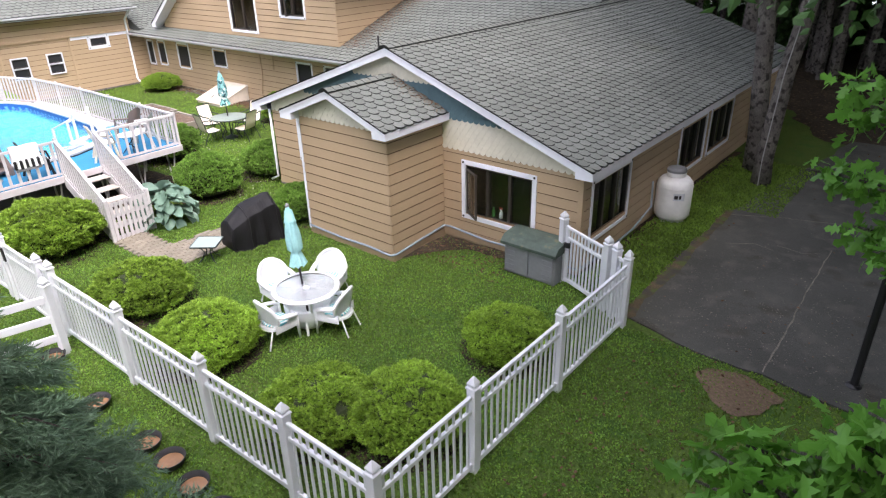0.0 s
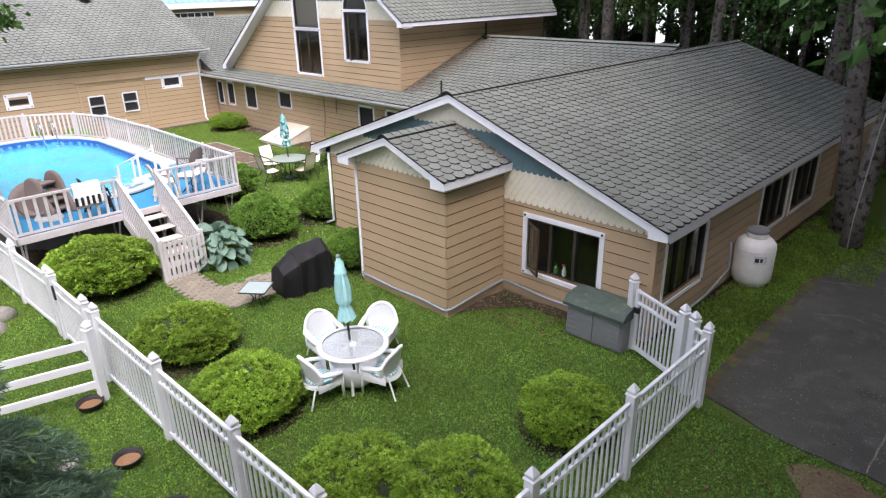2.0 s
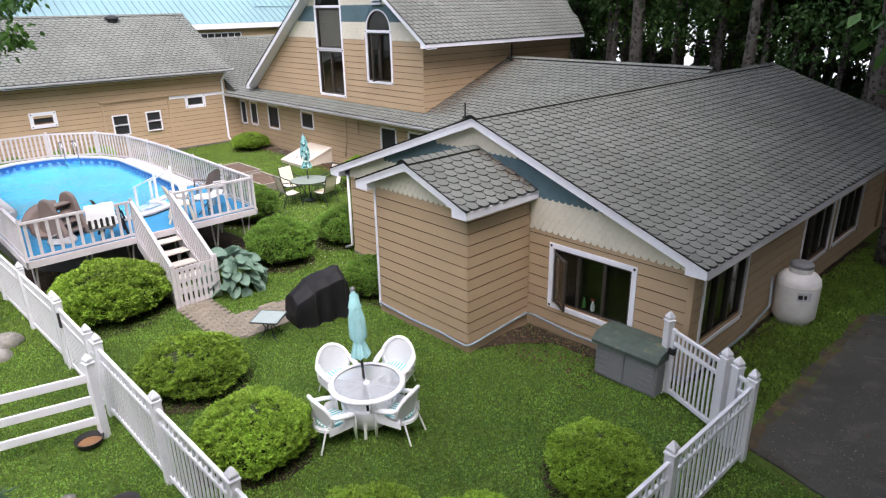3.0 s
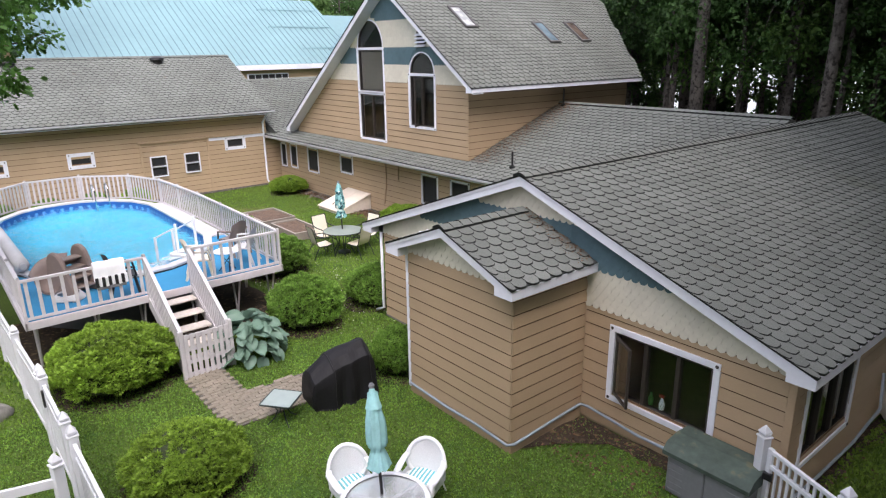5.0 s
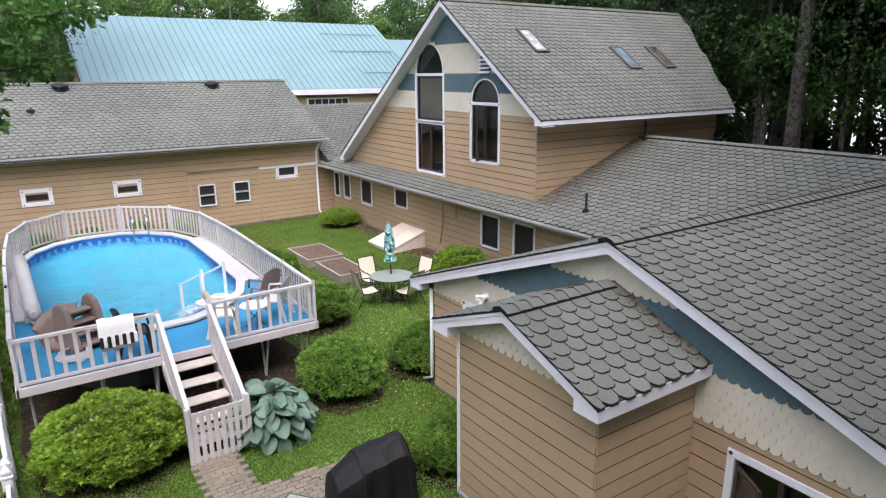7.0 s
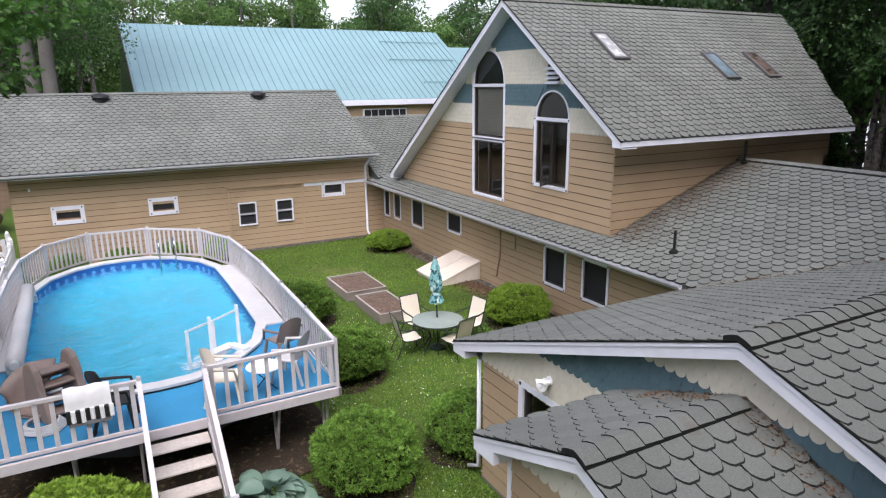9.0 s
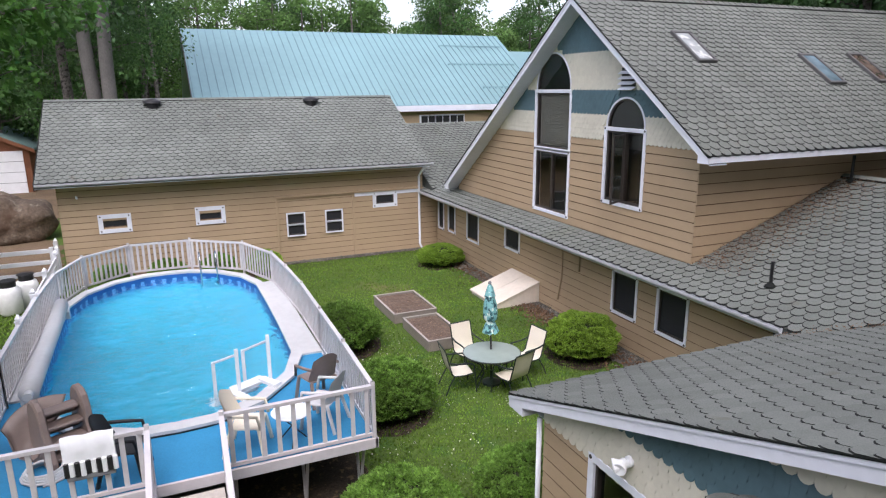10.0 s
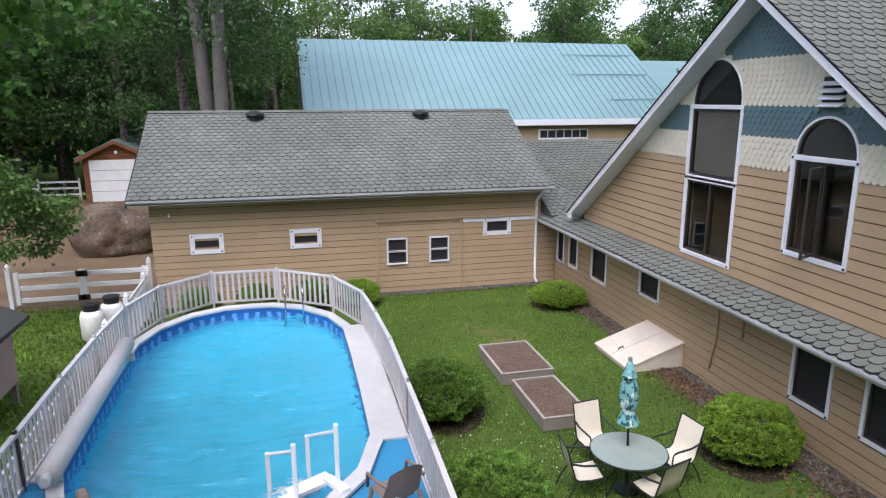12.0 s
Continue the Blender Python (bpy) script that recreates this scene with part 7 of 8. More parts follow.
M_WICKER = mat("white_woven_resin", srgb(228, 230, 232), 0.5, grain=(70, 0.07), stain=(2, 0.04), bump=(110, 0.5))
M_STRIPE = stripe_mat("aqua_striped_cloth", srgb(110, 190, 196), srgb(232, 236, 232), 16.0)
M_BWSTRIPE = stripe_mat("black_white_striped_towel", srgb(34, 34, 36), srgb(226, 226, 224), 10.0, 1)
TX, TY = -7.15, 6.95
rt = thing("round_table", "round white garden table with a clear patterned top", "table", pose(TX, TY, G0))
M_CLEAR = glass_mat("hazy_table_glass", (0.9, 0.93, 0.94, 1), 0.25)
M_CLEAR.node_tree.nodes["Principled BSDF"].inputs["Transmission Weight"].default_value = 0.75
part("tabletop", Shape().lathe([(0.03, 0.7), (0.52, 0.7), (0.52, 0.708), (0.03, 0.708)], 40, closed=True), M_CLEAR, rt, "hazy clear glass top")
part("rim", Shape().lathe([(0.49, 0.69), (0.56, 0.68), (0.585, 0.705), (0.56, 0.735), (0.5, 0.732)], 40, closed=True), M_WHITE, rt, smooth=True)
part("drum", Shape().lathe([(0.24, 0.02), (0.34, 0.12), (0.4, 0.3), (0.41, 0.42), (0.38, 0.46), (0.37, 0.42), (0.33, 0.2), (0.2, 0.12), (0.02, 0.11)], 36), M_WHITE, rt, "white woven drum base", smooth=True)
part("hub", Shape().lathe([(0.05, 0.66), (0.06, 0.69), (0.05, 0.72), (0.03, 0.722)], 20), M_WHITE, rt)
for k in range(6):
    a = math.radians(30 + 60 * k)
    c, s_ = math.cos(a), math.sin(a)
    part("leg", Shape().rod([(0.5 * c, 0.5 * s_, 0.69), (0.44 * c, 0.44 * s_, 0.55), (0.38 * c, 0.38 * s_, 0.4)], 0.022, 8), M_WHITE, rt)
    part("spoke", Shape().box((0.04, -0.014, 0.68), (0.5, 0.014, 0.698)), M_WHITE, rt, at=pose(0, 0, 0, 0, 0, 30 + 60 * k))
for k in range(4):
    a = math.radians(45 + 90 * k)
    part("foot", Shape().rod([(0.36 * math.cos(a), 0.36 * math.sin(a), 0.3), (0.42 * math.cos(a), 0.42 * math.sin(a), 0.0)], 0.025, 8), M_WHITE, rt)
for cx, cy in ((-8.1, 7.06), (-7.6, 7.86), (-7.2, 6.3), (-6.62, 7.13)):
    face = math.degrees(math.atan2(TY - cy, TX - cx))
    wicker_chair(pose(cx, cy, G0, 0, 0, face + 90) @ Matrix.Scale(0.92, 4))


def closed_umbrella(at, label, cloth, h, top_r=0.1, waist=0.62, low=0.5, flare=0.15, pole=M_BLACK):
    """A furled garden umbrella: pole, folded canopy drawn in by its tie, cap and finial."""
    u = thing("umbrella", label, "umbrella", at, "furled garden umbrellas")
    part("pole", Shape().rod([(0, 0, 0.0), (0, 0, h)], 0.02, 10), pole, u)
    s = Shape()
    nn, kk = 32, 20
    for j in range(kk + 1):
        t = j / kk
        z = h * low + (h * 0.96 - h * low) * t
        tie = 0.28
        r = 0.055 + flare * (0.75 - abs(t - 0.62)) * (t > tie) * (1 - t) * 1.6 + (flare * 0.7 * (1 - t / tie) ** 0.8 if t < tie else 0)
        for i in range(nn):
            a = 2 * math.pi * i / nn
            ff = 1 + 0.22 * math.cos(a * 8 + t * 1.5) + 0.1 * math.sin(a * 3 + t * 4)
            dz = 0.03 * math.cos(a * 8) if j == 0 else 0
            s.v.append((r * ff * math.cos(a + t * 0.6), r * ff * math.sin(a + t * 0.6), z + dz))
    for j in range(kk):
        for i in range(nn):
            s.f.append((j * nn + i, j * nn + (i + 1) % nn, (j + 1) * nn + (i + 1) % nn, (j + 1) * nn + i))
    part("canopy", s, cloth, u, smooth=True)
    part("valance", Shape().lathe([(top_r * 1.25, h * 0.865), (top_r * 0.95, h * 0.91), (top_r * 0.5, h * 0.965), (0.03, h * 0.985)], 16, closed=True), cloth, u)
    part("tie", Shape().lathe([(0.075, h * low + 0.27 * h * (0.96 - low)), (0.085, h * low + 0.29 * h * (0.96 - low)), (0.075, h * low + 0.31 * h * (0.96 - low))], 16, closed=True), cloth, u)
    part("finial", Shape().lathe([(0.03, h * 0.98), (0.04, h), (0.02, h + 0.03)], 12), M_GREYPL, u)
    return u


closed_umbrella(look((TX, TY, G0), (-7.6, 7.12, 2.0)) @ pose(0, 0, 0, 180), "furled faded aqua garden umbrella through the white table", M_AQUA, 2.12, low=0.5, top_r=0.085, flare=0.12)
T2X, T2Y = -18.31, 13.11
t2 = thing("patio_table", "round frosted glass patio table with dark green legs", "table", pose(T2X, T2Y, G0, 0, 0, 65))
pts = []
for k in range(32):
    a = 2 * math.pi * k / 32
    pts.append((0.6 * math.cos(a), 0.58 * math.sin(a)))
part("tabletop", Shape().prism([(x, y, 0.71) for x, y in pts], (0, 0, 0.012)), M_FROST, t2, "frosted green-grey glass top")
part("rim", Shape().rod([(x * 1.01, y * 1.01, 0.708) for x, y in pts + pts[:1]], 0.016, 6), M_GREENFR, t2)
for sx in (-1, 1):
    for sy in (-1, 1):
        part("leg", Shape().rod([(0.5 * sx, 0.33 * sy, 0.7), (0.24 * sx, 0.16 * sy, 0.5), (0.16 * sx, 0.11 * sy, 0.3), (0.3 * sx, 0.22 * sy, 0.0)], 0.016, 6), M_GREENFR, t2)
part("umbrella_base", Shape().lathe([(0.2, 0), (0.2, 0.05), (0.1, 0.09), (0.03, 0.12), (0.03, 0.3)], 20), M_GREENFR, t2)


def sling_chair(at, group="chairs round the patio table"):
    c = thing("patio_chair", "cream sling patio chair with a dark green metal frame", "chair", at, group)
    prof = [(-0.24, 0.42), (-0.05, 0.385), (0.16, 0.39), (0.22, 0.44), (0.28, 0.65), (0.36, 0.95), (0.38, 0.99)]
    s = Shape()
    for x in (-0.25, 0.25):
        for y, z in prof:
            s.v.append((x, y, z))
    m = len(prof)
    for y, z in prof:
        s.v.append((-0.25, y, z - 0.008))
    for y, z in prof:
        s.v.append((0.25, y, z - 0.008))
    for i in range(m - 1):
        s.f.append((i, i + m, i + 1 + m, i + 1))
        s.f.append((i + 2 * m, i + 1 + 2 * m, i + 1 + 3 * m, i + 3 * m))
    part("sling", s, M_SLING, c, "cream mesh sling", smooth=True)
    for x in (-0.265, 0.265):
        part("side_rail", Shape().rod([(x, y, z) for y, z in prof], 0.014, 6), M_GREENFR, c)
        part("leg", Shape().rod([(x, -0.2, 0.64), (x * 1.05, -0.25, 0.6), (x * 1.08, -0.28, 0.3), (x * 1.1, -0.3, 0.0)], 0.014, 6), M_GREENFR, c)
        part("leg", Shape().rod([(x, 0.16, 0.4), (x * 1.05, 0.28, 0.2), (x * 1.1, 0.36, 0.0)], 0.014, 6), M_GREENFR, c)
        part("armrest", Shape().rod([(x, 0.3, 0.7), (x * 1.06, 0.1, 0.66), (x * 1.06, -0.16, 0.65), (x, -0.22, 0.62)], 0.018, 6), M_GREENFR, c)
    part("cross_bar", Shape().rod([(-0.25, 0.38, 0.99), (0.25, 0.38, 0.99)], 0.014, 6), M_GREENFR, c)
    return c


for x, y in ((-19.2, 13.0), (-18.4, 12.38), (-18.45, 14.02), (-17.74, 13.28)):
    ang = math.degrees(math.atan2(T2Y - y, T2X - x)) + 90
    sling_chair(pose(x, y, G0, 0, 0, ang))
closed_umbrella(look((T2X - 0.05, T2Y + 0.03, G0), (-18.6, 13.2, 2.1)) @ pose(0, 0, 0, 180), "furled teal patterned garden umbrella through the glass table", M_TROPIC, 2.18, low=0.5)

# rubber tubs along the fence
for i, (x, y) in enumerate(((-4.75, 3.5), (-5.36, 3.55), (-5.98, 3.6), (-6.53, 3.58), (-7.9, 3.56), (-9.64, 3.67))):
    tb = thing("rubber_tub", "shallow black rubber tub of muddy water on the grass", "tub", pose(x, y, G0, 0, 0, i * 40), "rubber tubs")
    part("tub", Shape().lathe([(0.13, 0.0), (0.17, 0.02), (0.2, 0.11), (0.205, 0.115), (0.19, 0.115), (0.16, 0.03)], 24, closed=True), M_RUBBER, tb, smooth=True)
    part("muddy_water", Shape().lathe([(0.168, 0.04), (0.01, 0.042)], 24), M_TEA, tb)

# field stones beside the fence
def stone(x, y, size, seed):
    st_ = thing("stone", "pale grey weathered field stone lying in the grass", "stone", pose(x, y, G0 + size[2] * 0.25, 0, 0, seed * 50), "field stones")
    g = Shape()
    for j in range(9):
        for i in range(14):
            u, v = 2 * math.pi * i / 14, math.pi * (j / 8 - 0.5)
            d = Vector((math.cos(u) * math.cos(v), math.sin(u) * math.cos(v), math.sin(v)))
            r = 1 + 0.3 * noise.noise(d * 1.5 + Vector((seed, 0, 0))) + 0.1 * noise.noise(d * 5)
            g.v.append((d.x * r * size[0], d.y * r * size[1], d.z * r * size[2]))
    for j in range(8):
        for i in range(14):
            g.f.append((j * 14 + i, j * 14 + (i + 1) % 14, (j + 1) * 14 + (i + 1) % 14, (j + 1) * 14 + i))
    part("stone_body", g, M_STONE, st_, smooth=True)


M_STONE = mat("pale_grey_field_stone", srgb(132, 130, 124), 0.9, grain=(14, 0.2), stain=(2, 0.15), bump=(20, 0.6))
stone(-8.46, 2.97, (0.13, 0.24, 0.08), 1)
stone(-14.1, 3.45, (0.32, 0.26, 0.22), 2)
stone(-13.6, 3.3, (0.22, 0.2, 0.14), 3)

# black post by the drive
pl = thing("pole", "slim black metal pole beside the drive", "pole", pose(0.62, 10.6, G0))
part("shaft", Shape().rod([(0, 0, 0), (0, 0, 3.2)], 0.055, 12), M_BLACK, pl)
part("base", Shape().lathe([(0.11, 0), (0.11, 0.03), (0.07, 0.06)], 16), M_BLACK, pl)

# ---------------------------------------------------------------- on the deck
sl = thing("pool_slide", "taupe plastic toddler slide with steps on the pool deck", "slide", pose(-16.62, 5.42, DZ, 0, 0, 24))


def plate(profile, y0, y1, edge):
    """Moulded plate: profile in x and z between y0 and y1, with a rounded rim."""
    c = Vector((sum(p[0] for p in profile) / len(profile), sum(p[1] for p in profile) / len(profile)))
    inner = [tuple(Vector(p) + (c - Vector(p)).normalized() * edge) for p in profile]
    n_ = len(profile)
    s = Shape()
    s.v = [(x, y0, z) for x, z in inner] + [(x, y0 + edge * 0.6, z) for x, z in profile] + [(x, y1 - edge * 0.6, z) for x, z in profile] + [(x, y1, z) for x, z in inner]
    for k in range(3):
        s.f += [(k * n_ + i, k * n_ + (i + 1) % n_, (k + 1) * n_ + (i + 1) % n_, (k + 1) * n_ + i) for i in range(n_)]
    s.f += [tuple(range(n_ - 1, -1, -1)), tuple(range(3 * n_, 4 * n_))]
    return s


cheek = [(0.46, 0.0), (0.45, 0.18), (0.36, 0.4), (0.27, 0.62), (0.23, 0.8), (0.16, 0.96), (0.04, 1.05), (-0.1, 1.06), (-0.22, 0.99), (-0.29, 0.86), (-0.33, 0.62), (-0.38, 0.3), (-0.4, 0.0)]
for y0, y1, hh in ((-0.3, -0.2, 0.87), (0.25, 0.36, 0.91)):
    part("cheek", plate([(x, z * hh) for x, z in cheek], y0, y1, 0.035), M_TAUPE, sl)
for k in range(4):
    part("step", Shape().box((0.4 - k * 0.1, -0.2, 0.13 + k * 0.19), (0.12 - k * 0.07, 0.25, 0.18 + k * 0.19), 0.014), M_TAUPE, sl)
    part("riser", Shape().box((0.15 - k * 0.08, -0.2, 0.0 + k * 0.19), (0.12 - k * 0.08, 0.25, 0.18 + k * 0.19), 0.008), M_TAUPE, sl)
# chute that turns off to the side below a tall curling outer wall
cs = Shape()
m = 8
way_, here = 222.0, Vector((-0.08, -0.05, 0.56))
for k in range(13):
    t = k / 12
    d = Vector((math.cos(math.radians(way_)), math.sin(math.radians(way_)), 0))
    out_ = Vector((d.y, -d.x, 0))
    tall = 0.76 - here.z - 0.3 * t ** 3
    sec = [(0.34, tall), (0.25, tall * 0.72), (0.2, 0.1), (0.1, 0.0), (-0.1, -0.02), (-0.18, 0.05), (-0.22, 0.14), (-0.25, 0.17)]
    for grow in (0.0, 0.03):
        for x_, dz in sec:
            cs.v.append(tuple(here + out_ * (x_ + math.copysign(grow, x_)) + Vector((0, 0, dz - (grow if dz < 0.15 else 0)))))
    here = here + d * 0.034 + Vector((0, 0, -0.05 if k < 9 else -0.012))
    way_ += 6.5
for k in range(12):
    for q in (0, m):
        for j in range(m - 1):
            a = k * 2 * m + q + j
            cs.f.append((a, a + 1, a + 2 * m + 1, a + 2 * m) if q == 0 else (a, a + 2 * m, a + 2 * m + 1, a + 1))
    for j in (0, m - 1):
        a = k * 2 * m + j
        cs.f.append((a, a + 2 * m, a + 3 * m, a + m))
for k in (0, 12):
    for j in range(m - 1):
        a = k * 2 * m + j
        cs.f.append((a, a + m, a + m + 1, a + 1))
part("chute", cs, M_TAUPE, sl, smooth=True)

pv = thing("pool_hose_coil", "coiled pale pool hose on the blue deck", "hose", pose(-16.15, 5.25, DZ))
part("coil", Shape().rod([(0.3 * math.cos(a * 0.4) * (1 - 0.004 * a), 0.3 * math.sin(a * 0.4) * (1 - 0.004 * a), 0.02 + 0.0016 * a) for a in range(70)], 0.02, 6), M_COPING, pv, smooth=True)


def plastic_chair(at, material, label):
    c = thing("plastic_chair", label, "chair", at, "deck chairs")
    s = Shape().box((-0.24, -0.22, 0.4), (0.24, 0.2, 0.43), 0.012)
    part("seat", s, material, c)
    bs = Shape()
    n_ = 10
    for off in (0, 0.02):
        for i in range(n_ + 1):
            t = -1 + 2 * i / n_
            for j in range(5):
                v = j / 4
                bs.v.append((0.25 * t * (1 - 0.12 * v), 0.2 + 0.14 * v - 0.08 * t * t + off, 0.43 + (0.47 - 0.1 * t * t) * v))
    m_ = (n_ + 1) * 5
    for i in range(n_):
        for j in range(4):
            q = i * 5 + j
            bs.f.append((q, q + 5, q + 6, q + 1))
            bs.f.append((q + m_, q + 1 + m_, q + 6 + m_, q + 5 + m_))
    part("backrest", bs, material, c, smooth=True)
    for x in (-0.25, 0.25):
        part("armrest", Shape().rod([(x, 0.24, 0.66), (x * 1.12, 0.05, 0.64), (x * 1.12, -0.2, 0.62), (x * 1.05, -0.24, 0.42)], 0.025, 6), material, c, smooth=True)
        part("leg", Shape().rod([(x * 0.9, -0.2, 0.41), (x * 1.08, -0.26, 0.0)], 0.03, 6), material, c)
        part("leg", Shape().rod([(x * 0.9, 0.18, 0.41), (x * 1.08, 0.3, 0.0)], 0.03, 6), material, c)
    return c


plastic_chair(pose(-16.85, 9.1, DZ, 0, 0, -70), M_TAUPE, "taupe moulded plastic armchair on the blue deck")
plastic_chair(pose(-16.0, 9.0, DZ, 0, 0, -40), M_COPING, "pale plastic chair with a grey back on the deck")
plastic_chair(pose(-15.75, 7.85, DZ, 0, 0, 160), M_SLING, "beige sling chair turned towards the pool")
plastic_chair(pose(-15.75, 6.25, DZ, 0, 0, 170), M_BLACKPL, "black plastic chair at the deck railing")
wt = thing("small_table", "small round white folding table on the deck", "table", pose(-15.65, 8.45, DZ))
part("tabletop", Shape().lathe([(0.28, 0.48), (0.29, 0.49), (0.28, 0.5), (0.01, 0.5)], 24), M_WHITE, wt)
for a in (0.4, 2.5, 4.6):
    part("leg", Shape().rod([(0.2 * math.cos(a), 0.2 * math.sin(a), 0.48), (-0.22 * math.cos(a + 0.4), -0.22 * math.sin(a + 0.4), 0.0)], 0.01, 6), M_BLACKPL, wt)
tw = thing("towel", "white towel with black stripes hung over the deck railing", "towel", pose(DX, 5.62, DZ))
ts = Shape()
for i in range(13):
    y = 0.58 * i / 12
    for j, (x, z) in enumerate(((-0.05, 0.5), (-0.05, 0.9), (0.0, 0.92), (0.045, 0.9), (0.05, 0.7), (0.055, 0.52))):
        ts.v.append((x + 0.01 * math.sin(i * 1.3 + j), y, z + 0.006 * math.sin(i * 0.9)))
for i in range(12):
    for j in range(5):
        q = i * 6 + j
        ts.f.append((q, q + 6, q + 7, q + 1))
part("cloth", ts, M_WHITE, tw, smooth=True)
for k in range(10):
    part("stripe", Shape().box((0.05, 0.06 * k, 0.4 + 0.01 * math.sin(k * 1.7)), (0.085 + 0.01 * math.sin(k), 0.06 * k + 0.06, 0.6), 0.012), M_WHITE if k % 2 else M_BLACKPL, tw)
part("fringe", Shape().box((0.04, 0.02, 0.34), (0.07, 0.56, 0.41), 0.01), M_GREYPL, tw, "grey drooping fringe")

ld = thing("pool_ladder", "stainless steel pool ladder with blue steps", "ladder", pose(0, 0, 0))
for y in (7.78, 8.2):
    part("rail", Shape().rod([(-25.75, y, PZ), (-25.75, y, PZ + 0.42), (-25.68, y, PZ + 0.52), (-25.55, y, PZ + 0.55), (-25.4, y, PZ + 0.5), (-25.3, y, PZ + 0.35), (-25.28, y, PZ - 0.9)], 0.022, 8), M_STEEL, ld, smooth=True)
for z in (-0.2, -0.42, -0.64):
    part("step", Shape().box((-25.36, 7.8, PZ + z), (-25.2, 8.18, PZ + z + 0.03), 0.006), M_LINER, ld)
ps = thing("pool_steps", "white plastic pool entry steps with sloping handrails", "steps", pose(0, 0, 0))
for (x, y, h), (x2, y2) in (((-17.38, 7.9, 1.95), (-17.95, 7.55)), ((-17.68, 8.45, 2.0), (-18.3, 8.08))):
    part("post", Shape().box((x - 0.03, y - 0.03, PZ), (x + 0.03, y + 0.03, h), 0.008), M_WHITE, ps)
    part("post", Shape().box((x2 - 0.03, y2 - 0.03, 0.3), (x2 + 0.03, y2 + 0.03, PZ + 0.4), 0.008), M_WHITE, ps)
    part("handrail", Shape().rod([(x, y, h - 0.1), (x2, y2, PZ + 0.38)], 0.022, 8), M_WHITE, ps)
    part("foot", Shape().prism([(x + 0.32, y + 0.02, PZ), (x - 0.05, y - 0.2, PZ), (x - 0.12, y - 0.08, PZ), (x + 0.25, y + 0.14, PZ)], (0, 0, 0.06)), M_WHITE, ps)
for k in range(4):
    t = k / 3
    a, b = Vector((-17.45, 7.87, 0)), Vector((-17.75, 8.42, 0))
    d = Vector((-0.6, -0.36, 0)) * t
    q = [a + d, b + d, b + d + Vector((-0.2, -0.12, 0)), a + d + Vector((-0.2, -0.12, 0))]
    part("tread", Shape().prism([(p.x, p.y, PZ + 0.02 - 0.28 * k) for p in q], (0, 0, -0.05)), M_WHITE, ps)
cr = thing("pool_cover_roll", "white rolled-up pool cover along the pool edge", "pool cover", pose(0, 0, 0))
part("roll", Shape().rod([(-18.4, 4.75, 1.335), (-20.0, 4.72, 1.33), (-21.6, 4.7, 1.325), (-23.3, 4.66, 1.335)], [0.15, 0.155, 0.155, 0.15], 20), M_COPING, cr, smooth=True)
part("roller_tube", Shape().rod([(-18.25, 4.755, 1.335), (-18.42, 4.75, 1.335)], 0.07, 14), M_COPING, cr)
for x in (-18.6, -23.0):
    part("bracket", Shape().box((x - 0.05, 4.58, 1.08), (x + 0.05, 4.85, 1.25), 0.01), M_COPING, cr)

# ---------------------------------------------------------------- brick path
inside_poly = [(-13.3, 6.48), (-11.02, 6.48), (-11.0, 8.7), (-12.05, 8.7), (-12.07, 7.2), (-13.3, 7.24)]
path = tagged(part("brick_path", Shape().prism([(x, y, G0 + 0.012) for x, y in blob_edge(inside_poly, 0.05, 0.12, 6)], (0, 0, -0.05)), M_GRAVEL), "worn path of small buff-grey brick pavers", "path", kind="structure")


def inside(x, y, poly):
    c = False
    for (xa, ya), (xb, yb) in zip(poly, poly[1:] + poly[:1]):
        if (ya > y) != (yb > y) and x < (xb - xa) * (y - ya) / (yb - ya) + xa:
            c = not c
    return c


BRICK = Shape().box((-0.096, -0.046, -0.02), (0.096, 0.046, 0.022), 0.006).mesh("brick", M_BRICK)
rb = random.Random(8)
frayed = blob_edge(inside_poly, 0.16, 0.12, 6)
for i in range(-4, 40):
    for j in range(-2, 46):
        x = -13.35 + j * 0.1
        y = 6.35 + i * 0.2 + (0.1 if j % 2 else 0)
        if inside(x, y, frayed):
            at = pose(x, y, G0 + 0.012 + rb.uniform(-0.004, 0.004), rb.gauss(0, 0.8), rb.gauss(0, 0.8), 90 + rb.gauss(0, 1.6))
            part("brick", BRICK, None, path, at=at)

# ---------------------------------------------------------------- hosta
M_HOSTA = leaf_mat("blue_green_hosta_leaf", srgb(112, 140, 124), 0.35, 0.2, 0.4)
ho = thing("hosta", "large blue-green hosta with broad ribbed leaves", "plant", pose(-13.55, 7.95, G0))


def hosta_leaf(L, W):
    s = Shape()
    n_, m_ = 8, 4
    for i in range(n_ + 1):
        t = i / n_
        w = W * math.sqrt(max(0.0, 1 - ((t - 0.42) / (0.46 if t < 0.42 else 0.58)) ** 2))
        y = L * t
        z = 0.2 * L * math.sin(t * 2.2) - 0.32 * L * t * t
        for j in range(-m_, m_ + 1):
            u_ = j / m_
            s.v.append((w * u_, y, z + 0.16 * L * abs(u_) ** 1.5 + 0.006 * math.cos(u_ * 12)))
    c = 2 * m_ + 1
    for i in range(n_):
        for j in range(c - 1):
            q = i * c + j
            s.f.append((q, q + 1, q + c + 1, q + c))
    return s


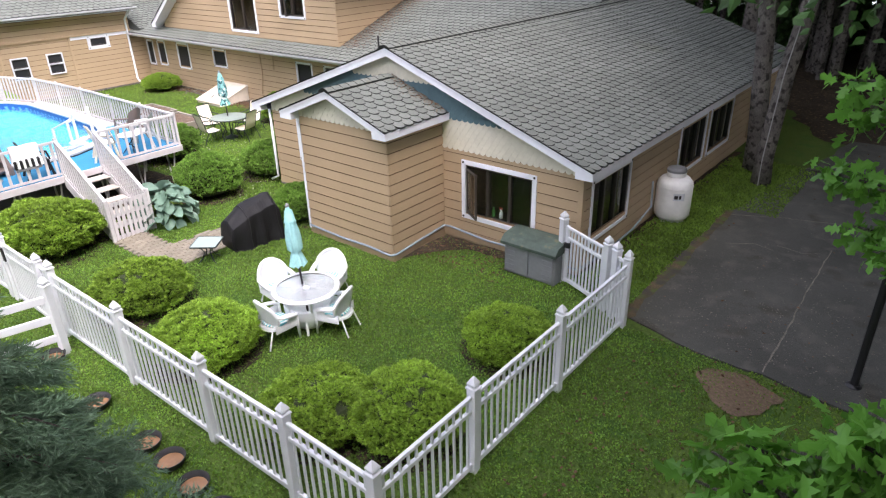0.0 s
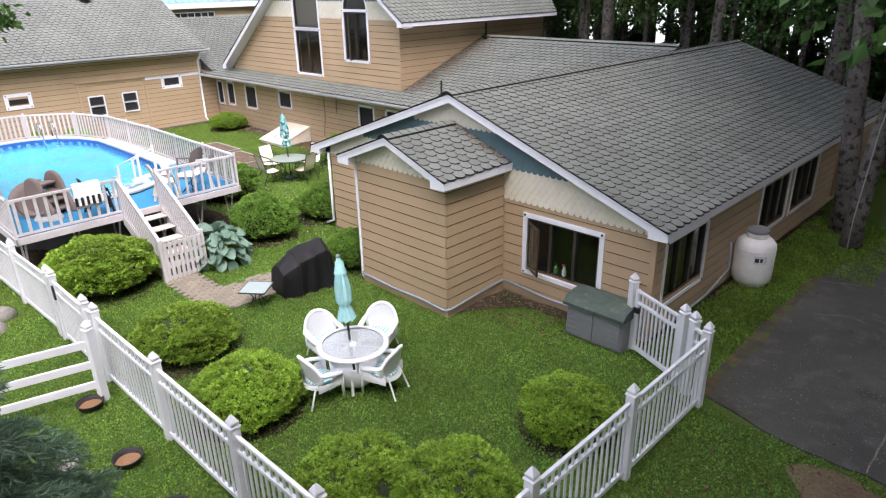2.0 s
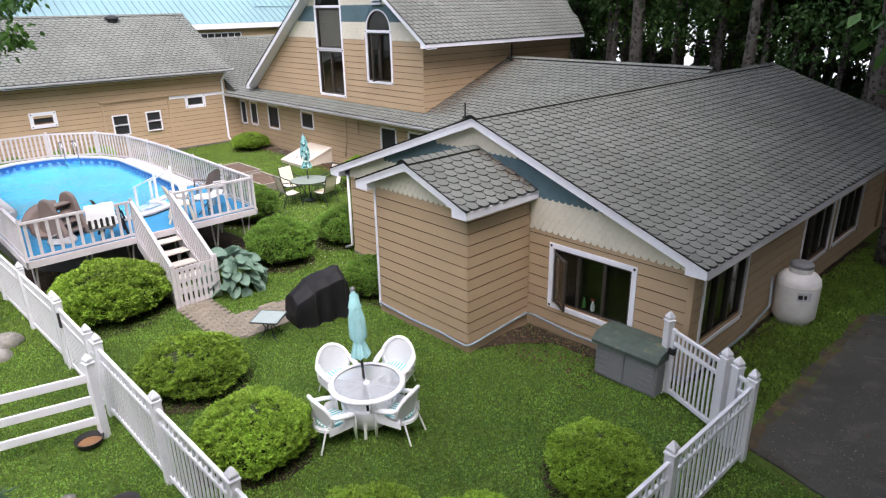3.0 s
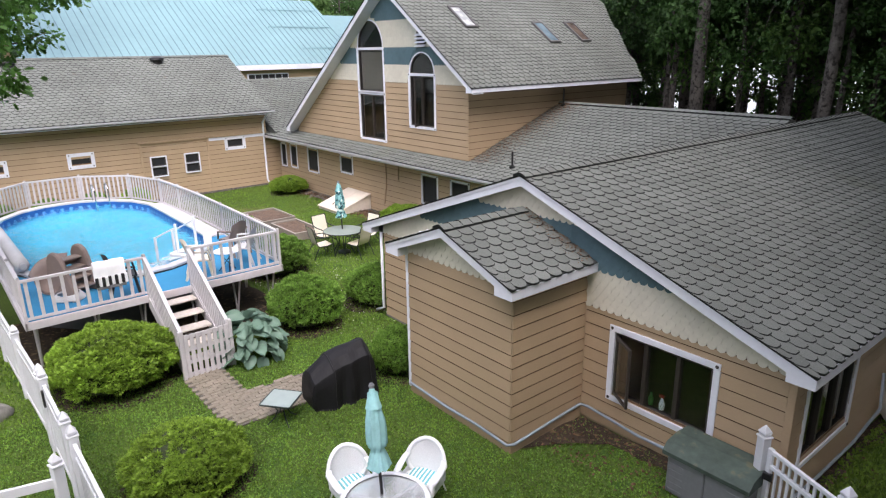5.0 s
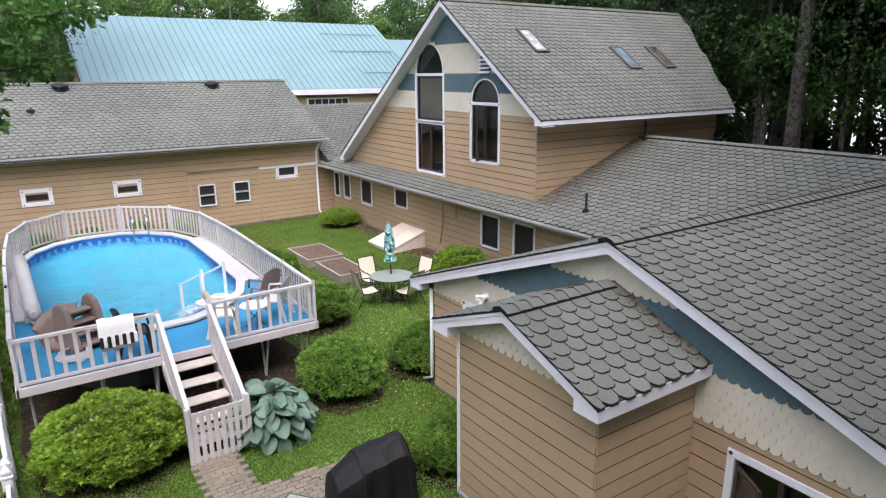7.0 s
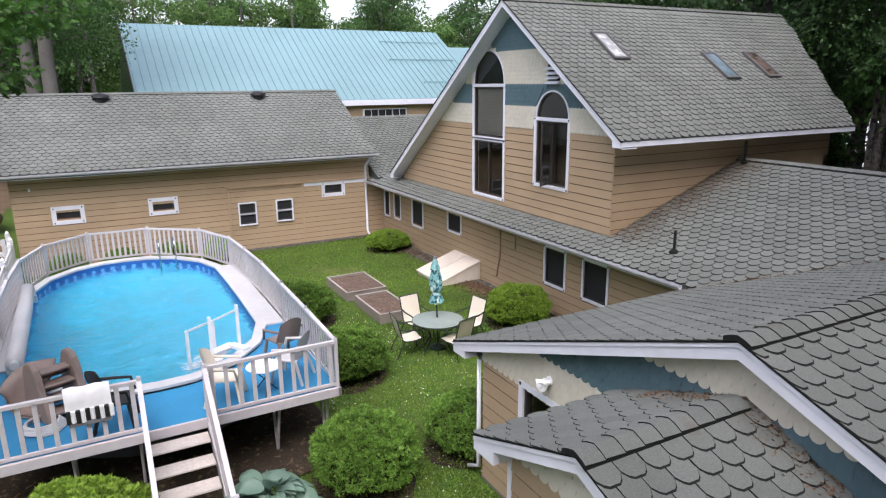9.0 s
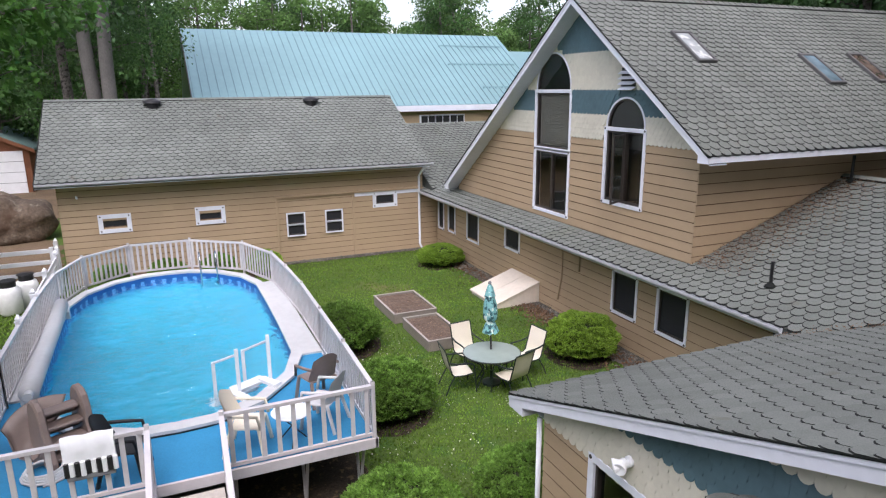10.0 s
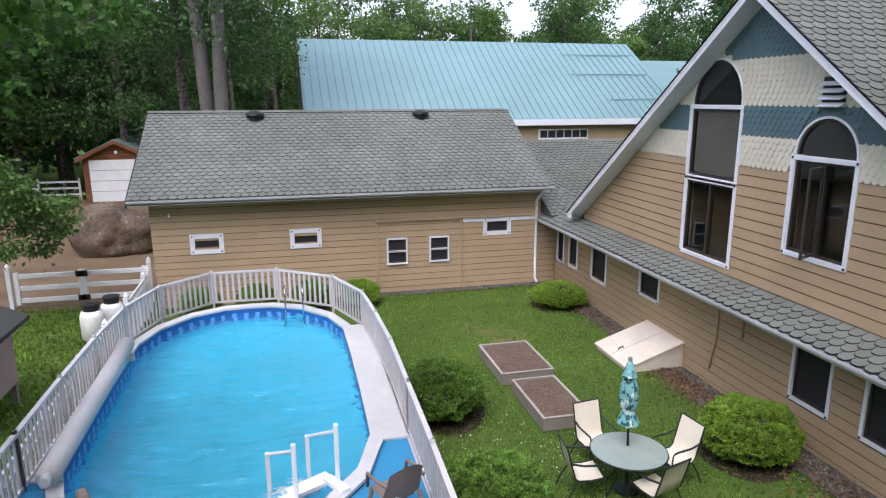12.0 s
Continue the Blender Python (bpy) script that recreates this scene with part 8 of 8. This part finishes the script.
HL = [hosta_leaf(0.37, 0.135).mesh("leaf", M_HOSTA, True), hosta_leaf(0.32, 0.125).mesh("leaf", M_HOSTA, True)]
rh = random.Random(2)
for k in range(92):
    ring_ = ((k + 0.5) / 92) ** 0.6
    a = k * 2.39996
    r = 0.72 * ring_
    z = 0.66 * (1 - ring_ ** 2.0) + 0.12
    part("leaf", HL[k % 2], None, ho, at=pose(r * math.cos(a) * 0.8, r * math.sin(a) * 0.8, z, 16 - 50 * ring_ + rh.gauss(0, 14), rh.gauss(0, 16), math.degrees(a) - 90 + rh.gauss(0, 18)))

# ---------------------------------------------------------------- spruce beside the fence
spm = Shape()
rs = np.random.RandomState(12)
SPH = 5.0
spm.rod([(0, 0, 0), (0.02, 0, 1.8), (0, 0.02, 3.6), (0, 0, SPH)], [0.14, 0.1, 0.06, 0.01], 8)
cs_, ws_ = [], []
for lv in range(18):
    z = 0.4 + lv * 0.257
    rad = 2.0 * (1 - z / SPH) ** 0.8 + 0.1
    nb = 7 if lv < 13 else 5
    for b in range(nb):
        a = b * 2 * math.pi / nb + lv * 0.7 + rs.uniform(-0.2, 0.2)
        L = rad * rs.uniform(0.8, 1.12)
        d = np.array([math.cos(a), math.sin(a), 0])

        def bough(t):
            return np.array([0, 0, z]) + d * L * t + np.array([0, 0, 0.2 * L * math.sin(t * 2.2) - 0.28 * L * t * t])

        spm.rod([tuple(bough(t)) for t in np.linspace(0, 1, 7)], [0.02 - 0.0024 * i for i in range(7)], 5)
        # flat side twigs with needles all along, and tufts that droop at the ends
        for t in np.linspace(0.3, 1.0, int(4 + L * 6)):
            p = bough(t)
            for sgn in (-1, 0, 1):
                if sgn == 0 and t < 0.97:
                    continue
                tw_ = (1.1 - t) * 0.5 * L + 0.14
                sd = np.array([-d[1], d[0], 0]) * sgn * 0.8 + d * 0.75 + np.array([0, 0, -0.12]) + rs.normal(size=3) * 0.12
                sd /= np.linalg.norm(sd)
                for q in np.linspace(0.05, 1, int(3 + tw_ * 22)):
                    c0 = p + sd * tw_ * q + np.array([0, 0, -0.22 * tw_ * q * q])
                    for r_ in range(6):
                        cs_.append(c0)
                        w_ = sd * 0.9 + unit_rows(rs, 1)[0] * 0.75 + np.array([0, 0, -0.18 * q])
                        ws_.append(w_ / np.linalg.norm(w_))
cs_, ws_ = np.array(cs_), np.array(ws_)
spr = sprays(cs_, ws_, rs.uniform(0.055, 0.1, len(cs_)), rs, "needle")
sp = thing("spruce", "young blue-green spruce with drooping tips beside the fence", "tree", pose(-4.45, 1.25, G0))
part("trunk", spm, M_BARK, sp)
part("crown", arrays_mesh("crown", [spr], M_NEEDLE), None, sp)

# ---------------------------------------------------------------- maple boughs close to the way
# half shade put into this leaf colour; the next is the brighter copy
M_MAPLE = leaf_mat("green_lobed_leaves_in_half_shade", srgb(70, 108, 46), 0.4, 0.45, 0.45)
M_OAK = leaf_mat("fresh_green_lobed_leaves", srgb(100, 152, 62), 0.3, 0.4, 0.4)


def bough_tree(name, label, base, height, tips, leaf, count, seed, material, trunk_r=0.16, spread=0.32):
    """A tree whose outer boughs end at the given tips, each with its own leaves."""
    rs = np.random.RandomState(seed)
    w = Shape()
    b = Vector(base)
    w.rod([b, b + Vector((0.05, 0.03, height * 0.4)), b + Vector((0.0, 0.1, height * 0.75)), b + Vector((0.05, 0.05, height))], [trunk_r * 1.2, trunk_r, trunk_r * 0.7, 0.03], 10)
    cc, ww = [], []
    for tip in tips:
        tip = Vector(tip)
        st_ = Vector((b.x, b.y, min(tip.z - 0.15 * (tip - b).length + 0.2, b.z + height * 0.95)))
        pts = branch(w, st_, tip, trunk_r * 0.28, 0.006, rs, 7, 0.1)
        L = (tip - st_).length
        for i in range(count):
            t = 1 - abs(rs.normal()) * 0.22
            t = max(0.25, min(1.0, t))
            k = min(int(t * 7), 6)
            p = pts[k].lerp(pts[k + 1], t * 7 - k)
            off = rs.normal(size=3) * spread * (0.35 + 0.65 * (1 - t)) * np.array([1, 1, 0.7])
            cc.append(np.array(p) + off)
            wv = off + np.array([0, 0, -0.12]) + rs.normal(size=3) * 0.12
            ww.append(wv / (np.linalg.norm(wv) + 1e-6))
    cc, ww = np.array(cc), np.array(ww)
    t_ = thing(name, label, "tree", pose(0, 0, 0))
    part("trunk", w, M_BARK, t_, smooth=True)
    part("crown", arrays_mesh("crown", [sprays(cc, ww, rs.uniform(0.7, 1.25, len(cc)) * leaf, rs, "lobed")], material), None, t_)


bough_tree("oak_tree", "oak with lobed green leaves beside the drive", (3.6, 6.2, G0), 8.5,
           [(0.38, 4.48, 5.36), (0.5, 4.45, 5.26), (0.62, 4.44, 5.2), (0.75, 4.6, 5.45), (0.44, 4.45, 5.22), (0.32, 4.36, 4.95), (0.47, 4.38, 4.94), (0.62, 4.4, 4.9), (0.57, 4.32, 4.73), (0.68, 4.3, 4.67), (0.85, 4.4, 4.8), (0.9, 4.5, 5.1)], 0.09, 130, 41, M_OAK, spread=0.12)
bough_tree("oak_tree", "young oak with large lobed leaves beside the lawn", (2.6, 3.5, G0), 4.7,
           [(0.39, 3.21, 4.07), (0.5, 3.27, 4.12), (0.65, 3.31, 4.15), (0.75, 3.39, 4.25), (0.85, 3.46, 4.34), (0.51, 3.16, 3.99), (0.7, 3.22, 4.04), (0.85, 3.3, 4.13), (0.37, 3.12, 3.97), (1.0, 3.6, 4.4), (1.1, 3.35, 4.1)], 0.13, 100, 42, M_OAK, spread=0.14)
tips = [(-12.6, 5.0, 5.5), (-12.7, 5.0, 6.2), (-12.9, 5.05, 6.6), (-13.4, 5.0, 5.9), (-13.7, 5.0, 6.4), (-13.6, 4.8, 5.4), (-14.0, 5.05, 6.7), (-14.6, 5.2, 6.9), (-14.3, 4.4, 5.9), (-15.2, 5.6, 6.4), (-15.5, 6.6, 6.9),
        (-15.5, 6.0, 6.2), (-15.7, 6.9, 7.1), (-15.0, 4.6, 6.9), (-16.2, 5.8, 6.8), (-13.9, 4.0, 5.6), (-16.6, 5.4, 6.3), (-17.2, 5.9, 7.0), (-15.6, 4.4, 6.3), (-18.4, 5.4, 6.4), (-18.4, 6.0, 6.9), (-18.5, 6.6, 7.2),
        (-17.6, 4.8, 6.6), (-18.0, 4.2, 6.1), (-17.0, 4.4, 7.2), (-18.8, 5.0, 7.2), (-16.0, 5.0, 7.4), (-17.8, 5.6, 7.6), (-19.4, 5.6, 7.0), (-16.8, 6.4, 7.6)]
tips = [(x - 0.45, y - 0.3, z + 0.12) for x, y, z in tips]
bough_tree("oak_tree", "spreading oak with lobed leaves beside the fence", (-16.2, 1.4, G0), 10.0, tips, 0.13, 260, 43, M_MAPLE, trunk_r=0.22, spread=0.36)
# small tree beside the earth yard
bough_tree("apple_tree", "small leafy tree at the edge of the earth yard", (-29.5, -0.4, G0), 4.2, [(-28.6, 1.2, 4.0), (-29.0, 1.9, 3.5), (-29.4, 2.2, 3.0), (-28.8, 1.0, 4.5), (-28.4, 0.0, 4.2), (-28.6, 0.9, 3.4), (-29.2, 1.2, 2.9), (-29.0, 1.5, 3.6), (-30.0, 1.6, 3.1), (-29.6, 1.9, 2.6), (-30.4, 1.9, 3.3), (-28.2, 0.2, 3.0), (-29.3, 0.6, 3.9), (-30.3, 0.8, 3.9), (-29.8, 1.4, 2.1), (-28.3, 0.9, 2.4)], 0.13, 260, 44, M_LEAF, trunk_r=0.1, spread=0.4)

# ---------------------------------------------------------------- yard behind
M_ROCK = mat("lichen_spotted_granite", srgb(92, 80, 68), 0.9, grain=(9, 0.35), stain=(0.8, 0.3), bump=(9, 0.9), extra=[(srgb(140, 134, 120), 3.4, 0.58, 0.74), (srgb(78, 60, 46), 1.4, 0.55, 0.7)])
rk = Shape()
nu, nv = 40, 20
for j in range(nv + 1):
    for i in range(nu):
        a, b = 2 * math.pi * i / nu, math.pi * (j / nv - 0.5)
        d = Vector((math.cos(a) * math.cos(b), math.sin(a) * math.cos(b), math.sin(b)))
        r = 1 + 0.34 * noise.noise(d * 1.5) + 0.14 * noise.noise(d * 3.4) + 0.05 * noise.noise(d * 8)
        rk.v.append((1.55 * d.x * r, 1.55 * d.y * r, 0.95 + 1.15 * d.z * r))
for j in range(nv):
    for i in range(nu):
        rk.f.append((j * nu + i, j * nu + (i + 1) % nu, (j + 1) * nu + (i + 1) % nu, (j + 1) * nu + i))
bo = thing("boulder", "huge lichen-spotted granite boulder in the yard", "boulder", pose(-38.9, 0.8, G0 - 0.1))
part("stone", rk, M_ROCK, bo, smooth=True)
M_CEDAR = mat("red_brown_clapboard", srgb(128, 82, 56), 0.8, grain=(10, 0.15), stain=(1, 0.12), bump=(25, 0.2), streak=(1, 1, 9))
og = thing("small_garage", "small brown garage with a white roller door and green roof", "garage", pose(0, 0, 0))
OX, OY0, OY1 = -54.0, -4.3, -0.35
OM = (OY0 + OY1) / 2
part("wall", Shape().box((OX - 6.0, OY0, G0), (OX, OY1, 2.8)), M_CEDAR, og)
part("gable_wall", Shape().prism([(OX, OY0, 2.8), (OX, OY1, 2.8), (OX, OM, 3.6)], (-6.0, 0, 0)), M_CEDAR, og)
for k in range(17):
    zc = G0 + 0.05 + k * 0.17
    part("siding_board", Shape().box((OX, OY0, zc), (OX + 0.025, OY1, zc + 0.15), 0.006), M_CEDAR, og)
for side_, ya in ((1, OY0 - 0.35), (-1, OY1 + 0.35)):
    part("roof", Shape().prism([(OX + 0.4, ya, 2.66), (OX + 0.4, OM, 3.78), (OX + 0.4, OM, 3.64), (OX + 0.4, ya, 2.52)], (-6.8, 0, 0)), mat("green_asphalt_roof", srgb(104, 130, 124), 0.9, grain=(30, 0.15)), og)
    part("barge_board", Shape().prism([(OX + 0.43, ya, 2.6), (OX + 0.43, OM, 3.72), (OX + 0.43, OM, 3.5), (OX + 0.43, ya, 2.38)], (-0.03, 0, 0)), M_CEDAR, og)
gd = part("roller_door", Shape().box((OX, OY0 + 0.35, G0), (OX + 0.07, OY1 - 0.35, 2.5), 0.01), M_WHITE, og, "white sectional roller door")
for z in (0.55, 1.2, 1.85):
    part("joint", Shape().box((OX + 0.07, OY0 + 0.35, z), (OX + 0.076, OY1 - 0.35, z + 0.025)), M_GREYPL, gd)
part("lamp", Shape().lathe([(0.02, 0), (0.1, 0.04), (0.1, 0.16), (0.03, 0.2)], 12, (OX + 0.1, OM, 2.85)), M_WHITE, og)
# paddock gates and rails in the yard
yg = thing("paddock_gate", "pair of white four-rail paddock gates with black hinges", "gate", pose(0, 0, G0))
for y0, y1 in ((-0.15, 1.62), (1.72, 3.45)):
    for z in (0.28, 0.66, 1.04):
        part("rail", Shape().box((-31.2, y0, z - 0.07), (-31.14, y1, z + 0.07), 0.008), M_VINYL, yg)
    for y in (y0, y1):
        part("stile", Shape().box((-31.22, y - 0.06, 0.15), (-31.12, y + 0.06, 1.16), 0.008), M_VINYL, yg)
    for z in (0.28, 1.04):
        part("hinge", Shape().box((-31.12, (y1 if y0 < 0 else y0) - 0.12, z - 0.09), (-31.1, (y1 if y0 < 0 else y0) + 0.12, z + 0.09), 0.005), M_BLACK, yg)
for y in (-0.35, 3.6):
    part("gate_post", POST, None, yg, at=pose(-31.17, y, 0))
yr = thing("rail_fence", "white rail fence far across the yard", "fence", pose(0, 0, G0))
for k in range(7):
    y = -19 + k * 2.35
    part("fence_post", POST, None, yr, at=pose(-55, y, 0))
for z in (0.4, 0.8, 1.2):
    part("rail", Shape().box((-55.03, -19, z - 0.06), (-54.97, -4.9, z + 0.06)), M_VINYL, yr)
# small tanks and shed behind the pool
for x, y in ((-27.9, 2.75), (-28.5, 3.1)):
    c = thing("gas_cylinder", "pale gas cylinder with a dark cap behind the pool fence", "tank", pose(x, y, G0), "gas cylinders")
    part("tank_body", Shape().lathe([(0.24, 0), (0.3, 0.06), (0.3, 0.66), (0.26, 0.78), (0.1, 0.86)], 20), M_TANK, c, smooth=True)
    part("cap", Shape().lathe([(0.2, 0.8), (0.2, 0.96), (0.23, 0.97), (0.22, 1.0), (0.02, 1.02)], 16), M_BLACKPL, c)
shd = thing("garden_shed", "small pinkish wooden shed on posts with a dark roof", "shed", pose(0, 0, 0))
part("wall", Shape().box((-24.2, 0.3, 0.4), (-22.3, 2.28, 1.75)), mat("faded_pink_boards", srgb(170, 150, 146), 0.8, grain=(12, 0.1), streak=(8, 8, 1)), shd)
part("roof", Shape().prism([(-24.45, 0.02, 1.74), (-24.45, 1.29, 2.36), (-24.45, 2.56, 1.74), (-24.45, 2.56, 1.65), (-24.45, 1.29, 2.26), (-24.45, 0.02, 1.65)], (2.4, 0, 0)), M_ROOFBASE, shd)
for x in (-24.12, -22.38):
    for y in (0.38, 2.2):
        part("post", Shape().box((x - 0.06, y - 0.06, G0), (x + 0.06, y + 0.06, 0.41)), M_WOODBOX, shd)

# ---------------------------------------------------------------- grass blades, clover and dead leaves
M_BLADE = leaf_mat("grass_blades", srgb(112, 142, 56), 0.4, 0.35, 0.7)
M_CLOVER = leaf_mat("clover_leaves", srgb(108, 144, 62), 0.4, 0.3, 0.7)
M_DEAD = mat("dead_brown_leaves", srgb(104, 80, 60), 0.9, island=0.35, bump=(40, 0.1))
M_CFLOWER = mat("white_clover_heads", srgb(220, 220, 206), 0.8, island=0.1, bump=(40, 0.0))
KEEP_OUT = [(-10.2, -7.5, 9.55, 11.4), (-13.4, -4.2, 11.2, 26), (-26.6, -15.2, 4.4, 9.7), (-24.4, -20.4, 12.4, 13.65), (-24.2, -22.4, 15.3, 17), (-31, -13, 16.3, 30), (-40, -30.2, 3.9, 20)]


def on_lawn(x, y):
    ok = np.ones(len(x), bool)
    for a, b, c, d in KEEP_OUT:
        ok &= ~((x > a) & (x < b) & (y > c) & (y < d))
    ok &= ~((x > -2.95) & (y > 10.1) & (y < 16.4))
    ok &= ~np.array([inside(p, q, inside_poly) for p, q in zip(x, y)])
    return ok


rs = np.random.RandomState(77)


def scatter(name, label, count, area, size, flat, material, kind="needle", up=1.0):
    x = rs.uniform(area[0], area[1], count)
    y = rs.uniform(area[2], area[3], count)
    k = on_lawn(x, y)
    x, y = x[k], y[k]
    z = np.array([ground_height(p, q) for p, q in zip(x, y)]) - 0.004
    c = np.stack([x, y, z + (0.02 if flat else 0)], 1)
    way = rs.normal(size=c.shape) * (1.0 if flat else 0.55)
    way[:, 2] = np.abs(way[:, 2]) * (0.25 if flat else 1) + up
    way /= np.linalg.norm(way, axis=1)[:, None]
    ob = part(name, arrays_mesh(name, [sprays(c, way, rs.uniform(0.6, 1.3, len(c)) * size, rs, kind)], material), None, kind="stuff")
    return tagged(ob, label, name)


scatter("grass", "short green blades of mown grass", 135000, (-15.0, 2.0, -0.5, 12.0), 0.044, False, M_BLADE, "oval", 0.9)
scatter("clover", "patches of low clover leaves in the lawn", 115000, (-13.5, -1.0, 2.0, 12.0), 0.036, True, M_CLOVER, "oval", 0.3)
scatter("grass", "short green blades of mown grass behind the pool", 62000, (-30.2, -10.0, 9.6, 16.4), 0.045, False, M_BLADE, "oval", 0.9)
scatter("grass", "short shaded grass beside the house wall", 26000, (-4.15, -1.9, 11.4, 20.5), 0.07, False, M_BLADE, "oval", 0.9)
scatter("grass", "rough grass behind the pool fence", 24000, (-31.0, -15.0, -4.0, 4.2), 0.09, False, M_BLADE, "oval", 0.9)
scatter("clover_flowers", "white clover heads in the lawn", 900, (-22.0, -12.0, 9.8, 13.5), 0.035, True, M_CFLOWER, "oval", 0.8)
x = np.concatenate([rs.uniform(-2.5, 1.5, 420), rs.uniform(-7.5, -5.3, 260), rs.uniform(-4.2, -3.6, 160), rs.uniform(-30, -14, 500), rs.uniform(-2.8, 4, 220)])
y = np.concatenate([rs.uniform(5.5, 10.1, 420), rs.uniform(10.0, 11.2, 260), rs.uniform(11.5, 21, 160), rs.uniform(16.2, 16.85, 500), rs.uniform(10.4, 24, 220)])
c = np.stack([x, y, np.full(len(x), G0 + 0.03)], 1)
w_ = rs.normal(size=c.shape) * np.array([1, 1, 0.15])
w_ /= np.linalg.norm(w_, axis=1)[:, None]
tagged(part("dead_leaves", arrays_mesh("dead_leaves", [sprays(c, w_, rs.uniform(0.03, 0.075, len(c)), rs, "oval")], M_DEAD), None, kind="stuff"), "scattered dry brown leaves on soil and gravel", "leaves")

# loose stones of the gravel strips, and drifts of dead leaves by the cellar hatch
M_PEBBLE = mat("grey_pebbles", srgb(116, 112, 106), 0.9, island=0.4, bump=(40, 0.1))
x = np.concatenate([rs.uniform(-30, -13.4, 5200), rs.uniform(-30.2, -29.85, 900)])
y = np.concatenate([16.85 - np.abs(rs.normal(0, 0.28, 5200)), rs.uniform(10.1, 16.2, 900)])
c = np.stack([x, y, np.full(len(x), G0 + 0.026)], 1)
w_ = rs.normal(size=c.shape) * np.array([1, 1, 0.35])
w_ /= np.linalg.norm(w_, axis=1)[:, None]
tagged(part("gravel", arrays_mesh("gravel", [sprays(c, w_, rs.uniform(0.03, 0.075, len(c)), rs, "oval")], M_PEBBLE), None, kind="stuff"), "loose grey gravel along the foot of the walls", "gravel")
x = np.concatenate([rs.normal(-21.6, 0.7, 1000), rs.normal(-16.3, 1.1, 1200), rs.normal(-26.3, 0.8, 300)])
y = np.concatenate([16.6 - np.abs(rs.normal(0, 0.35, 1000)), 16.75 - np.abs(rs.normal(0, 0.4, 1200)), 16.7 - np.abs(rs.normal(0, 0.3, 300))])
c = np.stack([x, y, np.full(len(x), G0 + 0.034)], 1)
w_ = rs.normal(size=c.shape) * np.array([1, 1, 0.3])
w_ /= np.linalg.norm(w_, axis=1)[:, None]
tagged(part("dead_leaves", arrays_mesh("dead_leaves", [sprays(c, w_, rs.uniform(0.05, 0.1, len(c)), rs, "oval")], M_DEAD), None, kind="stuff"), "drifts of brown leaves against the house wall", "leaves")

# leaf litter caught on the roofs where they meet walls and valleys
n_ = 900
bx = rs.uniform(-9.9, -7.45, n_)
by = 11.22 - np.abs(rs.normal(0, 0.16, n_))
bz = ARZ - SA * np.abs(bx - ARX) + 0.03
vx = rs.uniform(EX0 + 0.1, RX - 0.4, 900)
vy = 16.9 + ((RZ - SL * np.abs(vx - RX)) - 2.47) / SLM + rs.normal(0, 0.09, 900)
vz = np.maximum(RZ - SL * np.abs(vx - RX), 2.47 + SLM * (vy - 16.9)) + 0.03
px_ = -16.72 + np.abs(rs.normal(0, 0.55, 4200))
py_ = rs.uniform(16.9, 21.1, 4200)
pz_ = 2.47 + SLM * (py_ - 16.9) + 0.055
c = np.concatenate([np.stack(q, 1) for q in ((bx, by, bz), (vx, vy, vz), (px_, py_, pz_))])
w_ = rs.normal(size=c.shape) * np.array([1, 1, 0.2])
w_ /= np.linalg.norm(w_, axis=1)[:, None]
tagged(part("roof_litter", arrays_mesh("roof_litter", [sprays(c, w_, rs.uniform(0.015, 0.04, len(c)), rs, "oval")], M_DEAD), None, kind="stuff"), "brown leaf litter caught in roof corners and valleys", "leaves")

# grit and small stones on the drive
gx, gy = rs.uniform(-2.7, 1.2, 1500), 10.3 + np.abs(rs.normal(0, 2.2, 1500))
c = np.stack([gx, gy, np.full(len(gx), G0 + 0.026)], 1)
w_ = rs.normal(size=c.shape) * np.array([1, 1, 0.1])
w_ /= np.linalg.norm(w_, axis=1)[:, None]
tagged(part("grit", arrays_mesh("grit", [sprays(c, w_, rs.uniform(0.015, 0.04, len(c)), rs, "oval")], M_JOINT), None, kind="stuff"), "pale grit and fallen bits on the drive", "grit")
